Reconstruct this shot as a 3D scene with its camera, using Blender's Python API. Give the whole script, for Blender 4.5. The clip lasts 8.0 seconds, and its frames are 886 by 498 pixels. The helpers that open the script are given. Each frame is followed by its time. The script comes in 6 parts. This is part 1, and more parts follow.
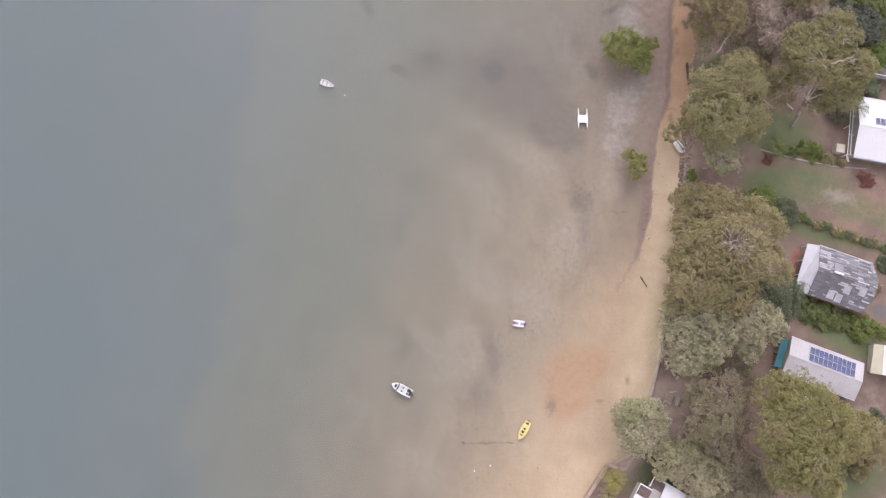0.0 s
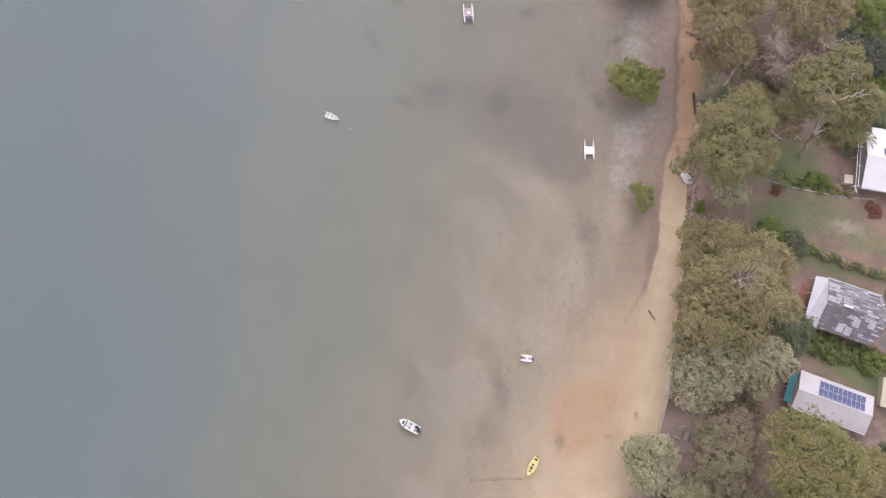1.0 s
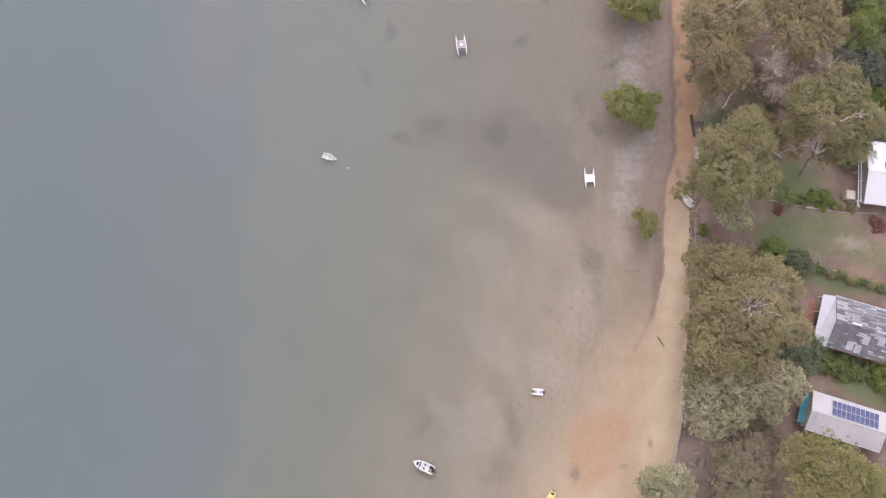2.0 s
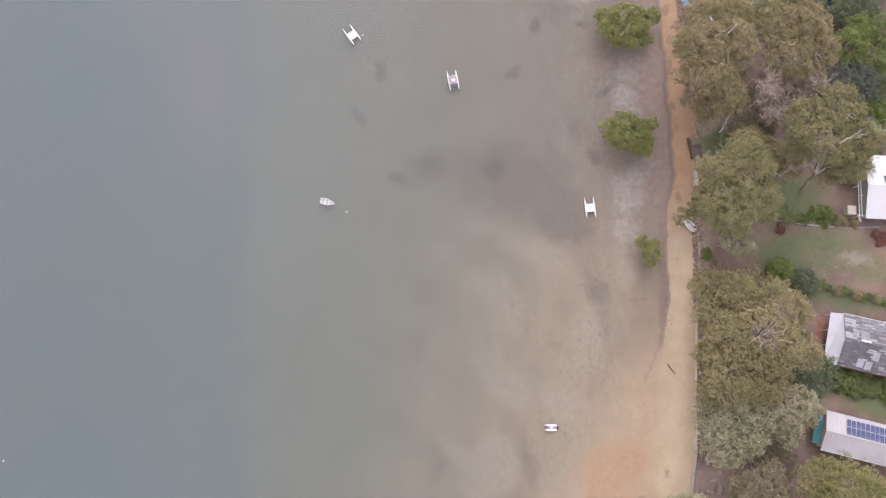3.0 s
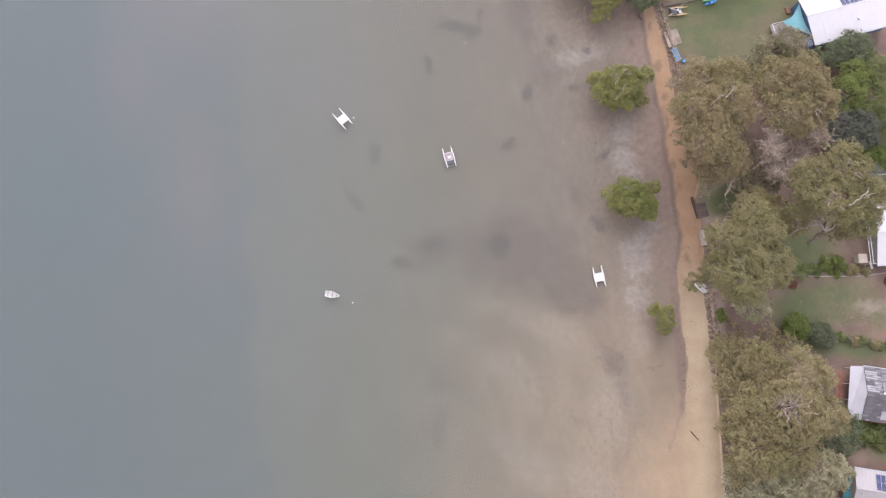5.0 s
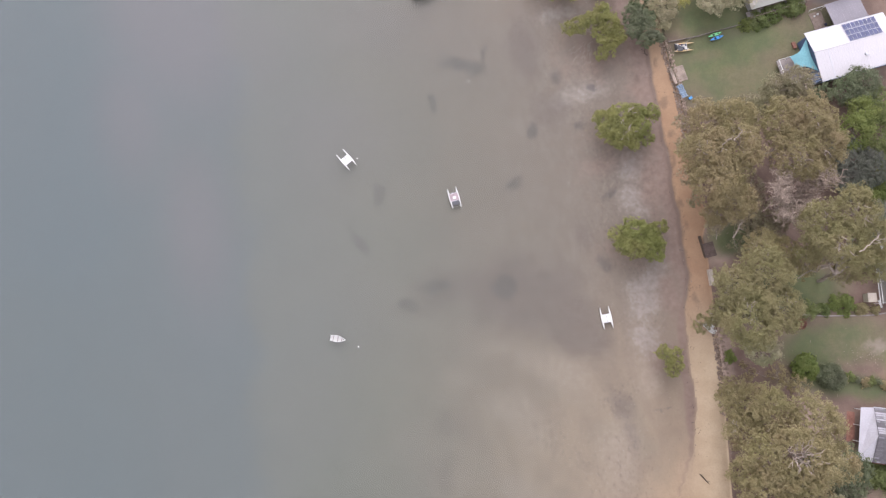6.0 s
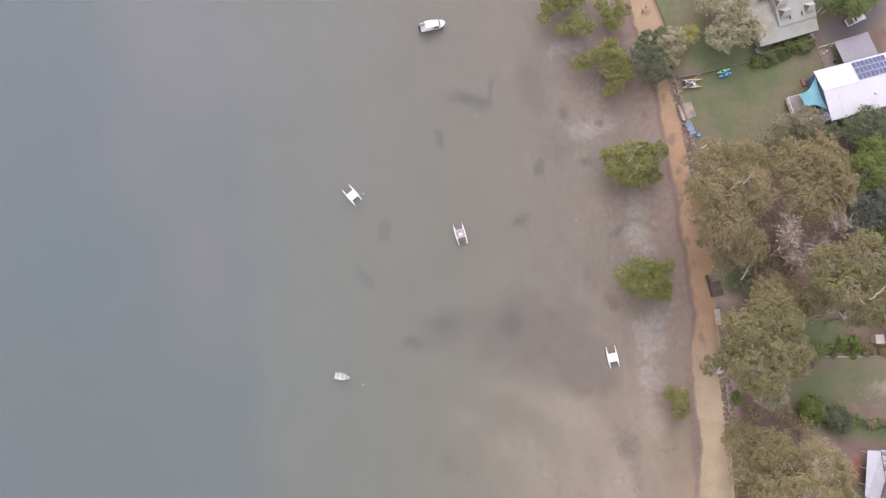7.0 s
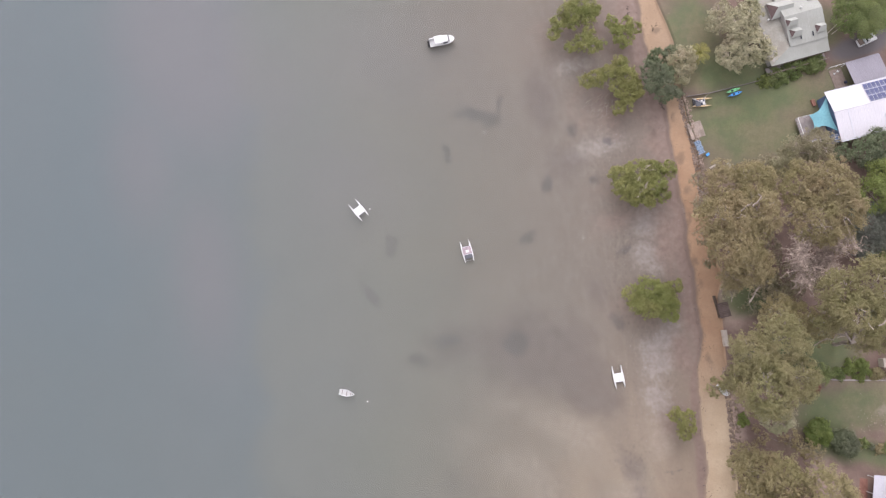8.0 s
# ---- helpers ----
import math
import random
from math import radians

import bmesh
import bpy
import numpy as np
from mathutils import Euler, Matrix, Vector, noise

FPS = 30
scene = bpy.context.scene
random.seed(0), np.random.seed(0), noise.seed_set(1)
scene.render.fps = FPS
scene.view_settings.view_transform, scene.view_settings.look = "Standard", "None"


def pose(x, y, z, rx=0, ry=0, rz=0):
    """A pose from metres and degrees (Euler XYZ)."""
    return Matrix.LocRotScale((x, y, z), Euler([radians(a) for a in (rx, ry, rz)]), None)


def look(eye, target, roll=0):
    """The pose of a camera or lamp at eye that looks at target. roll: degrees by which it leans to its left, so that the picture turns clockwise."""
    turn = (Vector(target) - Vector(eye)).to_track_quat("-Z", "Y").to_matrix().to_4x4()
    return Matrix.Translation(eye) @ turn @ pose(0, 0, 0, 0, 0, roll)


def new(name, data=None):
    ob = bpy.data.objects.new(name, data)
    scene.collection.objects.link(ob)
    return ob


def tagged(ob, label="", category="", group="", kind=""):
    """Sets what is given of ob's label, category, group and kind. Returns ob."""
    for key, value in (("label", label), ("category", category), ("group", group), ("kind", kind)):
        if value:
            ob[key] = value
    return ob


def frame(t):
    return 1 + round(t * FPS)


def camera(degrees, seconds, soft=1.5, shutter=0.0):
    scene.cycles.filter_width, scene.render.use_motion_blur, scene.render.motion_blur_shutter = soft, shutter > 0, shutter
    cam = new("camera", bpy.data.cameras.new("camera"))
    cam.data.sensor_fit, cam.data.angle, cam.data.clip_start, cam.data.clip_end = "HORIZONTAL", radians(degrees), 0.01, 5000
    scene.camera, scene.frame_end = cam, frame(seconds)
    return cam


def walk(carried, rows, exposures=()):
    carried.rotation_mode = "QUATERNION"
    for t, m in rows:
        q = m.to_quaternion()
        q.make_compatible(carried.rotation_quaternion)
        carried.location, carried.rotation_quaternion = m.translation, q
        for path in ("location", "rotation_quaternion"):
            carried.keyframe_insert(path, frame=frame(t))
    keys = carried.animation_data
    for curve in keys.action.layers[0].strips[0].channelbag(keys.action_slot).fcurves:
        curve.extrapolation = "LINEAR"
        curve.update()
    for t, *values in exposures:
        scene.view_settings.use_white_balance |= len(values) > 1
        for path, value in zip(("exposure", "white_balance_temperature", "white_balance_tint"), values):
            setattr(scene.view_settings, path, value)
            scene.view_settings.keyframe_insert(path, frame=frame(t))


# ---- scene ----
cam = camera(68.5, 8.0, soft=1.25)
PATH = [
    (0, (2.207, -2.867, 144.155), (5.222, 18.545, 5.835), 10.03),
    (0.5, (1.273, 0.808, 144.418), (4.297, 22.304, 6.112), 9.79),
    (1, (0.421, 4.854, 144.585), (3.477, 26.167, 6.251), 9.82),
    (1.5, (-0.414, 9.242, 144.781), (2.649, 30.263, 6.402), 9.83),
    (1.7, (-0.795, 11.032, 144.886), (2.546, 31.807, 6.476), 9.60),
    (2.8, (-2.682, 20.866, 145.130), (2.217, 41.610, 6.762), 9.41),
    (3, (-2.950, 22.796, 145.120), (2.223, 43.369, 6.736), 9.48),
    (3.5, (-3.505, 27.842, 145.137), (2.282, 48.009, 6.718), 9.69),
    (4, (-3.832, 33.140, 145.192), (2.477, 52.712, 6.711), 9.94),
    (4.2, (-3.939, 35.148, 145.238), (2.336, 54.419, 6.713), 9.81),
    (5.3, (-3.656, 46.030, 145.337), (2.986, 65.239, 6.821), 9.32),
    (5.5, (-3.620, 48.000, 145.380), (2.975, 67.026, 6.836), 9.31),
    (6, (-3.237, 53.161, 145.520), (3.214, 71.909, 6.931), 9.01),
    (6.5, (-3.159, 58.078, 145.701), (3.361, 76.745, 7.104), 9.29),
    (7, (-3.302, 61.986, 145.782), (3.331, 80.397, 7.156), 10.29),
    (7.5, (-3.465, 64.515, 145.713), (3.102, 82.938, 7.086), 10.37),
    (8, (-3.856, 65.690, 145.611), (2.516, 84.400, 7.014), 10.06),
]
walk(cam, [(t, look(eye, target, roll)) for t, eye, target, roll in PATH], [(0.0, 1.47, 6500, 19.5), (8.0, 1.47, 6500, 19.5)])


# ---- light ----
world = bpy.data.worlds.new("overcast_sky")
scene.world = world
world.use_nodes = True
wn, wl = world.node_tree.nodes, world.node_tree.links
wn.clear()
sky = wn.new("ShaderNodeTexSky")
sky.sky_type, sky.sun_disc = "NISHITA", False
sky.sun_elevation, sky.sun_rotation = radians(34), radians(8)
sky.air_density, sky.dust_density, sky.ozone_density = 1.0, 1.0, 1.0
grey = wn.new("ShaderNodeHueSaturation")
grey.inputs["Saturation"].default_value = 0.12
back = wn.new("ShaderNodeBackground")
back.inputs["Strength"].default_value = 0.15
wout = wn.new("ShaderNodeOutputWorld")
wl.new(sky.outputs["Color"], grey.inputs["Color"])
# an overcast sky is brighter overhead than at the horizon
way = wn.new("ShaderNodeTexCoord")
split = wn.new("ShaderNodeSeparateXYZ")
rise = wn.new("ShaderNodeMapRange")
rise.inputs["From Min"].default_value, rise.inputs["From Max"].default_value = 0.0, 1.0
rise.inputs["To Min"].default_value, rise.inputs["To Max"].default_value = 0.60, 1.85
veil = wn.new("ShaderNodeMix")
veil.data_type, veil.blend_type = "RGBA", "MULTIPLY"
veil.inputs[0].default_value = 1.0
wl.new(way.outputs["Generated"], split.inputs[0])
wl.new(split.outputs["Z"], rise.inputs["Value"])
wl.new(grey.outputs["Color"], veil.inputs[6])
wl.new(rise.outputs["Result"], veil.inputs[7])
wl.new(veil.outputs[2], back.inputs["Color"])
wl.new(back.outputs["Background"], wout.inputs["Surface"])
sun_data = bpy.data.lights.new("sun", "SUN")
sun_data.energy, sun_data.angle, sun_data.color = 0.42, radians(40), (1.0, 0.97, 0.93)
sun = new("sun", sun_data)
sun.matrix_world = look((10, 70, 47), (0, 0, 0))


# ---- materials ----
class Nodes:
    """A short hand for node trees."""

    def __init__(self, name):
        self.m = bpy.data.materials.new(name)
        self.m.use_nodes = True
        self.t = self.m.node_tree
        self.t.nodes.clear()
        self.out = self.t.nodes.new("ShaderNodeOutputMaterial")
        self.b = self.t.nodes.new("ShaderNodeBsdfPrincipled")
        self.t.links.new(self.b.outputs[0], self.out.inputs[0])
        self.pos = self.t.nodes.new("ShaderNodeNewGeometry")
        self.tex = self.t.nodes.new("ShaderNodeTexCoord")

    def link(self, a, b):
        self.t.links.new(a, b)

    def put(self, socket, value):
        if isinstance(value, bpy.types.NodeSocket):
            self.link(value, socket)
        else:
            socket.default_value = value if not isinstance(value, tuple) or len(value) != 3 or socket.type != "RGBA" else (*value, 1)

    def noise(self, scale, detail=3.0, stretch=None, local=False, rough=0.55, distort=0.0):
        src = self.tex.outputs["Object"] if local else self.pos.outputs["Position"]
        if stretch:
            mp = self.t.nodes.new("ShaderNodeMapping")
            mp.inputs["Scale"].default_value = stretch[:3]
            if len(stretch) > 3:
                mp.inputs["Rotation"].default_value = (0, 0, radians(stretch[3]))
            self.link(src, mp.inputs["Vector"])
            src = mp.outputs[0]
        n = self.t.nodes.new("ShaderNodeTexNoise")
        self.link(src, n.inputs["Vector"])
        n.inputs["Scale"].default_value, n.inputs["Detail"].default_value = scale, detail
        n.inputs["Roughness"].default_value, n.inputs["Distortion"].default_value = rough, distort
        return n.outputs["Fac"]

    def ramp(self, value, a, b, lo=0.0, hi=1.0):
        n = self.t.nodes.new("ShaderNodeMapRange")
        n.interpolation_type = "SMOOTHSTEP"
        self.put(n.inputs["Value"], value)
        for k, v in zip(("From Min", "From Max", "To Min", "To Max"), (a, b, lo, hi)):
            n.inputs[k].default_value = v
        return n.outputs["Result"]

    def math(self, op, a, b=0.0):
        n = self.t.nodes.new("ShaderNodeMath")
        n.operation = op
        self.put(n.inputs[0], a)
        self.put(n.inputs[1], b)
        return n.outputs[0]

    def mix(self, fac, a, b, kind="MIX"):
        n = self.t.nodes.new("ShaderNodeMix")
        n.data_type, n.blend_type = "RGBA", kind
        self.put(n.inputs[0], fac)
        self.put(n.inputs[6], a)
        self.put(n.inputs[7], b)
        return n.outputs[2]

    def attr(self, name):
        n = self.t.nodes.new("ShaderNodeAttribute")
        n.attribute_name = name
        return n.outputs["Fac"]

    def bump(self, height, strength, distance):
        n = self.t.nodes.new("ShaderNodeBump")
        n.inputs["Strength"].default_value, n.inputs["Distance"].default_value = strength, distance
        self.link(height, n.inputs["Height"])
        self.link(n.outputs[0], self.b.inputs["Normal"])

    def done(self, colour, rough=0.8, metal=0.0, spec=0.3):
        self.put(self.b.inputs["Base Color"], colour)
        self.put(self.b.inputs["Roughness"], rough)
        self.b.inputs["Metallic"].default_value = metal
        self.b.inputs["Specular IOR Level"].default_value = spec
        return self.m


def tone(c, k):
    return tuple(min(1.0, v * k) for v in c)


def plain(name, colour, rough=0.7, vary=0.25, scale=3.0, metal=0.0, bump=0.0, spec=0.3, dirt=None, local=True):
    """A painted, moulded or stony surface: fine grain, broad weathering, and a spread from piece to piece."""
    n = Nodes(name)
    fine, broad = n.noise(scale * 6, 4, local=local), n.noise(scale * 0.4, 3, local=local)
    c = n.mix(n.ramp(fine, 0.3, 0.7), tone(colour, 1 - vary * 0.5), tone(colour, 1 + vary * 0.4))
    c = n.mix(n.ramp(broad, 0.35, 0.75, 0, 0.7), c, dirt or tone(colour, 1 - vary * 1.3))
    info = n.t.nodes.new("ShaderNodeObjectInfo")
    c = n.mix(n.ramp(info.outputs["Random"], 0, 1, 0, vary), c, tone(colour, 0.55))
    if bump:
        n.bump(fine, bump, 0.05)
    return n.done(c, n.ramp(broad, 0.3, 0.7, max(0.05, rough - 0.1), min(1, rough + 0.1)), metal, spec)


def leaf_material(name, colour, young, vary=0.3):
    n = Nodes(name)
    info = n.t.nodes.new("ShaderNodeObjectInfo")
    c = n.mix(n.ramp(n.noise(0.35, 4, rough=0.6), 0.34, 0.68), colour, young)
    c = n.mix(n.ramp(n.pos.outputs["Random Per Island"], 0.0, 0.5, vary * 1.5, 0), c, tone(colour, 0.62))
    c = n.mix(n.ramp(n.pos.outputs["Random Per Island"], 0.68, 1.0, 0, 0.45), c, tone((young[0] * 1.05, young[1] * 1.02, young[2] * 1.15), 1.3))
    c = n.mix(n.ramp(n.noise(0.11, 3), 0.48, 0.68, 0, 0.6), c, (colour[0] * 0.94, colour[1] * 1.04, colour[2] * 0.88))
    c = n.mix(n.ramp(n.noise(0.16, 3), 0.50, 0.70, 0, 0.55), c, (colour[0] * 1.22, colour[1] * 1.08, colour[2] * 1.28))
    c = n.mix(n.ramp(info.outputs["Random"], 0, 1, 0, 0.3), c, (colour[0] * 1.2, colour[1] * 1.02, colour[2] * 1.1))
    m = n.done(c, 0.6, 0, 0.25)
    glow = n.t.nodes.new("ShaderNodeBsdfTranslucent")
    n.put(glow.inputs["Color"], c)
    mx = n.t.nodes.new("ShaderNodeMixShader")
    mx.inputs[0].default_value = 0.46
    n.link(n.b.outputs[0], mx.inputs[1])
    n.link(glow.outputs[0], mx.inputs[2])
    n.link(mx.outputs[0], n.out.inputs[0])
    return m


LEAF = {
    "olive": leaf_material("gum_leaves_olive", (0.264, 0.234, 0.122), (0.338, 0.299, 0.164)),
    "sage": leaf_material("gum_leaves_sage", (0.226, 0.216, 0.106), (0.292, 0.275, 0.144)),
    "dull": leaf_material("gum_leaves_dull", (0.240, 0.212, 0.138), (0.302, 0.268, 0.178)),
    "grey": leaf_material("gum_leaves_grey", (0.318, 0.302, 0.190), (0.454, 0.430, 0.288)),
    "brown": leaf_material("gum_leaves_brown", (0.256, 0.221, 0.118), (0.322, 0.279, 0.154)),
    "yellow": leaf_material("gum_leaves_yellow", (0.237, 0.225, 0.098), (0.315, 0.294, 0.133)),
    "dark": leaf_material("dark_leaves", (0.139, 0.161, 0.097), (0.196, 0.218, 0.130)),
    "blue": leaf_material("bluish_leaves", (0.125, 0.140, 0.108), (0.172, 0.188, 0.145)),
    "bright": leaf_material("bright_leaves", (0.150, 0.190, 0.058), (0.225, 0.265, 0.080)),
    "hedge": leaf_material("hedge_leaves", (0.145, 0.182, 0.068), (0.210, 0.245, 0.092)),
    "mangrove": leaf_material("mangrove_leaves", (0.210, 0.219, 0.080), (0.292, 0.293, 0.109)),
    "palm": leaf_material("palm_leaves", (0.250, 0.240, 0.080), (0.360, 0.330, 0.110)),
    "red": leaf_material("red_leaves", (0.210, 0.100, 0.078), (0.280, 0.140, 0.100)),
}
BARK = plain("pale_bark", (0.34, 0.29, 0.25), 0.85, 0.5, 2.0, bump=0.4)
DEADWOOD = plain("grey_deadwood", (0.40, 0.335, 0.29), 0.9, 0.4, 2.0)
DARKWOOD = plain("dark_timber", (0.080, 0.060, 0.048), 0.85, 0.4, 3.0, bump=0.3)
TIMBER = plain("weathered_timber", (0.232, 0.180, 0.152), 0.85, 0.4, 3.0, bump=0.3)
WHITE = plain("white_gelcoat", (0.544, 0.544, 0.537), 0.35, 0.10, 2.0, spec=0.5)
OFFWHITE = plain("worn_offwhite_deck", (0.528, 0.520, 0.504), 0.55, 0.25, 3.0)
YELLOW = plain("yellow_hull_paint", (0.57, 0.48, 0.20), 0.45, 0.2, 3.0)
TANHULL = plain("sun_bleached_tan_hull", (0.544, 0.400, 0.224), 0.5, 0.2, 3.0)
BLACK = plain("black_rubber_and_shade", (0.028, 0.028, 0.032), 0.6, 0.3, 3.0)
NAVY = plain("navy_fabric", (0.040, 0.044, 0.072), 0.8, 0.3, 3.0)
PINK = plain("faded_pink_trampoline", (0.336, 0.264, 0.288), 0.8, 0.25, 3.0)
MESHGREY = plain("dark_grey_trampoline", (0.096, 0.100, 0.112), 0.8, 0.3, 3.0)
LILAC = plain("pale_lilac_hull", (0.540, 0.512, 0.590), 0.5, 0.2, 3.0)
ROOFWHITE = plain("white_roof_metal", (0.470, 0.455, 0.482), 0.5, 0.06, 0.5, spec=0.4)
ROOFPALE = plain("pale_dusty_roof_metal", (0.372, 0.348, 0.366), 0.55, 0.16, 0.5, dirt=(0.300, 0.276, 0.276))
ROOFGREEN = plain("pale_grey_green_roof", (0.274, 0.280, 0.254), 0.6, 0.14, 0.5, dirt=(0.222, 0.222, 0.195))
ROOFLILAC = plain("lilac_grey_roof", (0.248, 0.232, 0.264), 0.55, 0.14, 0.5)
SHEET = plain("weathered_grey_roof_sheet", (0.232, 0.224, 0.252), 0.6, 0.75, 1.2, dirt=(0.126, 0.119, 0.132))
SHEETDARK = plain("dark_roof_sheet", (0.132, 0.122, 0.134), 0.65, 0.6, 1.2, dirt=(0.079, 0.071, 0.079))
SHEETPALE = plain("pale_replaced_roof_sheet", (0.330, 0.320, 0.350), 0.55, 0.3, 1.2)
RUST = plain("rusty_gutter", (0.176, 0.072, 0.056), 0.85, 0.5, 2.0)
DORMER = plain("dark_brown_cladding", (0.112, 0.076, 0.072), 0.8, 0.3, 2.0)
WALLCREAM = plain("cream_wall", (0.372, 0.342, 0.270), 0.8, 0.15, 1.0)
WALLBLUE = plain("blue_wall", (0.096, 0.144, 0.240), 0.7, 0.2, 1.0)
WALLGREY = plain("grey_wall", (0.320, 0.304, 0.288), 0.8, 0.2, 1.0)
TEAL = plain("teal_shade_cloth", (0.044, 0.160, 0.188), 0.8, 0.2, 0.8)
TEALPALE = plain("pale_turquoise_sail", (0.152, 0.344, 0.392), 0.8, 0.22, 0.5)
PANEL = plain("solar_cell_glass", (0.045, 0.054, 0.135), 0.25, 0.2, 1.5, spec=0.6)
ALU = plain("aluminium_frame", (0.496, 0.504, 0.544), 0.4, 0.1, 2.0, metal=0.6)
DECKWOOD = plain("grey_deck_board", (0.272, 0.240, 0.232), 0.8, 0.35, 2.0)
REDPAVE = plain("red_brown_paving", (0.240, 0.116, 0.088), 0.9, 0.4, 2.0)
PLATFORM = plain("brown_platform_board", (0.120, 0.088, 0.078), 0.85, 0.35, 2.0, bump=0.2)
DEADTWIG = plain("brownish_dead_twig", (0.385, 0.308, 0.258), 0.9, 0.4, 2.0)
ROOFDIRTY = plain("lichen_stained_verandah_roof", (0.268, 0.260, 0.226), 0.7, 0.4, 1.0, dirt=(0.185, 0.160, 0.132))
WALLTIMBER = plain("bleached_pinkish_timber", (0.330, 0.245, 0.208), 0.9, 0.4, 2.0, bump=0.3)
CONCRETE = plain("concrete", (0.400, 0.352, 0.304), 0.9, 0.3, 1.0, bump=0.2)
STONE = plain("seawall_stone", (0.270, 0.205, 0.165), 0.9, 0.6, 1.5, bump=0.6)
GLASS = plain("dark_window_glass", (0.024, 0.028, 0.036), 0.08, 0.1, 1.0, spec=0.6)
WEED = plain("brown_weed", (0.212, 0.168, 0.138), 0.9, 0.3, 3.0)
ROOFSTAINED = plain("stained_white_roof_metal", (0.455, 0.445, 0.490), 0.55, 0.2, 0.6, dirt=(0.36, 0.345, 0.37))
WORN = plain("worn_grey_concrete", (0.325, 0.262, 0.222), 0.9, 0.6, 1.2, bump=0.3)
BLUETARP = plain("blue_tarpaulin", (0.215, 0.290, 0.385), 0.6, 0.35, 3.0)
KAYAKGREEN = plain("green_kayak_plastic", (0.160, 0.496, 0.224), 0.4, 0.15, 3.0)
KAYAKBLUE = plain("blue_kayak_plastic", (0.056, 0.264, 0.600), 0.4, 0.15, 3.0)
ORANGEBUOY = plain("white_mooring_buoy", (0.576, 0.560, 0.528), 0.5, 0.15, 3.0)


def ground_material():
    """Sea bed, tidal flat, beach sand, leaf litter and worn lawn on one sheet."""
    n = Nodes("ground_surface")
    big, mid, fine = n.noise(0.035, 4), n.noise(0.25, 5, rough=0.6), n.noise(3.0, 5, rough=0.65)
    rag = n.noise(0.75, 6, rough=0.7)
    streak = n.noise(0.10, 4, (1.0, 0.38, 1.0, -32), distort=1.2)
    ripple = n.noise(0.7, 5, (1.0, 0.30, 1.0, -12), rough=0.7)

    def zone(name, soft=0.5, spread=0.55, ragged=0.0):
        edge = n.math("ADD", n.attr(name), n.math("MULTIPLY", n.math("SUBTRACT", mid, 0.5), spread))
        if ragged:
            edge = n.math("ADD", edge, n.math("MULTIPLY", n.math("SUBTRACT", rag, 0.5), ragged))
        return n.ramp(edge, 0.5 - soft * 0.5, 0.5 + soft * 0.5)

    c = n.mix(n.ramp(streak, 0.38, 0.66), (0.196, 0.152, 0.115), (0.230, 0.180, 0.134))
    c = n.mix(n.ramp(ripple, 0.52, 0.75, 0, 0.30), c, (0.139, 0.113, 0.090))
    c = n.mix(n.ramp(n.noise(0.06, 3), 0.45, 0.7, 0, 0.5), c, (0.195, 0.168, 0.131))
    c = n.mix(n.math("MULTIPLY", n.attr("silt"), 0.85), c, n.mix(n.ramp(ripple, 0.4, 0.7), (0.138, 0.113, 0.096), (0.160, 0.133, 0.114)))
    c = n.mix(n.math("MULTIPLY", zone("pale", 0.6, 0.5, 0.35), 0.85), c, n.mix(n.ramp(rag, 0.35, 0.7), (0.222, 0.178, 0.142), (0.262, 0.216, 0.174)))
    speck = n.noise(1.5, 4, (1.0, 0.6, 1.0, -20), rough=0.7)
    dots = n.math("MULTIPLY", n.ramp(speck, 0.54, 0.70), n.ramp(n.attr("stipple"), 0.25, 0.75))
    c = n.mix(n.math("MULTIPLY", dots, 0.62), c, (0.108, 0.084, 0.070))
    lift = n.math("MULTIPLY", n.ramp(speck, 0.44, 0.30), n.ramp(n.attr("stipple"), 0.2, 0.8))
    c = n.mix(n.math("MULTIPLY", lift, 0.35), c, (0.250, 0.205, 0.168))
    c = n.mix(n.math("MULTIPLY", zone("bleached", 0.8, 0.6, 1.1), 0.62), c, n.mix(n.ramp(rag, 0.35, 0.7), (0.222, 0.192, 0.176), (0.318, 0.284, 0.266)))
    mud = n.mix(n.ramp(rag, 0.30, 0.72), (0.168, 0.118, 0.098), (0.226, 0.166, 0.142))
    mud = n.mix(n.ramp(n.noise(0.45, 4), 0.55, 0.74, 0, 0.5), mud, (0.244, 0.190, 0.170))
    c = n.mix(n.math("MULTIPLY", zone("mud", 0.9, 0.8, 0.5), 0.85), c, mud)
    sand = n.mix(n.ramp(mid, 0.3, 0.75), (0.287, 0.212, 0.142), (0.328, 0.248, 0.174))
    sand = n.mix(n.ramp(n.noise(0.9, 4, (1.0, 0.35, 1.0, 8)), 0.45, 0.75, 0, 0.35), sand, (0.255, 0.181, 0.119))
    sand = n.mix(n.ramp(n.noise(0.05, 2), 0.48, 0.66, 0, 0.4), sand, (0.344, 0.271, 0.198))
    sand = n.mix(n.ramp(n.attr("rusty"), 0.0, 1.0), sand, n.mix(n.ramp(mid, 0.3, 0.7), (0.258, 0.158, 0.097), (0.312, 0.204, 0.129)))
    # dry pale sand, painted lighter still to offset the trees' shade on it
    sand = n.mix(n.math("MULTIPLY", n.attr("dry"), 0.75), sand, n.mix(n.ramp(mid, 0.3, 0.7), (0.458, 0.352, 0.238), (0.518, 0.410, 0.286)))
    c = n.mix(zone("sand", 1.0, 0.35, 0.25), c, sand)
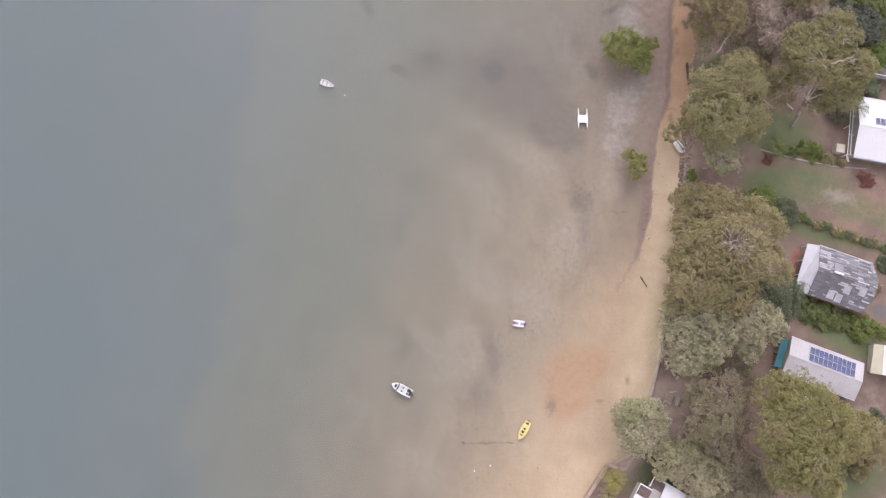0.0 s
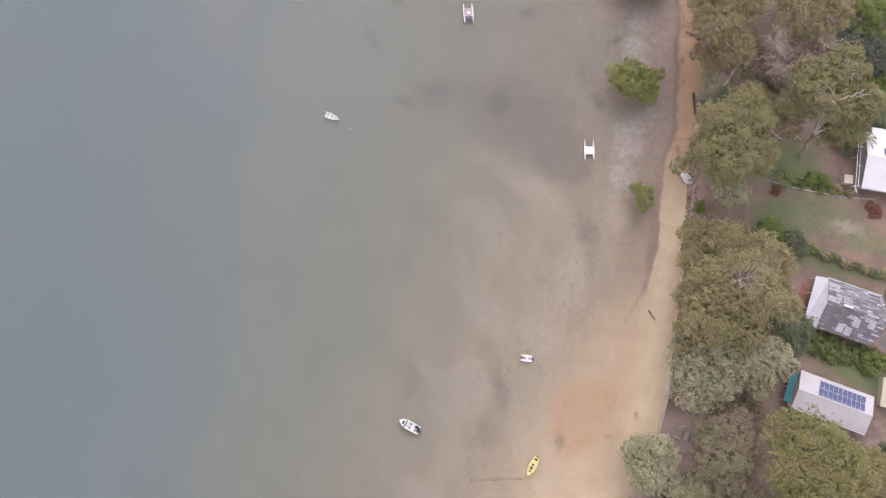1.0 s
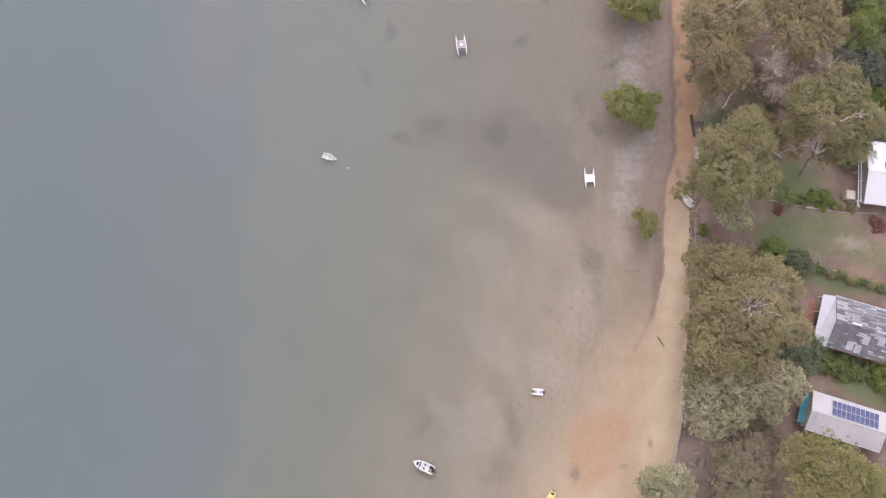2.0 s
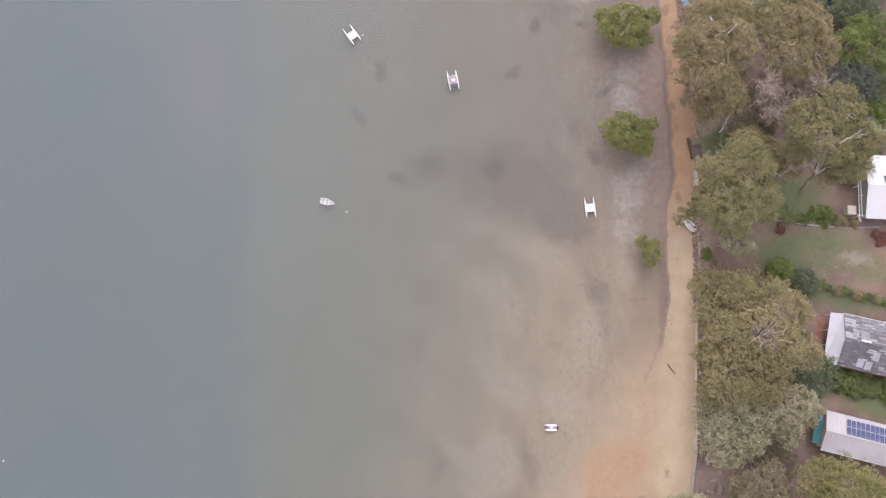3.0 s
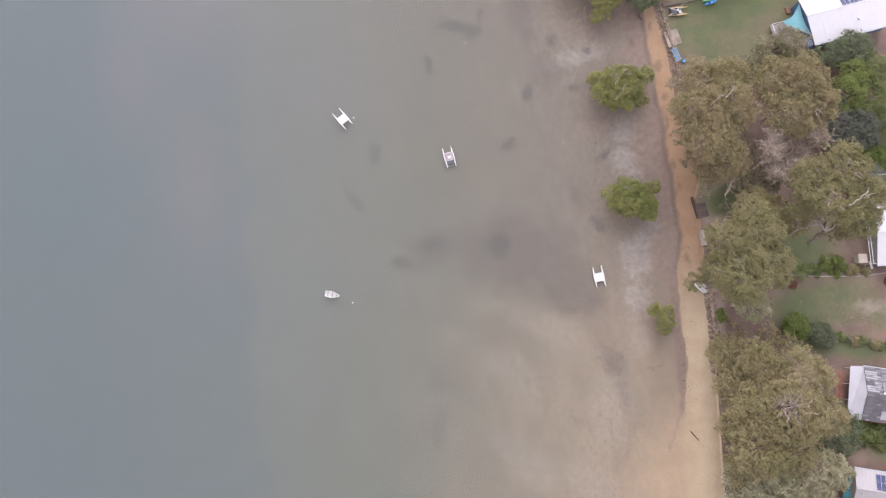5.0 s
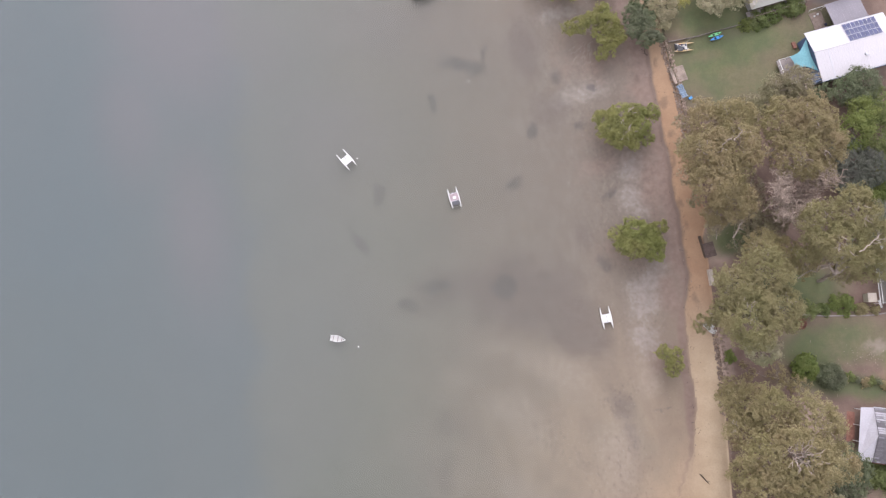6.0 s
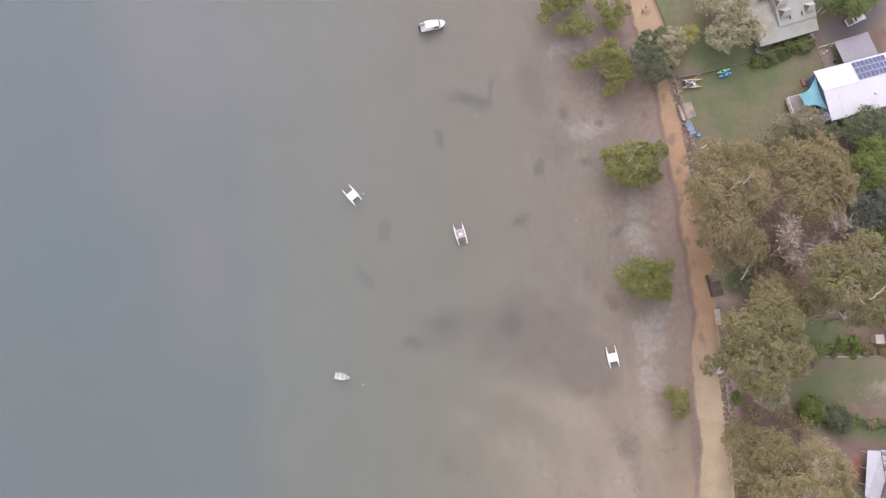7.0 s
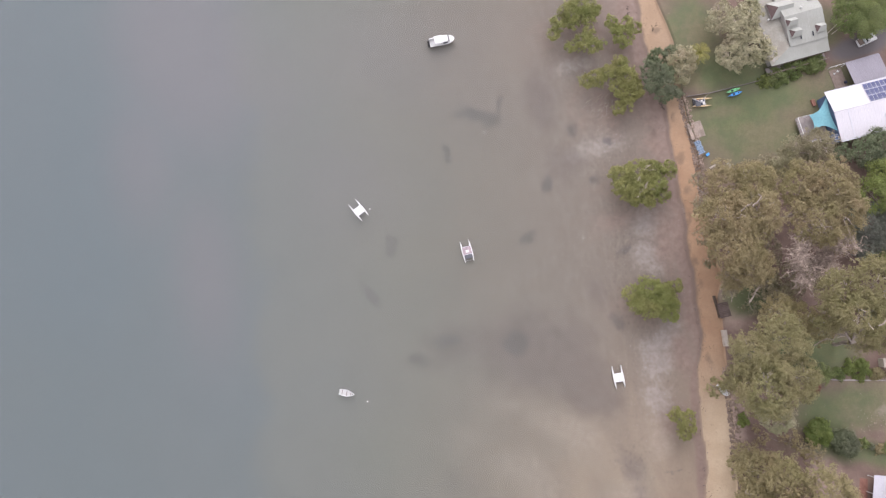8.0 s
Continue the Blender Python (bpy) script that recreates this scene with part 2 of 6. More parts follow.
    c = n.mix(n.math("MULTIPLY", n.ramp(n.math("ADD", n.attr("tide"), n.math("MULTIPLY", n.math("SUBTRACT", rag, 0.5), 0.45)), 0.15, 0.7), 0.55), c, n.mix(n.ramp(rag, 0.35, 0.7), (0.168, 0.120, 0.097), (0.200, 0.146, 0.120)))
    c = n.mix(n.math("MULTIPLY", zone("orange", 0.9, 0.6, 0.5), 0.72), c, n.mix(n.ramp(rag, 0.3, 0.7), (0.244, 0.142, 0.085), (0.290, 0.184, 0.116)))
    c = n.mix(n.math("MULTIPLY", zone("wrack", 0.7, 0.9, 1.2), 0.5), c, (0.101, 0.073, 0.057))
    litter = n.mix(n.ramp(mid, 0.35, 0.7), (0.122, 0.080, 0.066), (0.184, 0.130, 0.106))
    litter = n.mix(n.ramp(n.noise(5.0, 4, rough=0.7), 0.55, 0.75, 0, 0.6), litter, (0.216, 0.173, 0.137))
    litter = n.mix(n.math("MULTIPLY", zone("bare", 0.9, 0.6, 0.4), 0.85), litter, n.mix(n.ramp(mid, 0.3, 0.7), (0.285, 0.208, 0.174), (0.350, 0.266, 0.224)))
    lawn = n.mix(n.ramp(mid, 0.32, 0.66), (0.073, 0.093, 0.042), (0.104, 0.117, 0.058))
    lawn = n.mix(n.ramp(n.math("ADD", big, n.math("MULTIPLY", n.math("SUBTRACT", rag, 0.5), 0.35)), 0.44, 0.66, 0, 0.5), lawn, (0.142, 0.114, 0.078))
    lawn = n.mix(n.math("MULTIPLY", zone("worn", 0.9, 0.7, 0.6), 0.6), lawn, n.mix(n.ramp(rag, 0.3, 0.7), (0.128, 0.106, 0.066), (0.172, 0.138, 0.092)))
    lawn = n.mix(n.ramp(fine, 0.4, 0.7, 0, 0.35), lawn, (0.062, 0.071, 0.028))
    land = n.mix(zone("grass", 0.8), litter, lawn)
    land = n.mix(n.math("MULTIPLY", zone("pave", 0.5, 0.55, 0.9), 0.6), land, (0.262, 0.214, 0.192))
    land = n.mix(n.math("MULTIPLY", zone("tar", 0.5, 0.4), 0.9), land, (0.108, 0.100, 0.104))
    land = n.mix(n.math("MULTIPLY", zone("brick", 0.8, 0.6, 0.8), 0.6), land, (0.215, 0.125, 0.100))
    c = n.mix(n.ramp(n.attr("silted"), 0.0, 1.0), c, n.mix(n.ramp(n.attr("deep"), 0.0, 1.0), (0.143, 0.149, 0.128), (0.102, 0.128, 0.134)))
    c = n.mix(n.math("MULTIPLY", zone("gloom", 0.6, 0.4, 0.25), 0.62), c, n.mix(n.ramp(rag, 0.35, 0.7), (0.100, 0.083, 0.076), (0.118, 0.098, 0.090)))
    c = n.mix(n.math("MULTIPLY", zone("weed", 0.5, 0.4, 0.7), 0.68), c, (0.082, 0.076, 0.073))
    c = n.mix(n.ramp(n.attr("land"), 0.45, 0.55), c, land)
    c = n.mix(n.ramp(fine, 0.35, 0.75, 0, 0.16), c, (0.086, 0.072, 0.062))
    n.bump(n.math("ADD", fine, mid), 0.35, 0.12)
    return n.done(c, n.ramp(mid, 0.3, 0.7, 0.7, 0.95), 0, 0.25)


def water_material():
    """Silty, shallow water: the more of it there is, the less of the bed comes through."""
    n = Nodes("silty_water")
    long = n.noise(0.02, 3, (1.0, 0.18, 1.0, 4))
    wide = n.noise(0.012, 3)
    c = n.mix(n.ramp(n.attr("deep"), 0.0, 1.0), (0.143, 0.149, 0.128), (0.102, 0.128, 0.134))
    # long streaks: the clouds' reflection, painted into the water colour
    c = n.mix(n.ramp(long, 0.35, 0.7, 0, 0.30), c, (0.128, 0.137, 0.141))
    c = n.mix(n.ramp(wide, 0.42, 0.68, 0, 0.35), c, (0.112, 0.126, 0.116))
    c = n.mix(n.math("MULTIPLY", n.ramp(n.attr("green"), 0.1, 0.9), 0.55), c, (0.122, 0.139, 0.112))
    # broad oval patches mixed towards a pinkish grey
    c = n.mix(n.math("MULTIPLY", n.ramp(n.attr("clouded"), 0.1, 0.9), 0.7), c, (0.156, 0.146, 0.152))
    n.bump(n.math("ADD", n.noise(1.2, 3), n.noise(0.3, 2)), 0.006, 0.15)
    n.done(c, 0.16, 0, 0.5)
    clear = n.t.nodes.new("ShaderNodeBsdfTransparent")
    clear.inputs["Color"].default_value = (0.985, 0.99, 0.985, 1)
    mx = n.t.nodes.new("ShaderNodeMixShader")
    murk = n.math("MULTIPLY", n.attr("murk"), n.math("ADD", n.math("MULTIPLY", n.noise(0.05, 4), 0.6), 0.7))
    n.link(n.math("MULTIPLY", n.ramp(murk, 0.0, 1.0), 0.62), mx.inputs[0])
    n.link(clear.outputs[0], mx.inputs[1])
    n.link(n.b.outputs[0], mx.inputs[2])
    n.link(mx.outputs[0], n.out.inputs[0])
    return n.m


# ---- mesh helpers ----
def mesh_from(name, verts, faces, material):
    me = bpy.data.meshes.new(name)
    me.from_pydata([tuple(v) for v in verts], [], [tuple(f) for f in faces])
    me.materials.append(material)
    return me


def thing(name, x, y, z, turn=0.0, label="", category="", group="", kind=""):
    ob = new(name)
    ob.matrix_world = pose(x, y, z, 0, 0, turn)
    return tagged(ob, label, category, group, kind)


def part(name, shape, material, parent, label=""):
    """Links a bmesh or a mesh as one object under a thing or a part."""
    if isinstance(shape, bmesh.types.BMesh):
        me = bpy.data.meshes.new(name)
        shape.to_mesh(me)
        shape.free()
        me.materials.append(material)
    else:
        me = shape
    ob = new(name, me)
    ob.parent = parent
    if label:
        ob["label"] = label
    return ob


def box(bm, x0, x1, y0, y1, z0, z1, bevel=0.0):
    r = bmesh.ops.create_cube(bm, size=1.0, matrix=Matrix.Translation(((x0 + x1) / 2, (y0 + y1) / 2, (z0 + z1) / 2)) @ Matrix.Diagonal((x1 - x0, y1 - y0, z1 - z0, 1)))
    if bevel:
        edges = {e for v in r["verts"] for e in v.link_edges}
        bmesh.ops.bevel(bm, geom=list(edges), offset=bevel, segments=1, affect="EDGES")
    return bm


def boxed(*a, bevel=0.0):
    return box(bmesh.new(), *a, bevel=bevel)


def slab(points, thick):
    """A sheet through the points, with thickness downwards."""
    bm = bmesh.new()
    top = [bm.verts.new(p) for p in points]
    low = [bm.verts.new((p[0], p[1], p[2] - thick)) for p in points]
    bm.faces.new(top)
    bm.faces.new(low[::-1])
    for i in range(len(points)):
        j = (i + 1) % len(points)
        bm.faces.new((top[j], top[i], low[i], low[j]))
    bmesh.ops.recalc_face_normals(bm, faces=bm.faces)
    return bm


def tube_arrays(points, radii, sides=6):
    """A tapered tube along the points: vertices and faces."""
    pts = np.array(points, float)
    verts, faces = [], []
    for i, p in enumerate(pts):
        d = pts[min(i + 1, len(pts) - 1)] - pts[max(i - 1, 0)]
        d = d / (np.linalg.norm(d) + 1e-9)
        a = np.cross(d, (0.31, 0.95, 0.05) if abs(d[1]) < 0.9 else (1, 0, 0))
        a /= np.linalg.norm(a) + 1e-9
        b = np.cross(d, a)
        for k in range(sides):
            w = 2 * math.pi * k / sides
            verts.append(p + radii[i] * (math.cos(w) * a + math.sin(w) * b))
    for i in range(len(pts) - 1):
        for k in range(sides):
            j = (k + 1) % sides
            faces.append((i * sides + k, i * sides + j, (i + 1) * sides + j, (i + 1) * sides + k))
    faces.append(tuple(range(sides))[::-1])
    faces.append(tuple((len(pts) - 1) * sides + k for k in range(sides)))
    return verts, faces


def tubes(name, runs, material, sides=6):
    verts, faces = [], []
    for points, radii in runs:
        v, f = tube_arrays(points, radii, sides)
        k = len(verts)
        verts += v
        faces += [tuple(i + k for i in g) for g in f]
    return mesh_from(name, verts, faces, material)


# ---- ground and water ----
SHORE_Y = [-200, -60, -32.9, -28.5, -26, -23.7, -11.8, -3.8, 2.3, 13.7, 26.6, 36, 42.5, 53.4, 60, 65, 69.5, 73.3, 86.7, 94.7, 101.5, 106.3, 112.6, 126, 130.4, 137, 200, 400]
SHORE_X = [10, 20, 37.1, 40.1, 42.4, 47.2, 51.3, 53.3, 54.2, 56.0, 58.0, 59.5, 60.2, 61.2, 62.0, 61.8, 64.2, 63.6, 63.6, 64.2, 64.3, 63.8, 63.6, 64.4, 63.7, 62.3, 58, 50]
BANK_Y = [-200, -60, -33, -21, 0.7, 9.6, 14.7, 19.9, 25.5, 33, 41, 47.9, 56.6, 64.1, 71.7, 79.6, 87.5, 95.5, 103.7, 112, 124.2, 137.9, 200, 400]
BANK_X = [8, 18, 31, 34, 43.5, 46.2, 48.3, 50.2, 51.2, 52.5, 53.4, 54.5, 56.8, 57.9, 58.7, 58.5, 58.9, 59.5, 59.8, 59.4, 58.5, 58.2, 54, 46]


def shore(y):
    return np.interp(y, SHORE_Y, SHORE_X)


def bank(y):
    return np.interp(y, BANK_Y, BANK_X)


def smooth(v, a, b):
    w = np.clip((v - a) / (b - a), 0, 1)
    return w * w * (3 - 2 * w)


def bed_height(x, y):
    """Height of the sheet: sea bed, beach and the land behind the sea wall."""
    d = bank(y) - x
    sea = np.interp(d, [-30, 0, 4, 18, 50, 95, 135, 300, 3000], [0.9, 0.22, -0.03, -0.14, -0.45, -1.5, -3.2, -6, -12])
    beach = 0.22 + 0.65 * smooth(x, bank(y), shore(y))
    land = 1.7 + 0.012 * np.clip(x - shore(y), 0, 60)
    z = np.where(x < bank(y), sea, beach)
    return np.where(x > shore(y), land, z)


def land_height(x, y):
    return float(bed_height(np.array(x, float), np.array(y, float)))


def spots(x, y, ovals):
    """How far inside any of the ovals (x, y, half length, half width, turn): 1 in the middle, 0.5 at the edge."""
    best = np.zeros_like(x)
    for cx, cy, a, b, turn, *weight in ovals:
        c, s = math.cos(radians(turn)), math.sin(radians(turn))
        u, v = ((x - cx) * c + (y - cy) * s) / a, ((y - cy) * c - (x - cx) * s) / b
        best = np.maximum(best, np.exp(-0.693 * (u * u + v * v)) * (weight[0] if weight else 1.0))
    return best


def warped(x, y, size, reach):
    """Shifts the places about, so that no patch keeps a clean oval outline."""
    near = np.flatnonzero((x > -110) & (x < 130) & (y > -70) & (y < 190))
    dx, dy = np.zeros_like(x), np.zeros_like(y)
    for i in near:
        p = Vector((x[i] / size, y[i] / size, 0.0))
        dx[i] = noise.fractal(p, 1.0, 2.1, 4) * reach
        dy[i] = noise.fractal(p + Vector((7.3, 2.9, 4.4)), 1.0, 2.1, 4) * reach
    return x + dx, y + dy


def channel(x, y):
    """How deep the water looks: a slow slope, then the edge of the channel, then the channel itself."""
    d = np.interp(y, [-60, -35, -20, -2, 18, 36, 54, 85, 97, 123, 151, 200], [-50, -49, -49, -44, -43, -42, -42, -39, -37, -36.5, -35, -34]) - x
    wx, wy = warped(x, y, 22.0, 7.0)
    d = d + (x - wx) + 1.2 * np.sin(y * 0.11 + 1)
    return 0.40 * smooth(d, -45, 4) + 0.30 * smooth(d, -5, 6) + 0.30 * smooth(d, 6, 48)


def sheet(name, us, ys, material, height, fields):
    """A grid whose columns follow the shore line (u = 0)."""
    U, Y = np.meshgrid(us, ys)
    X = U + shore(Y) * np.exp(-np.clip(np.abs(Y - 50) - 400, 0, None) / 300)
    X, Y, U = X.ravel(), Y.ravel(), U.ravel()
    Z = height(X, Y, U)
    nx, ny = len(us), len(ys)
    i = np.arange(nx * ny).reshape(ny, nx)
    quads = np.stack([i[:-1, :-1], i[:-1, 1:], i[1:, 1:], i[1:, :-1]], -1).reshape(-1, 4)
    me = bpy.data.meshes.new(name)
    me.from_pydata(np.stack([X, Y, Z], 1).tolist(), [], quads.tolist())
    me.materials.append(material)
    me.polygons.foreach_set("use_smooth", np.ones(len(quads), bool))
    for key, values in fields(X, Y, U, Z).items():
        me.attributes.new(key, "FLOAT", "POINT").data.foreach_set("value", values.astype(np.float32))
    return new(name, me)


def ground_fields(x, y, u, z):
    off = bank(y) - x + 0.22 * np.sin(y * 0.47) + 0.3 * np.sin(y * 0.23 + 1) + 0.1 * np.sin(y * 1.3 + 2)
    wx, wy = warped(x, y, 9.0, 2.6)
    sx, sy = warped(x, y, 3.0, 0.8)
    core = smooth(-off, -0.55, 0.35)
    spread = smooth(y, 32, 10)
    wide = np.interp(y, [-60, -30, -10, 5, 16, 32, 48], [46, 44, 38, 30, 22, 11, 2])
    sandy = core * (1 - spread) + spread * smooth(-off, -wide, 5.0) ** 1.6
    # a dark damp strip runs along the foot of the path and thins to a line further south
    strip = np.interp(y, [9, 13, 22, 24, 30, 40, 48, 52], [0, 0.55, 0.65, 1.1, 1.5, 1.3, 0.9, 0.2])
    tide = np.exp(-(np.abs(off - np.interp(y, [13, 18, 22, 30, 40], [2.1, 1.3, 0.3, 1.0, 0.8])) / np.maximum(strip, 0.05)) ** 4) * (strip > 0.02)
    fringe = smooth(y, 44, 60) * smooth(off, np.interp(y, [45, 54, 66, 80, 93, 104, 116, 130], [5, 6, 9, 8, 9, 9, 14, 16]), 0.5) * 0.9
    mud = np.maximum(np.maximum(fringe, tide * 0.95), spots(sx, sy, [(46, 66, 8, 5, 0, 0.7), (49, 92, 9, 6, 0, 0.7), (47, 114, 10, 8, 20, 0.75), (43, 132, 12, 7, 10, 0.75), (48, 40, 4, 4, 0, 0.8), (52.3, 54, 3, 5, 0), (54.5, 79, 4, 9, 0), (56.5, 100, 4, 8, 0), (43, 86, 6, 2.5, 0, 0.8)]) * 0.85)
    return {
        "land": (u > 0).astype(float),
        "sand": sandy,
        "silted": np.clip(1 - np.exp(np.minimum(0, z) * 1.35), 0, 1),
        "deep": channel(x, y),
        "silt": smooth(y, 20, 75),
        "tide": tide * (off > -0.15) * np.interp(y, [13, 21, 26], [0.55, 0.65, 1.0]),
        "rusty": smooth(y, 38, 62) * (1 - 0.55 * smooth(y, 92, 118)),
        "mud": mud * (1 - 0.95 * smooth(-off, -0.4, 0.3)),
        "wrack": np.maximum(smooth(y, 42, 60) * np.exp(-((off - 0.5) / 0.9) ** 2) * 0.66, spots(sx, sy, [(60.5, 98.3, 1.0, 1.5, 0), (60.4, 90.4, 0.9, 1.2, 0), (55.8, 105, 0.8, 1.2, 0), (59.4, 69, 0.7, 1.1, 0), (57.5, 51.9, 0.7, 1.6, 0), (61.3, 129.4, 1.0, 0.7, 0), (61.1, 108, 0.6, 1.6, 0), (46.8, -7.9, 0.7, 1.0, 0), (40.7, -12.9, 1.2, 0.9, 0), (58.6, 74, 0.8, 1.4, 0), (59.8, 84, 0.6, 2.2, 0), (29.9, -14.5, 1.1, 2.0, 0, 0.9)]) * 0.8),
        "orange": spots(wx, wy, [(38.3, -4.4, 3.6, 2.6, 20), (33.5, -7.5, 6, 4.5, 40), (34.2, -13.6, 4.0, 2.6, 20), (30.5, -11, 3.5, 5, 0, 0.8)]) * (u < 0),
        "pale": spots(wx, wy, [(10.0, -2.8, 3.2, 5, 15, 1.25), (6.0, -6.8, 5, 2, 30, 1.15), (3, -0.6, 6.5, 3, -50), (12.6, 14.7, 9, 4, -50), (23, 41, 10, 4, -35, 0.8), (13, 34, 8, 4, -40, 0.75), (15.5, 29, 5, 6, 20, 0.7), (12, 49, 6, 2.5, -20, 0.6), (43, 37, 4, 5, 10, 0.8), (34, 22, 9, 5, 70, 0.75), (1.6, -27, 8, 4, -20, 0.7), (-13, -14, 6, 3, -40, 0.6), (26, 8, 7, 5, -60, 0.8), (2.3, 45, 6, 3, -30, 0.55)]),
        "bleached": spots(sx, sy, [(50.2, 84.2, 3.6, 3.6, 0), (48.3, 77.3, 3.0, 2.8, 10), (50, 73.5, 2.4, 2, 0, 0.8), (47.4, 57.0, 4.5, 2.6, 15), (46.0, 52.6, 4, 3.6, 40, 0.95), (44.5, 45, 3, 4, 20, 0.9), (40.2, 124.2, 4.5, 1.6, 5, 0.9), (42.4, 103.6, 6.5, 2.3, 10, 0.8), (51, 60.5, 2.2, 2.6, 0, 0.8)]),
        "gloom": spots(wx, wy, [(19.0, 59.5, 14, 8.5, -5), (29.5, 51.5, 6, 9, 25), (4, 63, 12, 5, 0, 0.75), (31, 117, 5, 10, -10, 0.75), (34, 100, 5, 7, 0, 0.6), (17, -4, 3.2, 6, 10, 0.55), (13.5, -12, 4, 6, -20, 0.5), (-4.5, -3, 5, 5.5, 0, 0.5), (36, 32, 3, 5, 20, 0.7), (37, 25, 2.5, 4, 0, 0.6), (-1, 34, 6, 4, -30, 0.5), (-6, 24, 5, 6, 0, 0.5), (36, 70, 4, 5, 30, 0.6)]),
        "weed": spots(sx, sy, [(15.5, 62, 3.0, 2.8, 0), (0.4, 64.7, 3.0, 1.6, 0, 0.9), (-6.3, 62, 2.3, 1.8, 0, 0.9), (15.6, 115.2, 6.0, 1.8, -22, 0.82), (21.3, 117.1, 0.8, 2.6, -20, 0.75), (7.1, 107.5, 0.8, 3.2, 8, 0.85), (28.9, 96.8, 1.4, 2.0, 0), (-14.8, 77.8, 1.5, 4.0, 25, 0.85), (-8.9, 88, 1.5, 2.4, 0), (44.6, 104.7, 1.3, 1.1, 0), (44.8, 29.4, 4.5, 0.4, -4, 0.6), (22, 85, 3, 1.6, 20, 0.7), (40, 96, 2.2, 1.2, 30, 0.75), (37, 108.5, 1.6, 2.2, 0, 0.75), (43.5, 79, 2.4, 1.2, 40, 0.75), (39, 63, 1.6, 2.6, 20, 0.7)]),
        "stipple": spots(wx, wy, [(33, 18, 9, 8, 0), (36.5, 33, 5, 6, 0), (25, -1, 10, 8, 0), (13, -17, 9, 6, 0), (18, 28, 14, 9, -30, 0.7), (38, 112, 9, 14, 0, 0.9), (44, 100, 8, 8, 0), (42, 84, 7, 8, 0, 0.9), (46, 56, 6, 10, 0), (45, 68, 10, 9, 0), (22, 73, 12, 8, 0, 0.7), (18, -29, 9, 5, 0)]),
        "grass": spots(sx, sy, [(76, 104, 13, 11, 0), (93, 108, 8, 6, 0), (95, 102, 6, 8, 0), (80, 116, 8, 5, 0), (86, 109, 9, 5, 10), (84, 99, 8, 5, 0), (69, 128, 7, 9, 0), (72, 118, 9, 6, 0), (101, 110, 5, 4, 0), (81.5, 49.5, 8, 5, 0), (88, 37, 9, 4.5, -8), (99, 32, 9, 3, -15), (80, 36, 7, 5, 0), (96, 1.5, 8, 2.5, -18), (92, -25, 9, 7, 0), (53, -29, 7, 4, 0), (101, 124, 3, 5, 0), (88, 27, 14, 2.5, -15), (70, 50, 6, 5, 0), (69, 63.5, 6, 3.5, 0)]) * 1.05,
        "worn": spots(sx, sy, [(82, 101, 9, 3, 8), (90, 105, 6, 2.5, 5), (86, 95, 10, 3, 0), (69, 98, 3, 5, 0), (72, 107, 4, 1.5, 5), (78, 96, 4, 3, 0), (95, 111, 4, 2, 0), (70, 126, 4, 6, 0, 0.9), (67, 115, 2, 6, 0), (90, 36, 8, 4, -10, 0.7), (98, 31, 7, 3, -15, 0.7)]),
        "pave": spots(x, y, [(99.5, -13, 4, 5, 20), (95, 34.6, 5, 2.0, -10)]) * 0.62,
        # dry sand towards the wall, with extra brightness against the tree shade
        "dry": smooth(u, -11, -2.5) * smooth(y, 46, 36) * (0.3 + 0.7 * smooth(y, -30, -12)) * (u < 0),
        "bare": spots(x, y, [(52.5, -10.6, 3.5, 3, 0), (56, -12, 4, 4, 0), (55.4, -18.7, 3, 3, 0), (46, -25, 4, 2.5, 40), (58.6, -9.2, 4, 2, 0), (60, 39, 2, 6, 0), (76, 20, 3, 6, 0), (64.5, 69.5, 2.5, 1.5, 0), (65.5, 61.5, 3, 4, 0), (67, 67, 4, 3, 0)]),
        "tar": spots(x, y, [(108, 118.2, 8, 2.6, 8), (102.6, 8.8, 1.8, 1.6, 0), (113, 121, 5, 3, 0)]),
        "brick": spots(x, y, [(104, 34, 5, 5, 0), (98, 27, 6, 2, -15)]) * 0.62,
    }


fine_u = np.concatenate([np.arange(-170, -8, 1.0), np.arange(-8, -0.2, 0.4), [-0.12, 0.12], np.arange(0.6, 70, 1.0)])
us = np.concatenate([[-3000, -1500, -700, -400, -250, -200], fine_u, [90, 140, 250, 500, 1200, 3000]])
ys = np.concatenate([[-3000, -1500, -700, -350, -200, -120, -80], np.arange(-60, 180, 0.8), [195, 220, 280, 400, 700, 1500, 3000]])
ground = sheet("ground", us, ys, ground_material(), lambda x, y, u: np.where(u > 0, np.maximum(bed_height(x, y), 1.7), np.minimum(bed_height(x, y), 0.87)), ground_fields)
tagged(ground, "tidal mud flat, orange beach sand and leaf-littered lawns", "ground", kind="structure")
wus = np.concatenate([[-3000, -1500, -700, -400, -250], np.arange(-200, -4, 2.0), [-3.0, -1.0, -0.3]])
wys = np.concatenate([[-3000, -1500, -700, -350, -200, -120, -80], np.arange(-60, 180, 2.5), [195, 220, 280, 400, 700, 1500, 3000]])
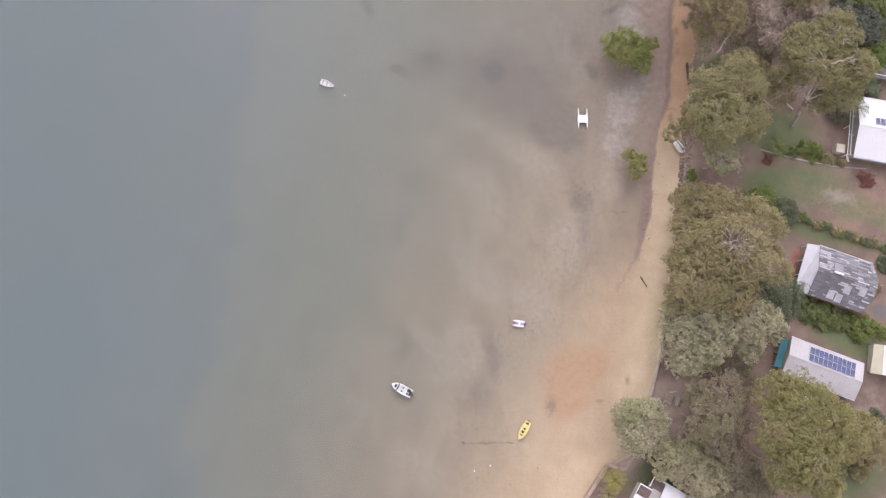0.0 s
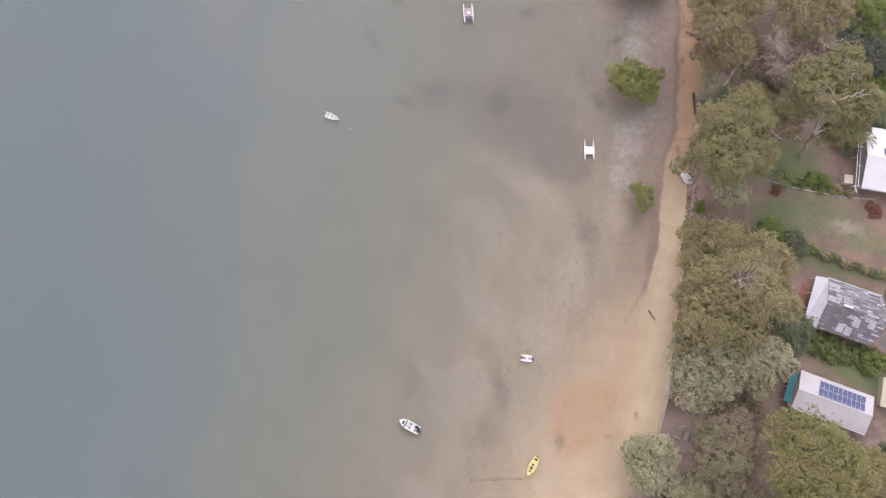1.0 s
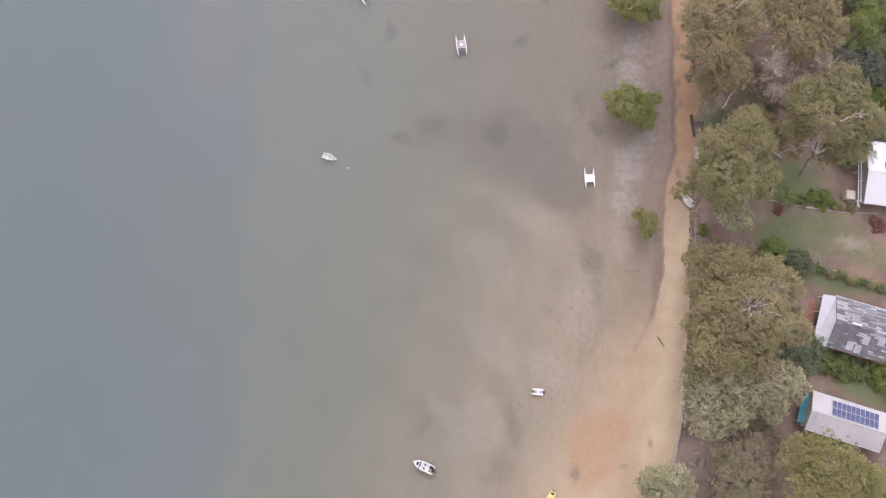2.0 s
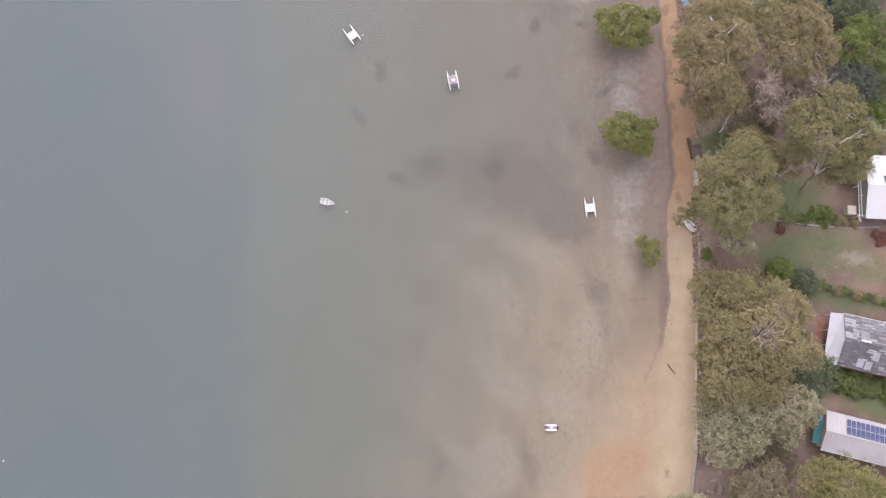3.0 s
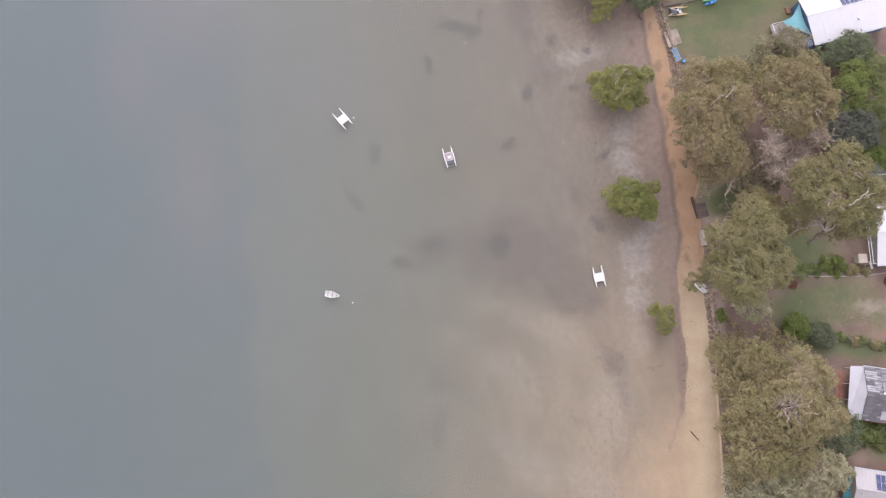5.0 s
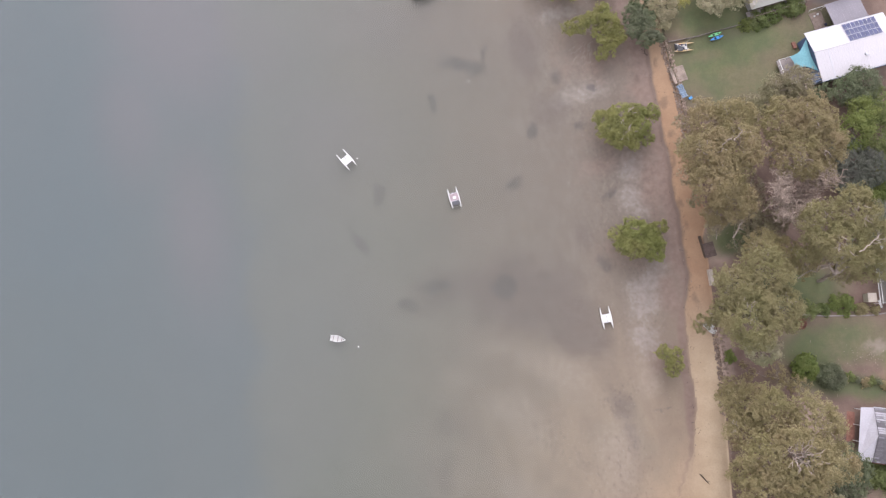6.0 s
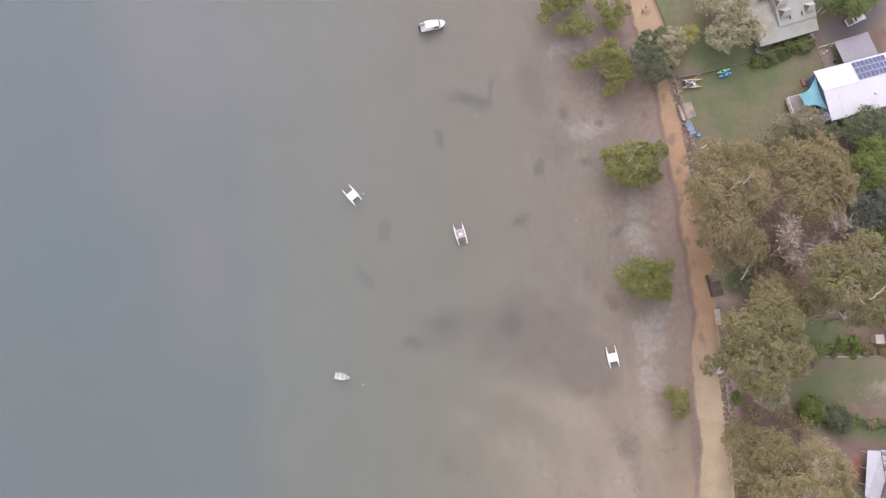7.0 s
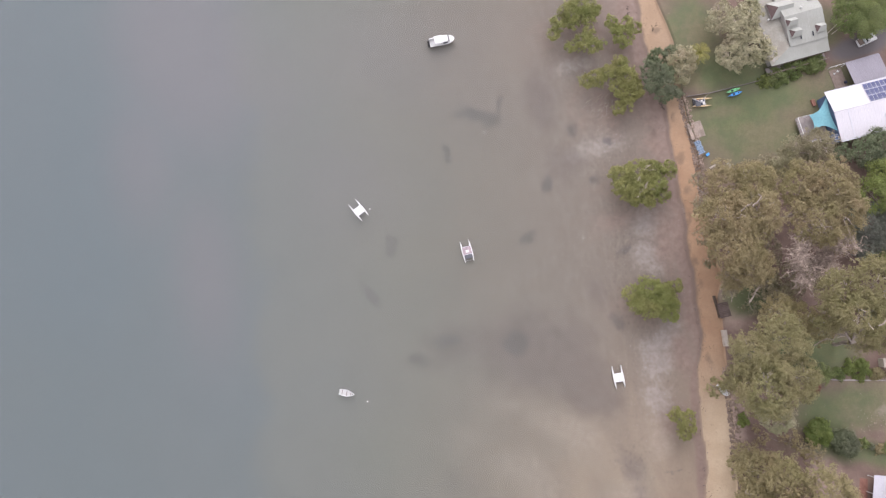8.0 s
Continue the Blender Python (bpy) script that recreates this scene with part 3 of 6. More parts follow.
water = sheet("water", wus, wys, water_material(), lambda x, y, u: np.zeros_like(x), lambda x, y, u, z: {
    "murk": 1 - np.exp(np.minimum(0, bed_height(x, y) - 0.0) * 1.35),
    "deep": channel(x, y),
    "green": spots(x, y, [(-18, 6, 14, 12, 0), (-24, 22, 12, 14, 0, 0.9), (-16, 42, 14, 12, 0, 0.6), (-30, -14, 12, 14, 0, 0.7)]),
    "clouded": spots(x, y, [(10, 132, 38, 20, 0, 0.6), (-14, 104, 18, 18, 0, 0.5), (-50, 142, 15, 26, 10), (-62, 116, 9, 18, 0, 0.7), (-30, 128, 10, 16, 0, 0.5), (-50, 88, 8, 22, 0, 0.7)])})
water.visible_shadow = False
tagged(water, "shallow silty grey-green bay water at low tide", "water", kind="structure")


# ---- buildings ----
def roof_slope(parent, material, x0, x1, ya, za, yb, zb, step=0.76, label=""):
    """One metal roof slope from the eave (ya, za) to the ridge (yb, zb), with its raised seams."""
    ob = part("roof", slab([(x0, ya, za), (x1, ya, za), (x1, yb, zb), (x0, yb, zb)], 0.08), material, parent, label)
    bm = bmesh.new()
    v = [bm.verts.new(p) for p in ((-0.035, ya, za + 0.002), (0.035, ya, za + 0.002), (0, ya, za + 0.02), (-0.035, yb, zb + 0.002), (0.035, yb, zb + 0.002), (0, yb, zb + 0.02))]
    for f in ((0, 2, 5, 3), (2, 1, 4, 5), (0, 1, 2), (3, 5, 4)):
        bm.faces.new([v[i] for i in f])
    bmesh.ops.recalc_face_normals(bm, faces=bm.faces)
    k = int((x1 - x0) / step)
    seam = part("seam", bm, material, ob)
    seam.location.x = x0 + (x1 - x0) / k
    for i in range(2, k):
        again = new("seam", seam.data)
        again.parent = ob
        again.location.x = x0 + (x1 - x0) * i / k
    return ob


def gutter(x0, x1, y, z):
    bm = boxed(x0, x1, y - 0.07, y + 0.07, z - 0.14, z - 0.10)
    box(bm, x0, x1, y - 0.09, y - 0.07, z - 0.14, z - 0.01)
    box(bm, x0, x1, y + 0.07, y + 0.09, z - 0.14, z - 0.01)
    return bm


def solar_array(house, x0, y0, z0, dy, dz, columns, rows, wide=1.0, high=1.62):
    """Framed panels laid on a slope, upward along (dy, dz)."""
    k = math.hypot(dy, dz)
    sy, sz = dy / k, dz / k
    array = new("solar_array")
    array.parent = house
    side = -1 if sy < 0 else 1
    array.matrix_local = Matrix(((side, 0, 0, x0 + (columns * (wide + 0.02) if side < 0 else 0)), (0, sy, -sz * side, y0), (0, sz, sy * side, z0), (0, 0, 0, 1)))
    glass = boxed(0.03, wide - 0.03, 0.03, high - 0.03, 0.10, 0.125)
    rim = bmesh.new()
    for a in ((0.01, wide - 0.01, 0.01, 0.035), (0.01, wide - 0.01, high - 0.035, high - 0.01), (0.01, 0.035, 0.035, high - 0.035), (wide - 0.035, wide - 0.01, 0.035, high - 0.035)):
        box(rim, *a, 0.08, 0.14)
    for i in range(1, 4):
        box(glass, 0.03, wide - 0.03, high * i / 4 - 0.008, high * i / 4 + 0.008, 0.125, 0.128)
    for i in range(columns):
        for j in range(rows):
            if i == 0 and j == 0:
                p = part("solar_panel", glass, PANEL, array, "dark blue solar panel")
                f = part("panel_frame", rim, ALU, p)
            else:
                p = new("solar_panel", p.data)
                p.parent = array
                f = new("panel_frame", f.data)
                f.parent = p
            p.location = (i * (wide + 0.02), j * (high + 0.06), 0)
    return array


def gable_house(name, x, y, turn, length, width, eave, ridge, base, roof, wall, label, seams=True, ridge_shift=0.0):
    h = thing(name, x, y, base, turn, label, "house")
    L, W = length / 2, width / 2
    e, r = eave - base, ridge - base
    bm = boxed(-L + 0.45, L - 0.45, -W + 0.45, W - 0.45, -0.3, e - 0.15)
    for s in (-1, 1):
        a = [bm.verts.new(p) for p in ((s * (L - 0.45), -W + 0.45, e - 0.15), (s * (L - 0.45), W - 0.45, e - 0.15), (s * (L - 0.45), ridge_shift, r - 0.2))]
        bm.faces.new(a)
    part("wall", bm, wall, h)
    if seams:
        roof_slope(h, roof, -L, L, -W, e, ridge_shift, r)
        roof_slope(h, roof, -L, L, W, e, ridge_shift, r)
        part("ridge_cap", slab([(-L, ridge_shift - 0.22, r - 0.0), (L, ridge_shift - 0.22, r - 0.0), (L, ridge_shift, r + 0.06), (L, ridge_shift + 0.22, r - 0.0), (-L, ridge_shift + 0.22, r - 0.0), (-L, ridge_shift, r + 0.06)], 0.02), roof, h)
    part("gutter", gutter(-L, L, -W - 0.1, e), ALU, h)
    part("gutter", gutter(-L, L, W + 0.1, e), ALU, h)
    return h


def solar_house():
    h = gable_house("house", 87.5, -4.1, -18.8, 16.4, 8.15, 4.8, 5.75, 1.95, ROOFPALE, WALLCREAM, "long house with a pale dusty metal gable roof and solar panels")
    k = 0.95 / 4.075
    solar_array(h, -3.9, 3.45, 2.85 + k * 0.6 + 0.0, -1.0, k, 10, 2, 1.0, 1.58)
    part("awning", slab([(-8.25, -3.0, 2.2), (-8.25, 3.4, 2.2), (-9.6, 3.2, 1.75), (-9.6, -3.2, 1.75)], 0.05), TEAL, h, "teal shade-cloth awning")
    for i in range(3):
        part("awning_post", boxed(-9.5, -9.4, -3.0 + 3.0 * i, -2.9 + 3.0 * i, 0, 1.7), ALU, h)
    for i in range(9):
        part("awning_batten", boxed(-9.55, -8.3, -2.95 + 0.75 * i, -2.90 + 0.75 * i, 2.21, 2.26), TEAL, h)
    part("vent_pipe", boxed(-7.0, -6.8, -0.9, -0.7, 3.4, 4.0), ALU, h)


def old_house():
    """The weathered house: lapped roof sheets in mixed tones, darker on the south slope, and a white verandah roof."""
    turn = -17.5
    base = 2.0
    h = thing("house", 92.7, 15.2, base, turn, "old house with a patchwork of weathered grey roof sheets", "house")
    L, W, e, r = 6.4, 5.7, 2.9, 4.7
    bm = boxed(-L + 0.4, L - 0.5, -W + 0.4, W - 0.4, -0.3, e - 0.12)
    part("wall", bm, WALLGREY, h)
    for s in (-1, 1):
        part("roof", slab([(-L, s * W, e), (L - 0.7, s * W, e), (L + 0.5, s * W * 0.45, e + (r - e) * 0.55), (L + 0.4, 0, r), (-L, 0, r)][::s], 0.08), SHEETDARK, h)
        rows = 13
        rng = random.Random(7 + s)
        sheets = {}
        for j in range(rows):
            ya, yb = W * (1 - j / rows), W * (1 - (j + 1) / rows)
            za, zb = e + (r - e) * j / rows, e + (r - e) * (j + 1) / rows
            end = L - 0.7 + 1.1 * min(1, (W - ya) / W / 0.55)
            x = -L
            while x < end - 0.3:
                ln = min(rng.choice((0.8, 1.2, 1.8, 2.6)), end - x)
                u = rng.random()
                # the south slope (s < 0) draws far more of the dark sheets
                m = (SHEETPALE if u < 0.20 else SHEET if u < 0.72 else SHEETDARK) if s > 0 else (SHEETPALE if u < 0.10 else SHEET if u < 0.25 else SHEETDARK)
                lift = rng.uniform(0.010, 0.035)
                p = [(x + 0.015, s * ya, za + lift + 0.03), (x + ln - 0.015, s * ya, za + lift + 0.03), (x + ln - 0.015, s * (yb + 0.22 * (ya - yb)), zb - 0.22 * (zb - za) + lift), (x + 0.015, s * (yb + 0.22 * (ya - yb)), zb - 0.22 * (zb - za) + lift)]
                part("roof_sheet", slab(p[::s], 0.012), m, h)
                x += ln
    for x, y in ((0.2, -2.2), (3.4, -1.6), (-2.6, -4.2), (-0.8, -4.4)):
        part("roof_sheet", slab([(x, y - 0.9, e + (r - e) * (1 - (-y + 0.9) / W) + 0.08), (x + 1.5, y - 0.9, e + (r - e) * (1 - (-y + 0.9) / W) + 0.08), (x + 1.5, y + 0.9, e + (r - e) * (1 - (-y - 0.9) / W) + 0.08), (x, y + 0.9, e + (r - e) * (1 - (-y - 0.9) / W) + 0.08)], 0.015), SHEETPALE, h, "pale replacement roof sheet")
    part("roof", slab([(-L + 0.1, -W, e - 0.05), (-L + 0.1, 0, r - 0.2), (-L + 0.1, W, e - 0.05), (-L - 2.5, W - 0.3, e - 0.55), (-L - 2.7, -W + 0.1, e - 0.55)][::-1], 0.07), ROOFSTAINED, h, "stained white verandah roof")
    part("gutter", gutter(-L, L - 0.7, -W - 0.1, e), RUST, h, "rusty red gutter")
    part("gutter", gutter(-L, L - 0.7, W + 0.1, e), ALU, h)
    for i in range(4):
        part("verandah_post", boxed(-L - 2.55, -L - 2.43, -W + 0.4 + 3.4 * i, -W + 0.52 + 3.4 * i, -0.2, e - 0.65), WHITE, h)
    heater = part("solar_heater", slab([(-3.0, 0.9, r - 0.12), (-1.0, 0.9, r - 0.12), (-1.0, 2.8, e + 1.15), (-3.0, 2.8, e + 1.15)][::-1], 0.08), SHEET, h, "grey roof-mounted water heater")
    v, f = tube_arrays([(-3.2, 0.45, r + 0.22), (-3.0, 0.45, r + 0.22), (-1.2, 0.45, r + 0.22), (-1.0, 0.45, r + 0.22)], [0.12, 0.26, 0.26, 0.12], 10)
    part("tank", mesh_from("tank", v, f, WHITE), None, heater, "white horizontal water tank")


def sail_house():
    """White roof, teal shade sail over a deck, lilac lean-to behind."""
    base = 2.1
    h = thing("house", 100.7, 102.0, base, 6.0, "white-roofed house with a shade sail over its deck", "house")
    x0, x1, y0, y1 = -6.3, 13.4, -6.2, 5.6
    e, r = 4.1, 5.0
    part("wall", boxed(x0 + 0.5, x1 - 0.5, y0 + 0.5, y1 - 0.5, -0.3, e - 0.12), WALLBLUE, h, "blue wall")
    roof_slope(h, ROOFWHITE, x0, x1, y0, e, 0.6, r)
    roof_slope(h, ROOFWHITE, x0, x1, y1, e, 0.6, r)
    part("ridge_cap", slab([(x0, 0.4, r), (x1, 0.4, r), (x1, 0.6, r + 0.06), (x1, 0.8, r), (x0, 0.8, r), (x0, 0.6, r + 0.06)], 0.02), ROOFWHITE, h)
    for ya in (y0, y1):
        part("roof_fold", slab([(-3.15, ya, e + 0.03), (-2.95, ya, e + 0.03), (-2.95, 0.6, r + 0.07), (-3.15, 0.6, r + 0.07)], 0.02), ALU, h, "raised seam across the roof")
    part("gutter", gutter(x0, x1, y0 - 0.1, e), ALU, h)
    part("gutter", gutter(x0, x1, y1 + 0.1, e), ALU, h)
    k = (r - e) / (y1 - 0.6)
    solar_array(h, 2.6, 5.3, e + k * 0.3, -1.0, k, 8, 3, 1.0, 1.48)
    vent = boxed(5.2, 5.9, -3.2, -2.7, e + 0.35, e + 0.75, bevel=0.05)
    part("vent", vent, ALU, h)
    deck = part("deck", boxed(-12.6, -6.4, -4.2, 2.0, 0.55, 0.70), DECKWOOD, h, "grey timber deck")
    for i in range(12):
        part("deck_board", boxed(-12.6, -6.4, -4.15 + 0.51 * i, -3.70 + 0.51 * i, 0.702, 0.73), DECKWOOD, deck)
    rail = new("railing")
    rail.parent = h
    for i in range(6):
        part("rail_post", boxed(-12.6, -12.5, -4.2 + 1.22 * i, -4.1 + 1.22 * i, 0.7, 1.7), WHITE, rail)
    part("hand_rail", boxed(-12.62, -12.48, -4.2, 2.0, 1.7, 1.76), WHITE, rail)
    part("hand_rail", boxed(-12.48, -6.4, 1.9, 2.0, 1.7, 1.76), WHITE, rail)
    part("hand_rail", boxed(-12.48, -6.4, -4.2, -4.1, 1.7, 1.76), WHITE, rail)
    n = 12
    bm = bmesh.new()
    corners = [Vector((-10.4, 1.7, 2.5)), Vector((-5.9, 4.6, 3.6)), Vector((-5.7, -3.6, 3.4)), Vector((-10.2, -1.6, 2.3))]
    grid = []
    for i in range(n + 1):
        row = []
        for j in range(n + 1):
            a, b = i / n, j / n
            p = (corners[0] * (1 - b) + corners[3] * b) * (1 - a) + (corners[1] * (1 - b) + corners[2] * b) * a
            mid = Vector((-8.0, 0.4, 2.8))
            pull = 0.34 * (1 - (2 * a - 1) ** 2) * abs(2 * b - 1) ** 2 + 0.16 * (1 - (2 * b - 1) ** 2) * abs(2 * a - 1) ** 2
            row.append(bm.verts.new(p + (mid - p) * pull))
        grid.append(row)
    for i in range(n):
        for j in range(n):
            bm.faces.new((grid[i][j], grid[i + 1][j], grid[i + 1][j + 1], grid[i][j + 1]))
    sail = part("shade_sail", bm, TEALPALE, h, "pale turquoise stretched shade sail")
    sail.modifiers.new("thickness", "SOLIDIFY").thickness = 0.02
    for p in ((-10.5, 1.8), (-10.3, -1.7)):
        v, f = tube_arrays([(p[0], p[1], 0.7), (p[0], p[1], 2.6)], [0.06, 0.05], 8)
        part("sail_pole", mesh_from("sail_pole", v, f, ALU), None, h)
    shade = part("awning", slab([(-6.2, -6.0, 3.7), (-6.2, -4.0, 3.7), (-7.6, -4.2, 3.0), (-7.4, -5.9, 3.0)], 0.04), WALLBLUE, h, "dark blue awning")
    for i in range(4):
        part("batten", boxed(-7.5, -6.25, -5.9 + 0.5 * i, -5.84 + 0.5 * i, 3.72, 3.76), ALU, shade)
    part("step", boxed(-7.2, -6.35, 4.0, 5.6, -0.2, 0.35, bevel=0.03), REDPAVE, h, "red-brown paved step")

    a = thing("lean_to", 105.2, 111.2, base, 8.0, "open lean-to with a lilac-grey metal roof beside the white house", "shelter")
    roof_slope(a, ROOFLILAC, -3.0, 5.6, -3.3, 2.55, 3.2, 2.15)
    for x in (-2.8, 1.2, 5.3):
        part("post", boxed(x, x + 0.12, 2.9, 3.02, -0.1, 2.1), WHITE, a)
        part("post", boxed(x, x + 0.12, -3.1, -2.98, -0.1, 2.45), WHITE, a)
    part("patio", boxed(-6.0, -2.9, -2.6, 2.8, -0.1, 0.12, bevel=0.02), TIMBER, a, "brown timber patio")
    for x, y, w, m in ((-5.2, 1.6, 0.35, WHITE), (-4.3, 1.9, 0.4, WHITE), (-3.5, -1.2, 0.6, NAVY)):
        part("cushion", boxed(x, x + w, y, y + w, 0.13, 0.5, bevel=0.08), m, a)
    part("hand_rail", boxed(-6.0, 5.0, 3.3, 3.4, 0.9, 1.0), WHITE, a)
    for i in range(6):
        part("rail_post", boxed(-5.9 + 2.0 * i, -5.8 + 2.0 * i, 3.3, 3.4, -0.1, 0.9), WHITE, a)


def green_roof_house():
    base = 2.1
    h = thing("house", 90.2, 124.4, base, 7.5, "house with a pale grey-green hipped roof and dormers", "house")
    x0, x1, y0, y1 = -7.2, 7.4, -8.2, 9.0
    e = 2.9
    part("wall", boxed(x0 + 0.8, x1 - 0.8, y0 + 0.8, y1 - 0.8, -0.3, e - 0.1), WALLGREY, h)
    # broad lean-to skirts on the water side and the south, a higher block within
    part("roof", slab([(x0, y0, e - 0.3), (x0, y1, e - 0.3), (x0 + 5.2, y1, e + 0.6), (x0 + 5.2, y0 + 3.2, e + 0.6)][::-1], 0.08), ROOFDIRTY, h, "lichen-stained verandah roof")
    part("roof", slab([(x0, y0, e - 0.3), (x0 + 5.2, y0 + 3.2, e + 0.6), (x1, y0 + 3.2, e + 0.6), (x1, y0, e - 0.3)][::-1], 0.08), ROOFGREEN, h)
    roof_slope(h, ROOFGREEN, x0 + 5.2, x1, y0 + 3.0, e + 0.75, 1.5, e + 2.4)
    roof_slope(h, ROOFGREEN, x0 + 5.2, x1, y1, e + 0.75, 1.5, e + 2.4)
    gable = bmesh.new()
    gv = [gable.verts.new(p) for p in ((x0 + 5.25, y0 + 3.1, e + 0.6), (x0 + 5.25, y1, e + 0.6), (x0 + 5.25, 1.5, e + 2.35))]
    gable.faces.new(gv)
    part("gable", gable, WALLGREY, h)
    # gabled dormers that face the bay: front, back, ridge
    for x, y, w, d, z in ((-1.4, 4.1, 5.4, 3.8, 0.7), (-0.2, -2.5, 2.5, 1.9, 1.15), (-0.6, 0.0, 2.5, 1.7, 1.7), (5.9, -2.8, 2.2, 1.9, 1.0), (5.6, 4.2, 2.2, 1.9, 0.9)):
        dm = new("dormer")
        dm.parent = h
        dm.location = (x, y, e + z)
        hi = 0.75 + 0.28 * d
        lean = -w / 2 + 0.42 * d
        for side in (-1, 1):
            part("dormer_roof", slab([(-w / 2 - 0.1, side * (d / 2 + 0.1), 0.5), (w / 2, side * (d / 2 + 0.1), 0.5), (w / 2, 0, hi), (lean, 0, hi)][::side], 0.06), ROOFGREEN, dm)
        part("dormer_front", slab([(-w / 2, d / 2, 0.48), (-w / 2, -d / 2, 0.48), (lean + 0.05, 0, hi - 0.04)], 0.05), DORMER, dm, "red-brown sloping dormer front")
        part("dormer_wall", boxed(-w / 2 + 0.1, w / 2, -d / 2, d / 2, -0.7, 0.46), WALLGREY, dm)
    for x, y in ((-4.6, 2.4), (2.6, 2.6)):
        v, f = tube_arrays([(x, y, e + 0.4), (x, y, e + (1.0 if x < 0 else 2.5)), (x, y, e + (1.2 if x < 0 else 2.7))], [0.2, 0.2, 0.05], 9)
        part("roof_vent", mesh_from("roof_vent", v, f, WHITE), None, h)
    for x in (0.8, 3.8):
        part("skylight", slab([(x, -4.2, e + 1.12), (x + 0.3, -4.2, e + 1.12), (x + 0.3, -3.2, e + 1.40), (x, -3.2, e + 1.40)], 0.05), GLASS, h)
    part("gutter", gutter(x0, x1, y0 - 0.1, e - 0.3), DARKWOOD, h)
    part("deck", boxed(x0 - 0.2, x1, y0 - 1.4, y0 + 0.5, 0.3, 0.5), DECKWOOD, h, "dark timber side deck")
    for i in range(8):
        part("rail_post", boxed(x0 - 0.2 + 2.05 * i, x0 - 0.1 + 2.05 * i, y0 - 1.4, y0 - 1.3, 0.5, 1.45), TIMBER, h)
    part("hand_rail", boxed(x0 - 0.2, x1, y0 - 1.42, y0 - 1.28, 1.45, 1.5), TIMBER, h)


def white_house():
    h = gable_house("house", 106.2, 49.4, -8.0, 16.0, 14.5, 4.6, 5.9, 2.05, ROOFWHITE, WALLGREY, "white metal-roofed house with a slatted side pergola")
    k = 1.3 / 7.25
    solar_array(h, -4.2, 2.4, 2.55 + k * 4.85, -1.0, k, 4, 1, 1.0, 1.62)
    pg = new("pergola")
    pg.parent = h
    for y in (-6.9, -2.2, 2.4, 6.9):
        part("rafter", boxed(-9.3, -8.0, y, y + 0.1, 2.2, 2.32), WHITE, pg)
    for x in (-9.35, -8.75):
        part("beam", boxed(x, x + 0.1, -7.0, 7.0, 2.33, 2.43), WHITE, pg)
    for y in (-6.9, 0, 6.9):
        part("post", boxed(-9.3, -9.2, y, y + 0.1, -0.1, 2.2), WHITE, pg)
    part("path", boxed(-9.8, -8.1, -7.2, 7.2, -0.15, 0.05), DECKWOOD, h, "shaded side path")
    s = thing("garden_shelter", 94.9, 45.4, 1.95, -8, "small cream flat-roofed garden shelter", "shelter")
    part("roof", boxed(-1.0, 1.0, -1.0, 1.0, 1.9, 2.0, bevel=0.02), CONCRETE, s)
    part("wall", boxed(-0.9, 0.9, -0.9, 0.9, -0.1, 1.9), WALLCREAM, s)
    part("door", boxed(-1.9, -1.02, -0.6, 0.9, -0.1, 0.1), REDPAVE, s, "red-brown step slab")
    b = thing("garden_bench", 97.3, 43.6, 1.95, 8, "white slatted garden bench on bare ground", "bench")
    for i in range(3):
        part("slat", boxed(-0.2 + 0.18 * i, -0.06 + 0.18 * i, -0.9, 0.9, 0.42, 0.46), WHITE, b)
    for y in (-0.7, 0.65):
        part("leg", boxed(-0.15, 0.3, y, y + 0.07, -0.05, 0.42), WHITE, b)


def corner_house():
    h = thing("house", 53.7, -35.1, 1.9, -28.0, "white-roofed house with dark glazed verandah bays", "house")
    part("wall", boxed(-5.5, 8.0, -6.0, 4.0, -0.3, 2.9), WALLGREY, h)
    roof_slope(h, ROOFWHITE, -3.5, 9.0, 5.3, 3.0, -1.0, 3.9)
    roof_slope(h, ROOFWHITE, -3.5, 9.0, -7.0, 3.0, -1.0, 3.9)
    part("gutter", gutter(-3.5, 9.0, 5.4, 3.0), ALU, h)
    part("wall", boxed(-7.8, -5.5, -4.0, 2.7, -0.3, 2.85), WALLGREY, h)
    part("roof", slab([(-8.2, -4.4, 2.88), (-3.55, -4.4, 3.0), (-3.55, 0.5, 3.0), (-8.2, 0.5, 2.88)], 0.06), ROOFWHITE, h)
    for x, y in ((-1.9, 0.6), (0.0, 3.2)):
        pane = part("window", slab([(-6.2 + x, y, 2.9), (-3.55 + x, y, 3.0), (-3.55 + x, y + 2.0, 3.0), (-6.2 + x, y + 2.0, 2.9)], 0.04), DORMER, h, "dark verandah roof panel")
        part("window_frame", boxed(-6.2 + x, -3.55 + x, y + 2.0, y + 2.25, 2.95, 3.06), WHITE, pane)
        part("window_frame", boxed(-6.35 + x, -6.2 + x, y, y + 2.25, 2.9, 3.02), WHITE, pane)


def cream_shed():
    h = thing("shed", 101.6, -2.0, 2.0, -8, "cream garden shed with a white metal roof", "shed")
    part("wall", boxed(-2.6, 3.6, -2.9, 3.0, -0.2, 1.9), WALLCREAM, h)
    part("roof", slab([(-3.0, -3.2, 1.95), (-0.6, -3.2, 2.5), (-0.6, 3.2, 2.5), (-2.4, 3.2, 1.95)], 0.06), WALLCREAM, h, "cream roof slope")
    part("roof", slab([(-0.55, -3.2, 2.5), (4.0, -3.2, 2.1), (4.0, 3.2, 2.1), (-0.55, 3.2, 2.5)], 0.06), ROOFWHITE, h)
    part("ridge_cap", boxed(-0.68, -0.45, -3.2, 3.2, 2.5, 2.56), WHITE, h)


solar_house()
old_house()
sail_house()
green_roof_house()
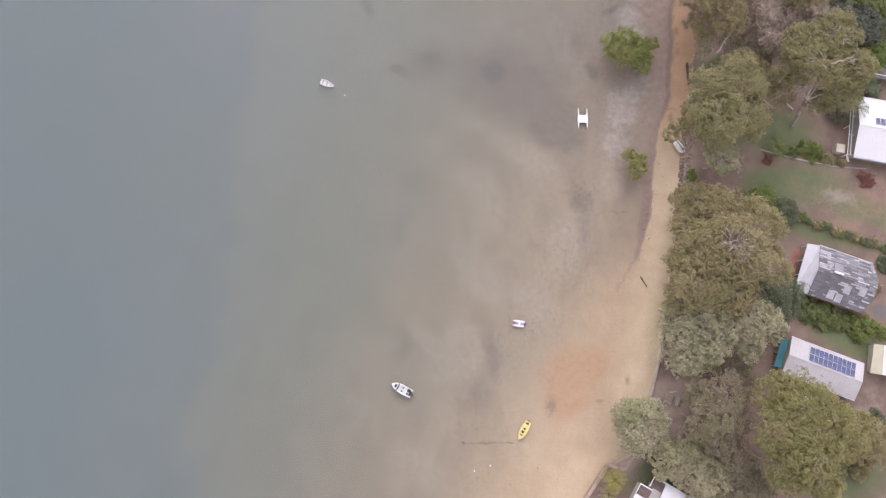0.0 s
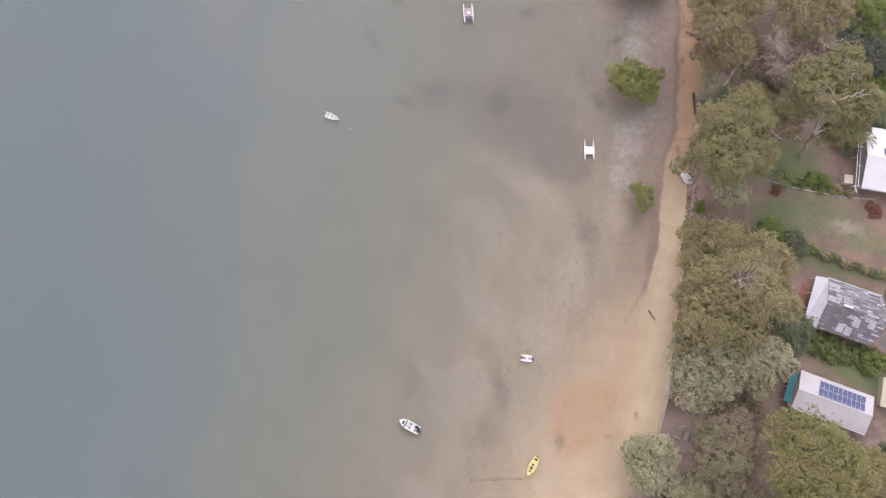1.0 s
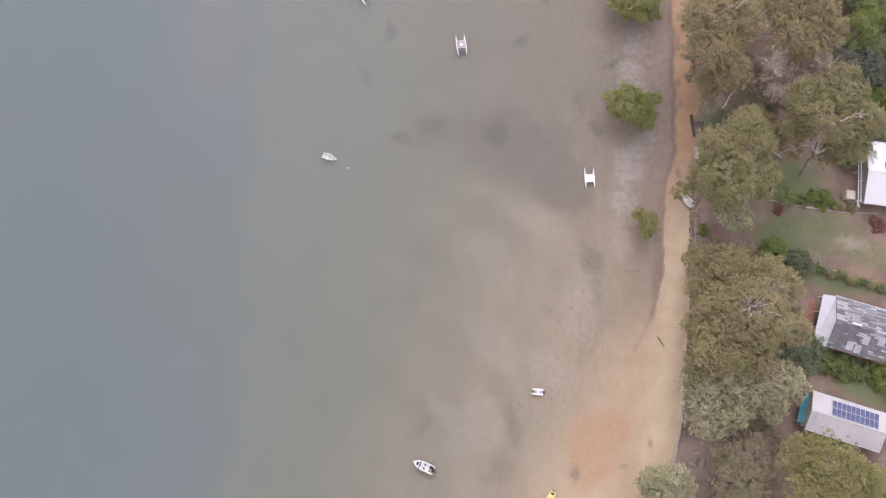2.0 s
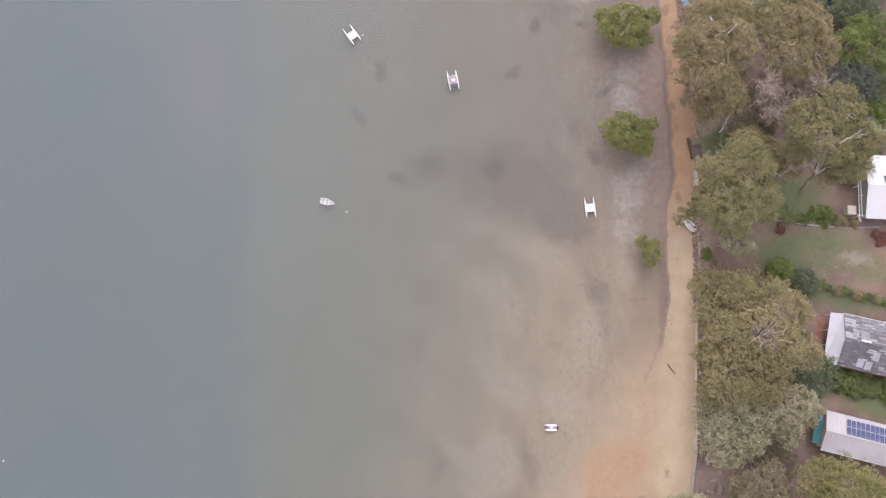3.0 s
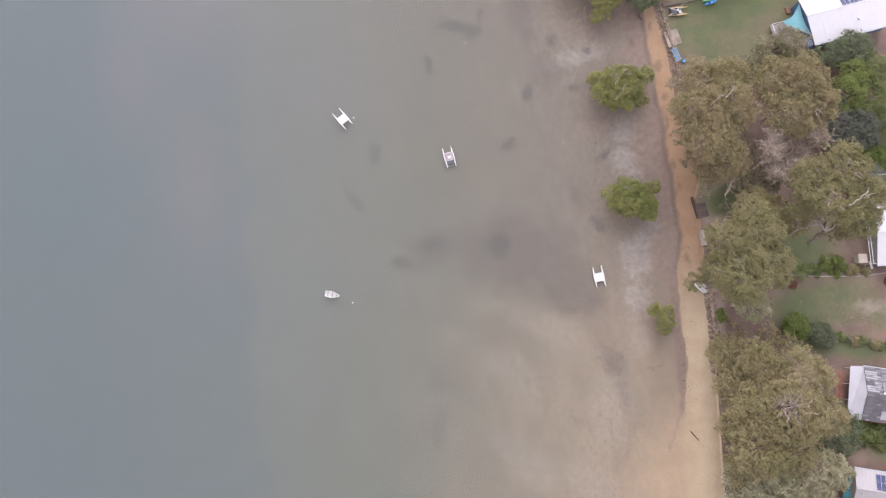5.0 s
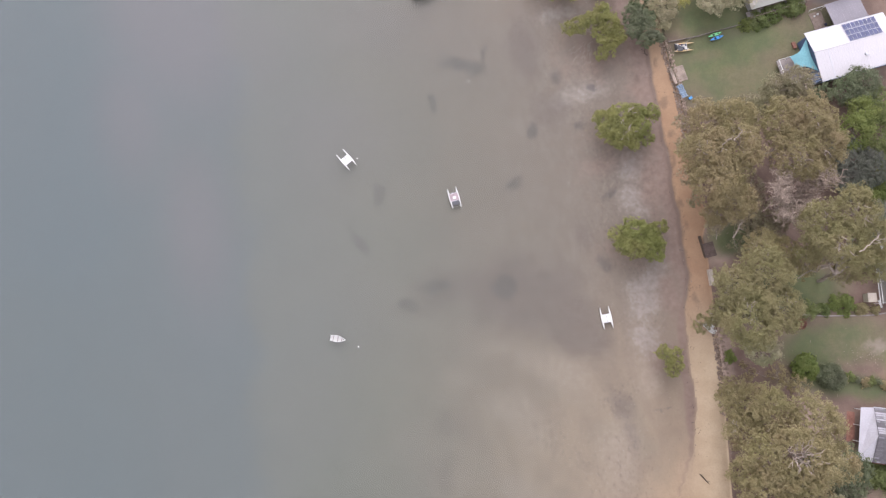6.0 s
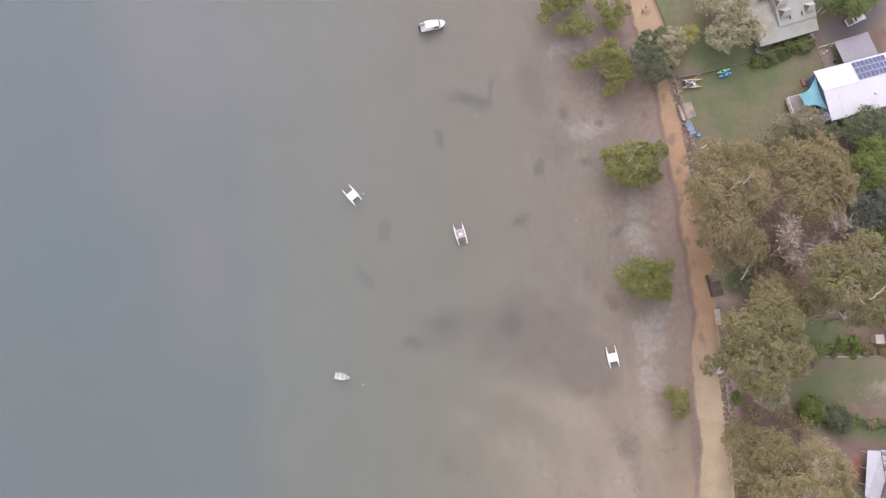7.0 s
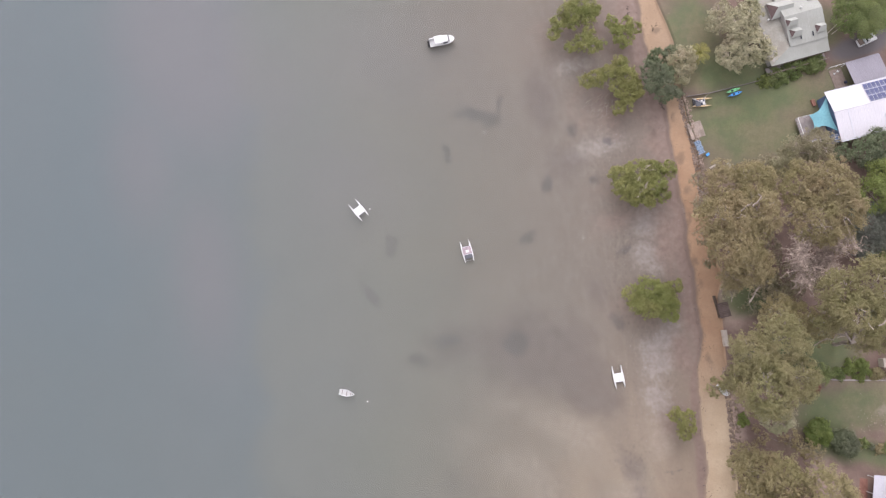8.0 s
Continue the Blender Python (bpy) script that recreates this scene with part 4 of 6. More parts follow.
white_house()
corner_house()
cream_shed()


# ---- boats ----
def hull_mesh(name, L, W, H, material, bow=0.55, transom=0.75, floor=0.35, rim=0.07, stations=14, closed=False, rocker=0.0, taper=2.2):
    """A boat's shell lofted from stern (x = -L/2) to bow: keel, chine and gunwale, and the well inside unless it is decked."""
    verts, faces, rows = [], [], []
    for i in range(stations + 1):
        s = i / stations
        x = -L / 2 + L * s
        w = W / 2 * (transom + (1 - transom) * min(1, s / 0.4)) * (1 - max(0, (s - bow) / (1 - bow)) ** taper)
        w = max(w, 0.012)
        up = rocker * max(0, (s - 0.6) / 0.4) ** 2 * H
        k = max(0, (s - 0.72) / 0.28) ** 2 * H * 0.75
        half = [(0, k), (0.72 * w, k + (H - k) * 0.28), (w, H + up)]
        if not closed:
            inner, well = max(w - rim, 0.004), max(floor * H, k + 0.03)
            half += [(inner, H + up), (inner * 0.9, min(well, H + up - 0.01)), (0, min(well, H + up - 0.01))]
        else:
            half += [(w * 0.5, H + up + 0.05 * W), (0, H + up + 0.07 * W)]
        loop = half + [(-a, z) for a, z in half[-2:0:-1]]
        rows.append(len(verts))
        verts += [(x, a, z) for a, z in loop]
        m = len(loop)
    for i in range(stations):
        for k in range(m):
            j = (k + 1) % m
            faces.append((rows[i] + k, rows[i + 1] + k, rows[i + 1] + j, rows[i] + j))
    faces.append(tuple(rows[0] + k for k in range(m)))
    faces.append(tuple(rows[-1] + k for k in range(m))[::-1])
    me = mesh_from(name, verts, faces, material)
    return me


def catamaran(x, y, turn, tramp, label, patches=(), hull=WHITE, length=4.6, beam=2.35, z=-0.12, tiller=False):
    """Beach catamaran without its mast: two hulls, beams, trampoline, rudders."""
    c = thing("catamaran", x, y, z, turn, label, "catamaran", "beach catamarans in the bay")
    me = hull_mesh("hull", length, 0.42, 0.46, hull, bow=0.45, transom=0.35, closed=True, rocker=0.25)
    for s in (-1, 1):
        ob = part("hull", me, None, c)
        ob.location = (0, s * (beam / 2 - 0.18), 0)
    for bx in (-0.95, 0.85):
        part("beam", tubes("beam", [([(bx, -beam / 2 + 0.1, 0.56), (bx, beam / 2 - 0.1, 0.56)], [0.05, 0.05])], ALU), None, c)
    for s in (-1, 1):
        bm = boxed(-0.9, 0.8, min(s * 0.03, s * (beam / 2 - 0.2)), max(s * 0.03, s * (beam / 2 - 0.2)), 0.55, 0.575)
        part("trampoline", bm, tramp, c)
        part("rudder", boxed(-length / 2 - 0.3, -length / 2, s * (beam / 2 - 0.18) - 0.025, s * (beam / 2 - 0.18) + 0.025, 0.1, 0.75), hull, c)
    part("lacing", boxed(-0.9, 0.8, -0.03, 0.03, 0.548, 0.56), MESHGREY, c)
    if tiller:
        part("tiller", tubes("tiller", [([(-length / 2 - 0.05, -beam / 2 + 0.2, 0.72), (-length / 2 - 0.05, beam / 2 - 0.2, 0.72)], [0.02, 0.02])], ALU), None, c)
    part("mast_step", boxed(0.8, 0.95, -0.1, 0.1, 0.58, 0.72, bevel=0.02), ALU, c)
    for name, mat_, a in patches:
        part(name, boxed(*a, bevel=0.02), mat_, c)
    return c


def outboard(parent, x, z):
    o = part("outboard", boxed(x - 0.42, x - 0.02, -0.17, 0.17, z + 0.1, z + 0.55, bevel=0.07), BLACK, parent, "black outboard motor")
    part("leg", boxed(x - 0.28, x - 0.12, -0.06, 0.06, z - 0.5, z + 0.1), BLACK, o)
    part("tiller", boxed(x - 0.02, x + 0.3, -0.03, 0.03, z + 0.28, z + 0.34), BLACK, o)


catamaran(36.8, 51.1, 271.0, WHITE, "white beach catamaran afloat in the shallows")
catamaran(8.1, 84.2, 96.0, PINK, "beach catamaran with a faded pink trampoline afloat", [("crate", WHITE, (-0.55, 0.05, -0.35, 0.35, 0.58, 0.82)), ("net", MESHGREY, (-1.9, -1.0, -0.92, 0.92, 0.5, 0.53))], tiller=True)
catamaran(-14.6, 96.8, 301.0, WHITE, "white beach catamaran at a slanting mooring afloat")


def buoy(x, y, size=0.13):
    b = thing("mooring_buoy", x, y, 0.0, 0, "small white mooring buoy floating on the water", "buoy", "mooring buoys")
    v, f = tube_arrays([(0, 0, -size * 0.8), (0, 0, -size * 0.4), (0, 0, 0.05), (0, 0, size * 0.7), (0, 0, size)], [size * 0.3, size * 0.9, size, size * 0.7, size * 0.15], 10)
    part("float", mesh_from("float", v, f, ORANGEBUOY), None, b)
    part("ring", tubes("ring", [([(0, 0, size), (0, 0, size + 0.12)], [0.03, 0.03])], ALU), None, b)


for spot in ((-18.6, 54.6), (-12.2, 96.9), (13.6, -28.2, 0.15), (17.0, -27.0, 0.15), (16.5, 111.0), (34.8, 83.0), (-94.0, 6.5)):
    buoy(*spot)


def dinghy():
    d = thing("dinghy", -22.8, 57.1, -0.15, -19, "small white open dinghy at a mooring", "dinghy")
    part("hull", hull_mesh("hull", 3.4, 1.5, 0.62, WHITE, bow=0.35, transom=0.8, rim=0.1), None, d)
    for x in (-1.1, -0.1, 0.8):
        part("thwart", boxed(x, x + 0.17, -0.62 + 0.12 * max(0, x), 0.62 - 0.12 * max(0, x), 0.42, 0.46), DECKWOOD, d, "worn bare timber thwart")
    part("keelson", boxed(-1.7, 1.2, -0.05, 0.05, 0.23, 0.27), OFFWHITE, d)
    part("foredeck", slab([(1.1, -0.42, 0.6), (1.75, -0.05, 0.62), (1.75, 0.05, 0.62), (1.1, 0.42, 0.6)], 0.03), WHITE, d)
    part("cleat", boxed(1.2, 1.38, -0.10, 0.10, 0.625, 0.70, bevel=0.02), BLACK, d, "dark bow cleat")


def runabout():
    d = thing("motor_boat", -2.6, -11.5, -0.2, 153.5, "white open motor boat with dark seats and an outboard", "boat")
    part("hull", hull_mesh("hull", 4.9, 1.95, 0.85, WHITE, bow=0.5, transom=0.92, rim=0.16, floor=0.5), None, d)
    part("foredeck", slab([(1.0, -0.85, 0.84), (1.7, -0.62, 0.87), (2.35, -0.1, 0.88), (2.35, 0.1, 0.88), (1.7, 0.62, 0.87), (1.0, 0.85, 0.84)], 0.05), WHITE, d)
    part("hatch", boxed(1.2, 1.65, -0.38, 0.38, 0.885, 0.93, bevel=0.02), NAVY, d, "dark hatch cover")
    part("console", boxed(0.35, 0.75, -0.75, -0.1, 0.28, 1.05, bevel=0.04), OFFWHITE, d)
    part("windscreen", slab([(0.72, -0.8, 0.86), (0.95, -0.8, 1.25), (0.95, 0.8, 1.25), (0.72, 0.8, 0.86)], 0.02), GLASS, d)
    for y in (-0.55, 0.2):
        s = part("seat", boxed(-0.40, -0.08, y + 0.05, y + 0.37, 0.27, 0.62, bevel=0.04), NAVY, d, "dark blue padded seat")
        part("backrest", boxed(-0.52, -0.42, y, y + 0.42, 0.62, 0.98, bevel=0.03), OFFWHITE, s)
    part("bench", boxed(-1.75, -1.35, -0.75, 0.75, 0.28, 0.6, bevel=0.03), OFFWHITE, d)
    part("engine_well", boxed(-2.4, -1.9, -0.5, 0.5, 0.45, 0.8, bevel=0.04), BLACK, d, "dark motor well")
    part("fuel_tank", boxed(-1.95, -1.25, -0.72, -0.05, 0.56, 0.72, bevel=0.05), BLACK, d)
    part("cover", boxed(-1.7, -1.35, 0.15, 0.6, 0.55, 0.70, bevel=0.06), MESHGREY, d, "dark crumpled cover")
    outboard(d, -2.45, 0.55)


def small_cat():
    d = thing("inflatable_boat", 22.5, 3.4, -0.1, 174, "small pale lilac twin-hulled tender on the shallows", "boat")
    me = hull_mesh("hull", 2.7, 0.46, 0.42, LILAC, bow=0.5, transom=0.7, closed=True, rocker=0.2)
    for s in (-1, 1):
        part("hull", me, None, d).location = (0, s * 0.5, 0)
    part("deck", boxed(-1.3, 0.65, -0.42, 0.42, 0.32, 0.42, bevel=0.03), ROOFLILAC, d, "grey lilac deck")
    part("seat", boxed(-0.4, 0.0, -0.5, 0.5, 0.45, 0.6, bevel=0.03), WHITE, d)
    part("cover", boxed(0.15, 0.5, -0.3, 0.25, 0.43, 0.52, bevel=0.04), PINK, d, "faded pink bundle")
    part("engine_mount", boxed(-1.6, -1.35, -0.3, 0.3, 0.3, 0.62, bevel=0.03), BLACK, d)
    part("motor", boxed(-1.75, -1.5, -0.12, 0.12, 0.35, 0.78, bevel=0.05), MESHGREY, d)


def yellow_dinghy():
    d = thing("sailing_dinghy", 24.0, -19.5, -0.12, 241.0, "yellow sailing dinghy with an open well on the flats", "dinghy")
    part("hull", hull_mesh("hull", 4.4, 1.75, 0.5, YELLOW, bow=0.45, transom=0.72, rim=0.24, floor=0.5), None, d)
    part("foredeck", slab([(0.9, -0.52, 0.5), (1.55, -0.3, 0.52), (2.2, -0.03, 0.53), (2.2, 0.03, 0.53), (1.55, 0.3, 0.52), (0.9, 0.52, 0.5)], 0.03), YELLOW, d)
    part("thwart", boxed(-0.25, 0.02, -0.55, 0.55, 0.40, 0.46), YELLOW, d)
    part("centre_case", boxed(-0.7, 0.7, -0.06, 0.06, 0.24, 0.44), DARKWOOD, d, "dark centreboard case")
    part("well_mat", boxed(-1.9, -1.5, -0.34, 0.34, 0.255, 0.27), DARKWOOD, d, "dark well floor")
    part("well_mat", boxed(-0.6, 0.5, -0.26, 0.26, 0.255, 0.27), DARKWOOD, d, "dark well floor")
    part("mast_step", boxed(0.95, 1.15, -0.35, 0.35, 0.51, 0.55), DARKWOOD, d)
    part("rudder_head", boxed(-2.5, -2.25, -0.05, 0.05, 0.1, 0.6), DARKWOOD, d)


def launch():
    d = thing("cabin_boat", 10.2, 134.3, -0.3, 4.0, "white cabin motor boat with twin outboards", "boat")
    part("hull", hull_mesh("hull", 6.0, 2.3, 1.1, WHITE, bow=0.5, transom=0.92, rim=0.2, floor=0.35, taper=3.6), None, d)
    part("foredeck", slab([(0.7, -1.08, 1.1), (1.8, -1.0, 1.16), (2.6, -0.62, 1.2), (2.92, -0.2, 1.2), (2.92, 0.2, 1.2), (2.6, 0.62, 1.2), (1.8, 1.0, 1.16), (0.7, 1.08, 1.1)], 0.06), WHITE, d)
    part("cabin", boxed(-0.3, 1.4, -0.85, 0.85, 0.6, 1.85, bevel=0.18), WHITE, d)
    part("windscreen", slab([(1.72, -0.85, 1.30), (1.42, -0.72, 1.78), (1.42, 0.72, 1.78), (1.72, 0.85, 1.30)], 0.03), GLASS, d)
    part("canopy", boxed(-1.9, 0.1, -0.95, 0.95, 1.9, 1.98, bevel=0.03), WHITE, d)
    for x in (-1.8, -0.3):
        for y in (-0.85, 0.85):
            part("canopy_post", boxed(x, x + 0.05, y - 0.025, y + 0.025, 0.7, 1.9), ALU, d)
    part("side_window", slab([(0.1, -1.02, 1.25), (1.25, -0.98, 1.25), (1.2, -0.86, 1.65), (0.1, -0.87, 1.65)], 0.02), GLASS, d)
    part("side_window", boxed(0.1, 1.15, 0.855, 0.87, 1.25, 1.6), GLASS, d)
    part("platform", boxed(-3.3, -2.95, -0.8, 0.8, 0.4, 0.47), BLACK, d)
    for y in (-0.4, 0.4):
        o = part("outboard", boxed(-3.45, -3.0, y - 0.18, y + 0.18, 0.55, 1.2, bevel=0.08), BLACK, d, "black outboard motor")
        part("leg", boxed(-3.3, -3.12, y - 0.05, y + 0.05, -0.2, 0.55), BLACK, o)


def tender():
    d = thing("beached_dinghy", 59.0, 45.0, 0.70, -52, "small white dinghy pulled up on the beach by the sea wall", "dinghy")
    part("hull", hull_mesh("hull", 3.3, 1.75, 0.55, WHITE, bow=0.45, transom=0.85, rim=0.2, floor=0.6, taper=4.2), None, d)
    for x in (-0.8, 0.2):
        part("thwart", boxed(x, x + 0.25, -0.6, 0.6, 0.4, 0.44), OFFWHITE, d)
    part("floor", boxed(-1.2, 0.9, -0.5, 0.5, 0.335, 0.35), OFFWHITE, d)
    part("centre_plank", boxed(-1.2, 1.0, -0.1, 0.1, 0.352, 0.38), OFFWHITE, d)
    part("oar", tubes("oar", [([(-1.1, 0.45, 0.46), (1.0, 0.2, 0.5)], [0.035, 0.03])], TIMBER), None, d)


dinghy()
runabout()
small_cat()
yellow_dinghy()
launch()
tender()


# ---- trees ----
def crown_mesh(name, lobes, material, leaf=0.19, density=1.0, seed=0, flat=0.62, base=(0, 0, 0), per=40, hole=None, spray=0.14):
    """A crown of many small leaves set in clumps over uneven lobes; gaps stay between the clumps."""
    rng = np.random.default_rng(seed)
    centres, sizes, outs = [], [], []
    for x, y, r, z in lobes:
        # rounded boughs over the lobe, then small tufts over each bough
        m = int(r * r * 1.5) + 7
        d = rng.normal(size=(m, 3))
        d[:, 2] = np.abs(d[:, 2]) - 0.1
        d /= np.linalg.norm(d, axis=1)[:, None]
        a = np.arctan2(d[:, 1], d[:, 0])
        wob = (1.0 + 0.10 * np.sin(3 * a + seed + x) + 0.06 * np.sin(7 * a + y)) * rng.uniform(0.70, 0.94, m)
        bough = np.array([x, y, z - flat * r]) + d * wob[:, None] * np.array([r, r, flat * r])
        girth = np.clip(rng.uniform(0.24, 0.42, m) * r, 0.6, 2.0)
        n = max(16, int(r * r * 19.0 * density))
        pick = rng.choice(m, n, p=girth ** 2 / np.sum(girth ** 2))
        e = rng.normal(size=(n, 3)) + d[pick] * 0.7 + np.array([0, 0, 0.45])
        e /= np.linalg.norm(e, axis=1)[:, None]
        deep = rng.random(n) < 0.22
        c = bough[pick] + e * (girth[pick] * np.where(deep, rng.uniform(0.2, 0.8, n), rng.uniform(0.88, 1.08, n)))[:, None] * np.array([1, 1, 0.8])
        # a looser layer of leaves between the boughs, some of it in sprays past the outline
        k = int(n * 0.75)
        f = rng.normal(size=(k, 3))
        f[:, 2] = np.abs(f[:, 2]) - 0.1
        f /= np.linalg.norm(f, axis=1)[:, None]
        reach = np.where(rng.random(k) < spray, rng.uniform(1.0, 1.12 + 0.5 * spray, k), rng.uniform(0.66, 1.0, k))
        g = np.array([x, y, z - flat * r]) + f * reach[:, None] * np.array([r, r, flat * r])
        c, e = np.concatenate([c, g]), np.concatenate([e, f])
        n = len(c)
        centres.append(c)
        outs.append(e)
        sizes.append(rng.uniform(0.22, 0.42, n) * (1 + 1.3 * rng.random(n) ** 2) * min(1.0, 0.45 + 0.16 * r))
    c, o, s = np.concatenate(centres), np.concatenate(outs), np.concatenate(sizes)
    if hole:
        keep = np.hypot(c[:, 0] - hole[0], c[:, 1] - hole[1]) > hole[2] * rng.uniform(0.75, 1.25, len(c))
        c, o, s = c[keep], o[keep], s[keep]
    k = rng.poisson(per * 0.80 * s ** 1.2) + 4
    idx = np.repeat(np.arange(len(c)), k)
    n = len(idx)
    q = rng.normal(size=(n, 3))
    q /= np.linalg.norm(q, axis=1)[:, None]
    p = c[idx] + q * (rng.random(n) ** 0.45 * s[idx])[:, None] * np.array([1, 1, 0.7]) - np.array(base)
    nrm = q * 0.35 + o[idx] * 0.6 + np.array([0, 0, 0.6]) + rng.normal(size=(n, 3)) * 0.45
    nrm /= np.linalg.norm(nrm, axis=1)[:, None]
    a = np.cross(nrm, rng.normal(size=(n, 3)))
    a /= np.linalg.norm(a, axis=1)[:, None] + 1e-9
    b = np.cross(nrm, a)
    ln = (leaf * rng.uniform(0.6, 1.35, n))[:, None]
    bend = nrm * ln * 0.12
    verts = np.stack([p + a * ln, p + b * ln * 0.48 + bend, p - a * ln, p - b * ln * 0.48 + bend], 1).reshape(-1, 3)
    me = bpy.data.meshes.new(name)
    me.vertices.add(len(verts))
    me.vertices.foreach_set("co", verts.astype(np.float32).ravel())
    me.loops.add(4 * n)
    me.loops.foreach_set("vertex_index", np.arange(4 * n, dtype=np.int32))
    me.polygons.add(n)
    me.polygons.foreach_set("loop_start", np.arange(0, 4 * n, 4, dtype=np.int32))
    me.update(calc_edges=True)
    me.materials.append(material)
    return me


def wander(rng, a, b, r0, r1, steps=5, sway=0.12):
    a, b = np.array(a, float), np.array(b, float)
    ln = np.linalg.norm(b - a)
    pts = [a + (b - a) * (i / steps) + (rng.normal(size=3) * sway * ln * 0.5 if 0 < i < steps else 0) for i in range(steps + 1)]
    return pts, [r0 + (r1 - r0) * i / steps for i in range(steps + 1)]


def tree(name, lobes, leaves, label, seed, leaf=0.155, density=1.0, bare=0, stem=None, bark=BARK, flat=0.62, group="", category="tree", per=40, limbs=(), star=None, fork=None, twigs=0):
    """Trunk, a limb to each lobe with its branches, and the crown. bare: how many dead pale branches stick out at the top."""
    rng = np.random.default_rng(seed + 1000)
    w = sum(l[2] ** 2 for l in lobes)
    cx, cy = stem or (sum(l[0] * l[2] ** 2 for l in lobes) / w, sum(l[1] * l[2] ** 2 for l in lobes) / w)
    g = land_height(cx, cy)
    top = max(l[3] for l in lobes)
    t = thing(name, cx, cy, g, 0, label, category, group)
    base = (cx, cy, g)
    girth = 0.018 * (top - g) + 0.03
    fork = (fork[0] - cx, fork[1] - cy, fork[2] - g) if fork else (0.2, -0.15, (top - g) * 0.38)
    part("trunk", tubes("trunk", [wander(rng, (0, 0, -0.3), fork, girth, girth * 0.75, 5, 0.02)], bark, 8), None, t)
    for x, y, r, z in lobes:
        end = (x - cx, y - cy, z - g - flat * r)
        limb = part("limb", tubes("limb", [wander(rng, fork, end, girth * 0.55, girth * 0.28, 5, 0.10)], bark, 5), None, t)
        for k in range(6):
            w_ = rng.uniform(0, 6.28)
            tip = (end[0] + math.cos(w_) * r * 0.8, end[1] + math.sin(w_) * r * 0.8, end[2] + flat * r * rng.uniform(0.1, 0.75))
            part("branch", tubes("branch", [wander(rng, end, tip, girth * 0.26, 0.025, 4, 0.15)], bark, 5), None, limb)
        if twigs and r > 3.0:
            w_, lean = rng.uniform(0, 6.28), rng.uniform(0.15, 0.6)
            heart = np.array((end[0] + math.cos(w_) * r * lean, end[1] + math.sin(w_) * r * lean, end[2] + flat * r * (0.90 - 0.5 * lean * lean)))
            spray = [wander(rng, heart - (0, 0, 0.8), heart + np.array((math.cos(w_ + a) * q, math.sin(w_ + a) * q, rng.uniform(0.1, 0.5))), 0.10, 0.04, 4, 0.16) for a, q in zip(rng.uniform(-1.3, 1.3, twigs), rng.uniform(0.9, 2.2, twigs))]
            part("branch", tubes("branch", spray, DEADWOOD, 4), None, limb, "spray of thin pale bare twigs")
    if bare:
        hi = sorted(lobes, key=lambda l: -l[3])[:2]
        for k in range(bare):
            x, y, r, z = hi[k % len(hi)]
            a = (x - cx + rng.normal() * 0.4, y - cy + rng.normal() * 0.4, z - g - 0.4 * r)
            w_ = rng.uniform(0, 6.28)
            tip = (a[0] + math.cos(w_) * rng.uniform(1.0, 3.2), a[1] + math.sin(w_) * rng.uniform(1.0, 3.2), z - g + rng.uniform(-0.2, 0.7))
            part("branch", tubes("branch", [wander(rng, a, tip, 0.15, 0.06, 4, 0.16)], DEADWOOD, 5), None, t, "bare pale dead branch")
    for p, q, r0, r1 in limbs:
        a, b = (p[0] - cx, p[1] - cy, p[2] - g), (q[0] - cx, q[1] - cy, q[2] - g)
        limb = part("limb", tubes("limb", [wander(rng, a, b, r0, r1, 5, 0.10)], DEADWOOD, 6), None, t, "bare pale limb")
        way = np.array(b) - np.array(a)
        for k in range(3):
            tip = np.array(b) + rng.normal(size=3) * np.array((0.9, 0.9, 0.3)) + way * 0.25
            part("branch", tubes("branch", [wander(rng, np.array(b) - way * 0.12 * k, tip, r1, 0.04, 4, 0.15)], DEADWOOD, 5), None, limb)
    if star:
        x, y, z, r = star
        heart = np.array((x - cx, y - cy - 0.5, z - g - 3.5))
        for k in range(13):
            w_ = 6.283 * k / 13 + rng.uniform(-0.2, 0.2)
            tip = np.array((x - cx + math.cos(w_) * r * rng.uniform(0.6, 1.1), y - cy + math.sin(w_) * r * rng.uniform(0.6, 1.1), z - g + rng.uniform(0.2, 1.0)))
            run = wander(rng, heart, tip, 0.12, 0.05, 5, 0.10)
            limb = part("limb", tubes("limb", [run], DEADWOOD, 5), None, t, "bare pale limb")
            for p in run[0][3:]:
                part("branch", tubes("branch", [wander(rng, p, p + rng.normal(size=3) * np.array((0.6, 0.6, 0.3)) + (tip - heart) * 0.15, 0.06, 0.03, 3, 0.15)], DEADWOOD, 5), None, limb)
    hole = (star[0], star[1] - 0.2, star[3] * 0.62) if star else None
    part("crown", crown_mesh("crown", lobes, LEAF[leaves], leaf, density, seed, flat, base, per, hole, 0.32 if name == "mangrove" else 0.14), None, t)
    return t


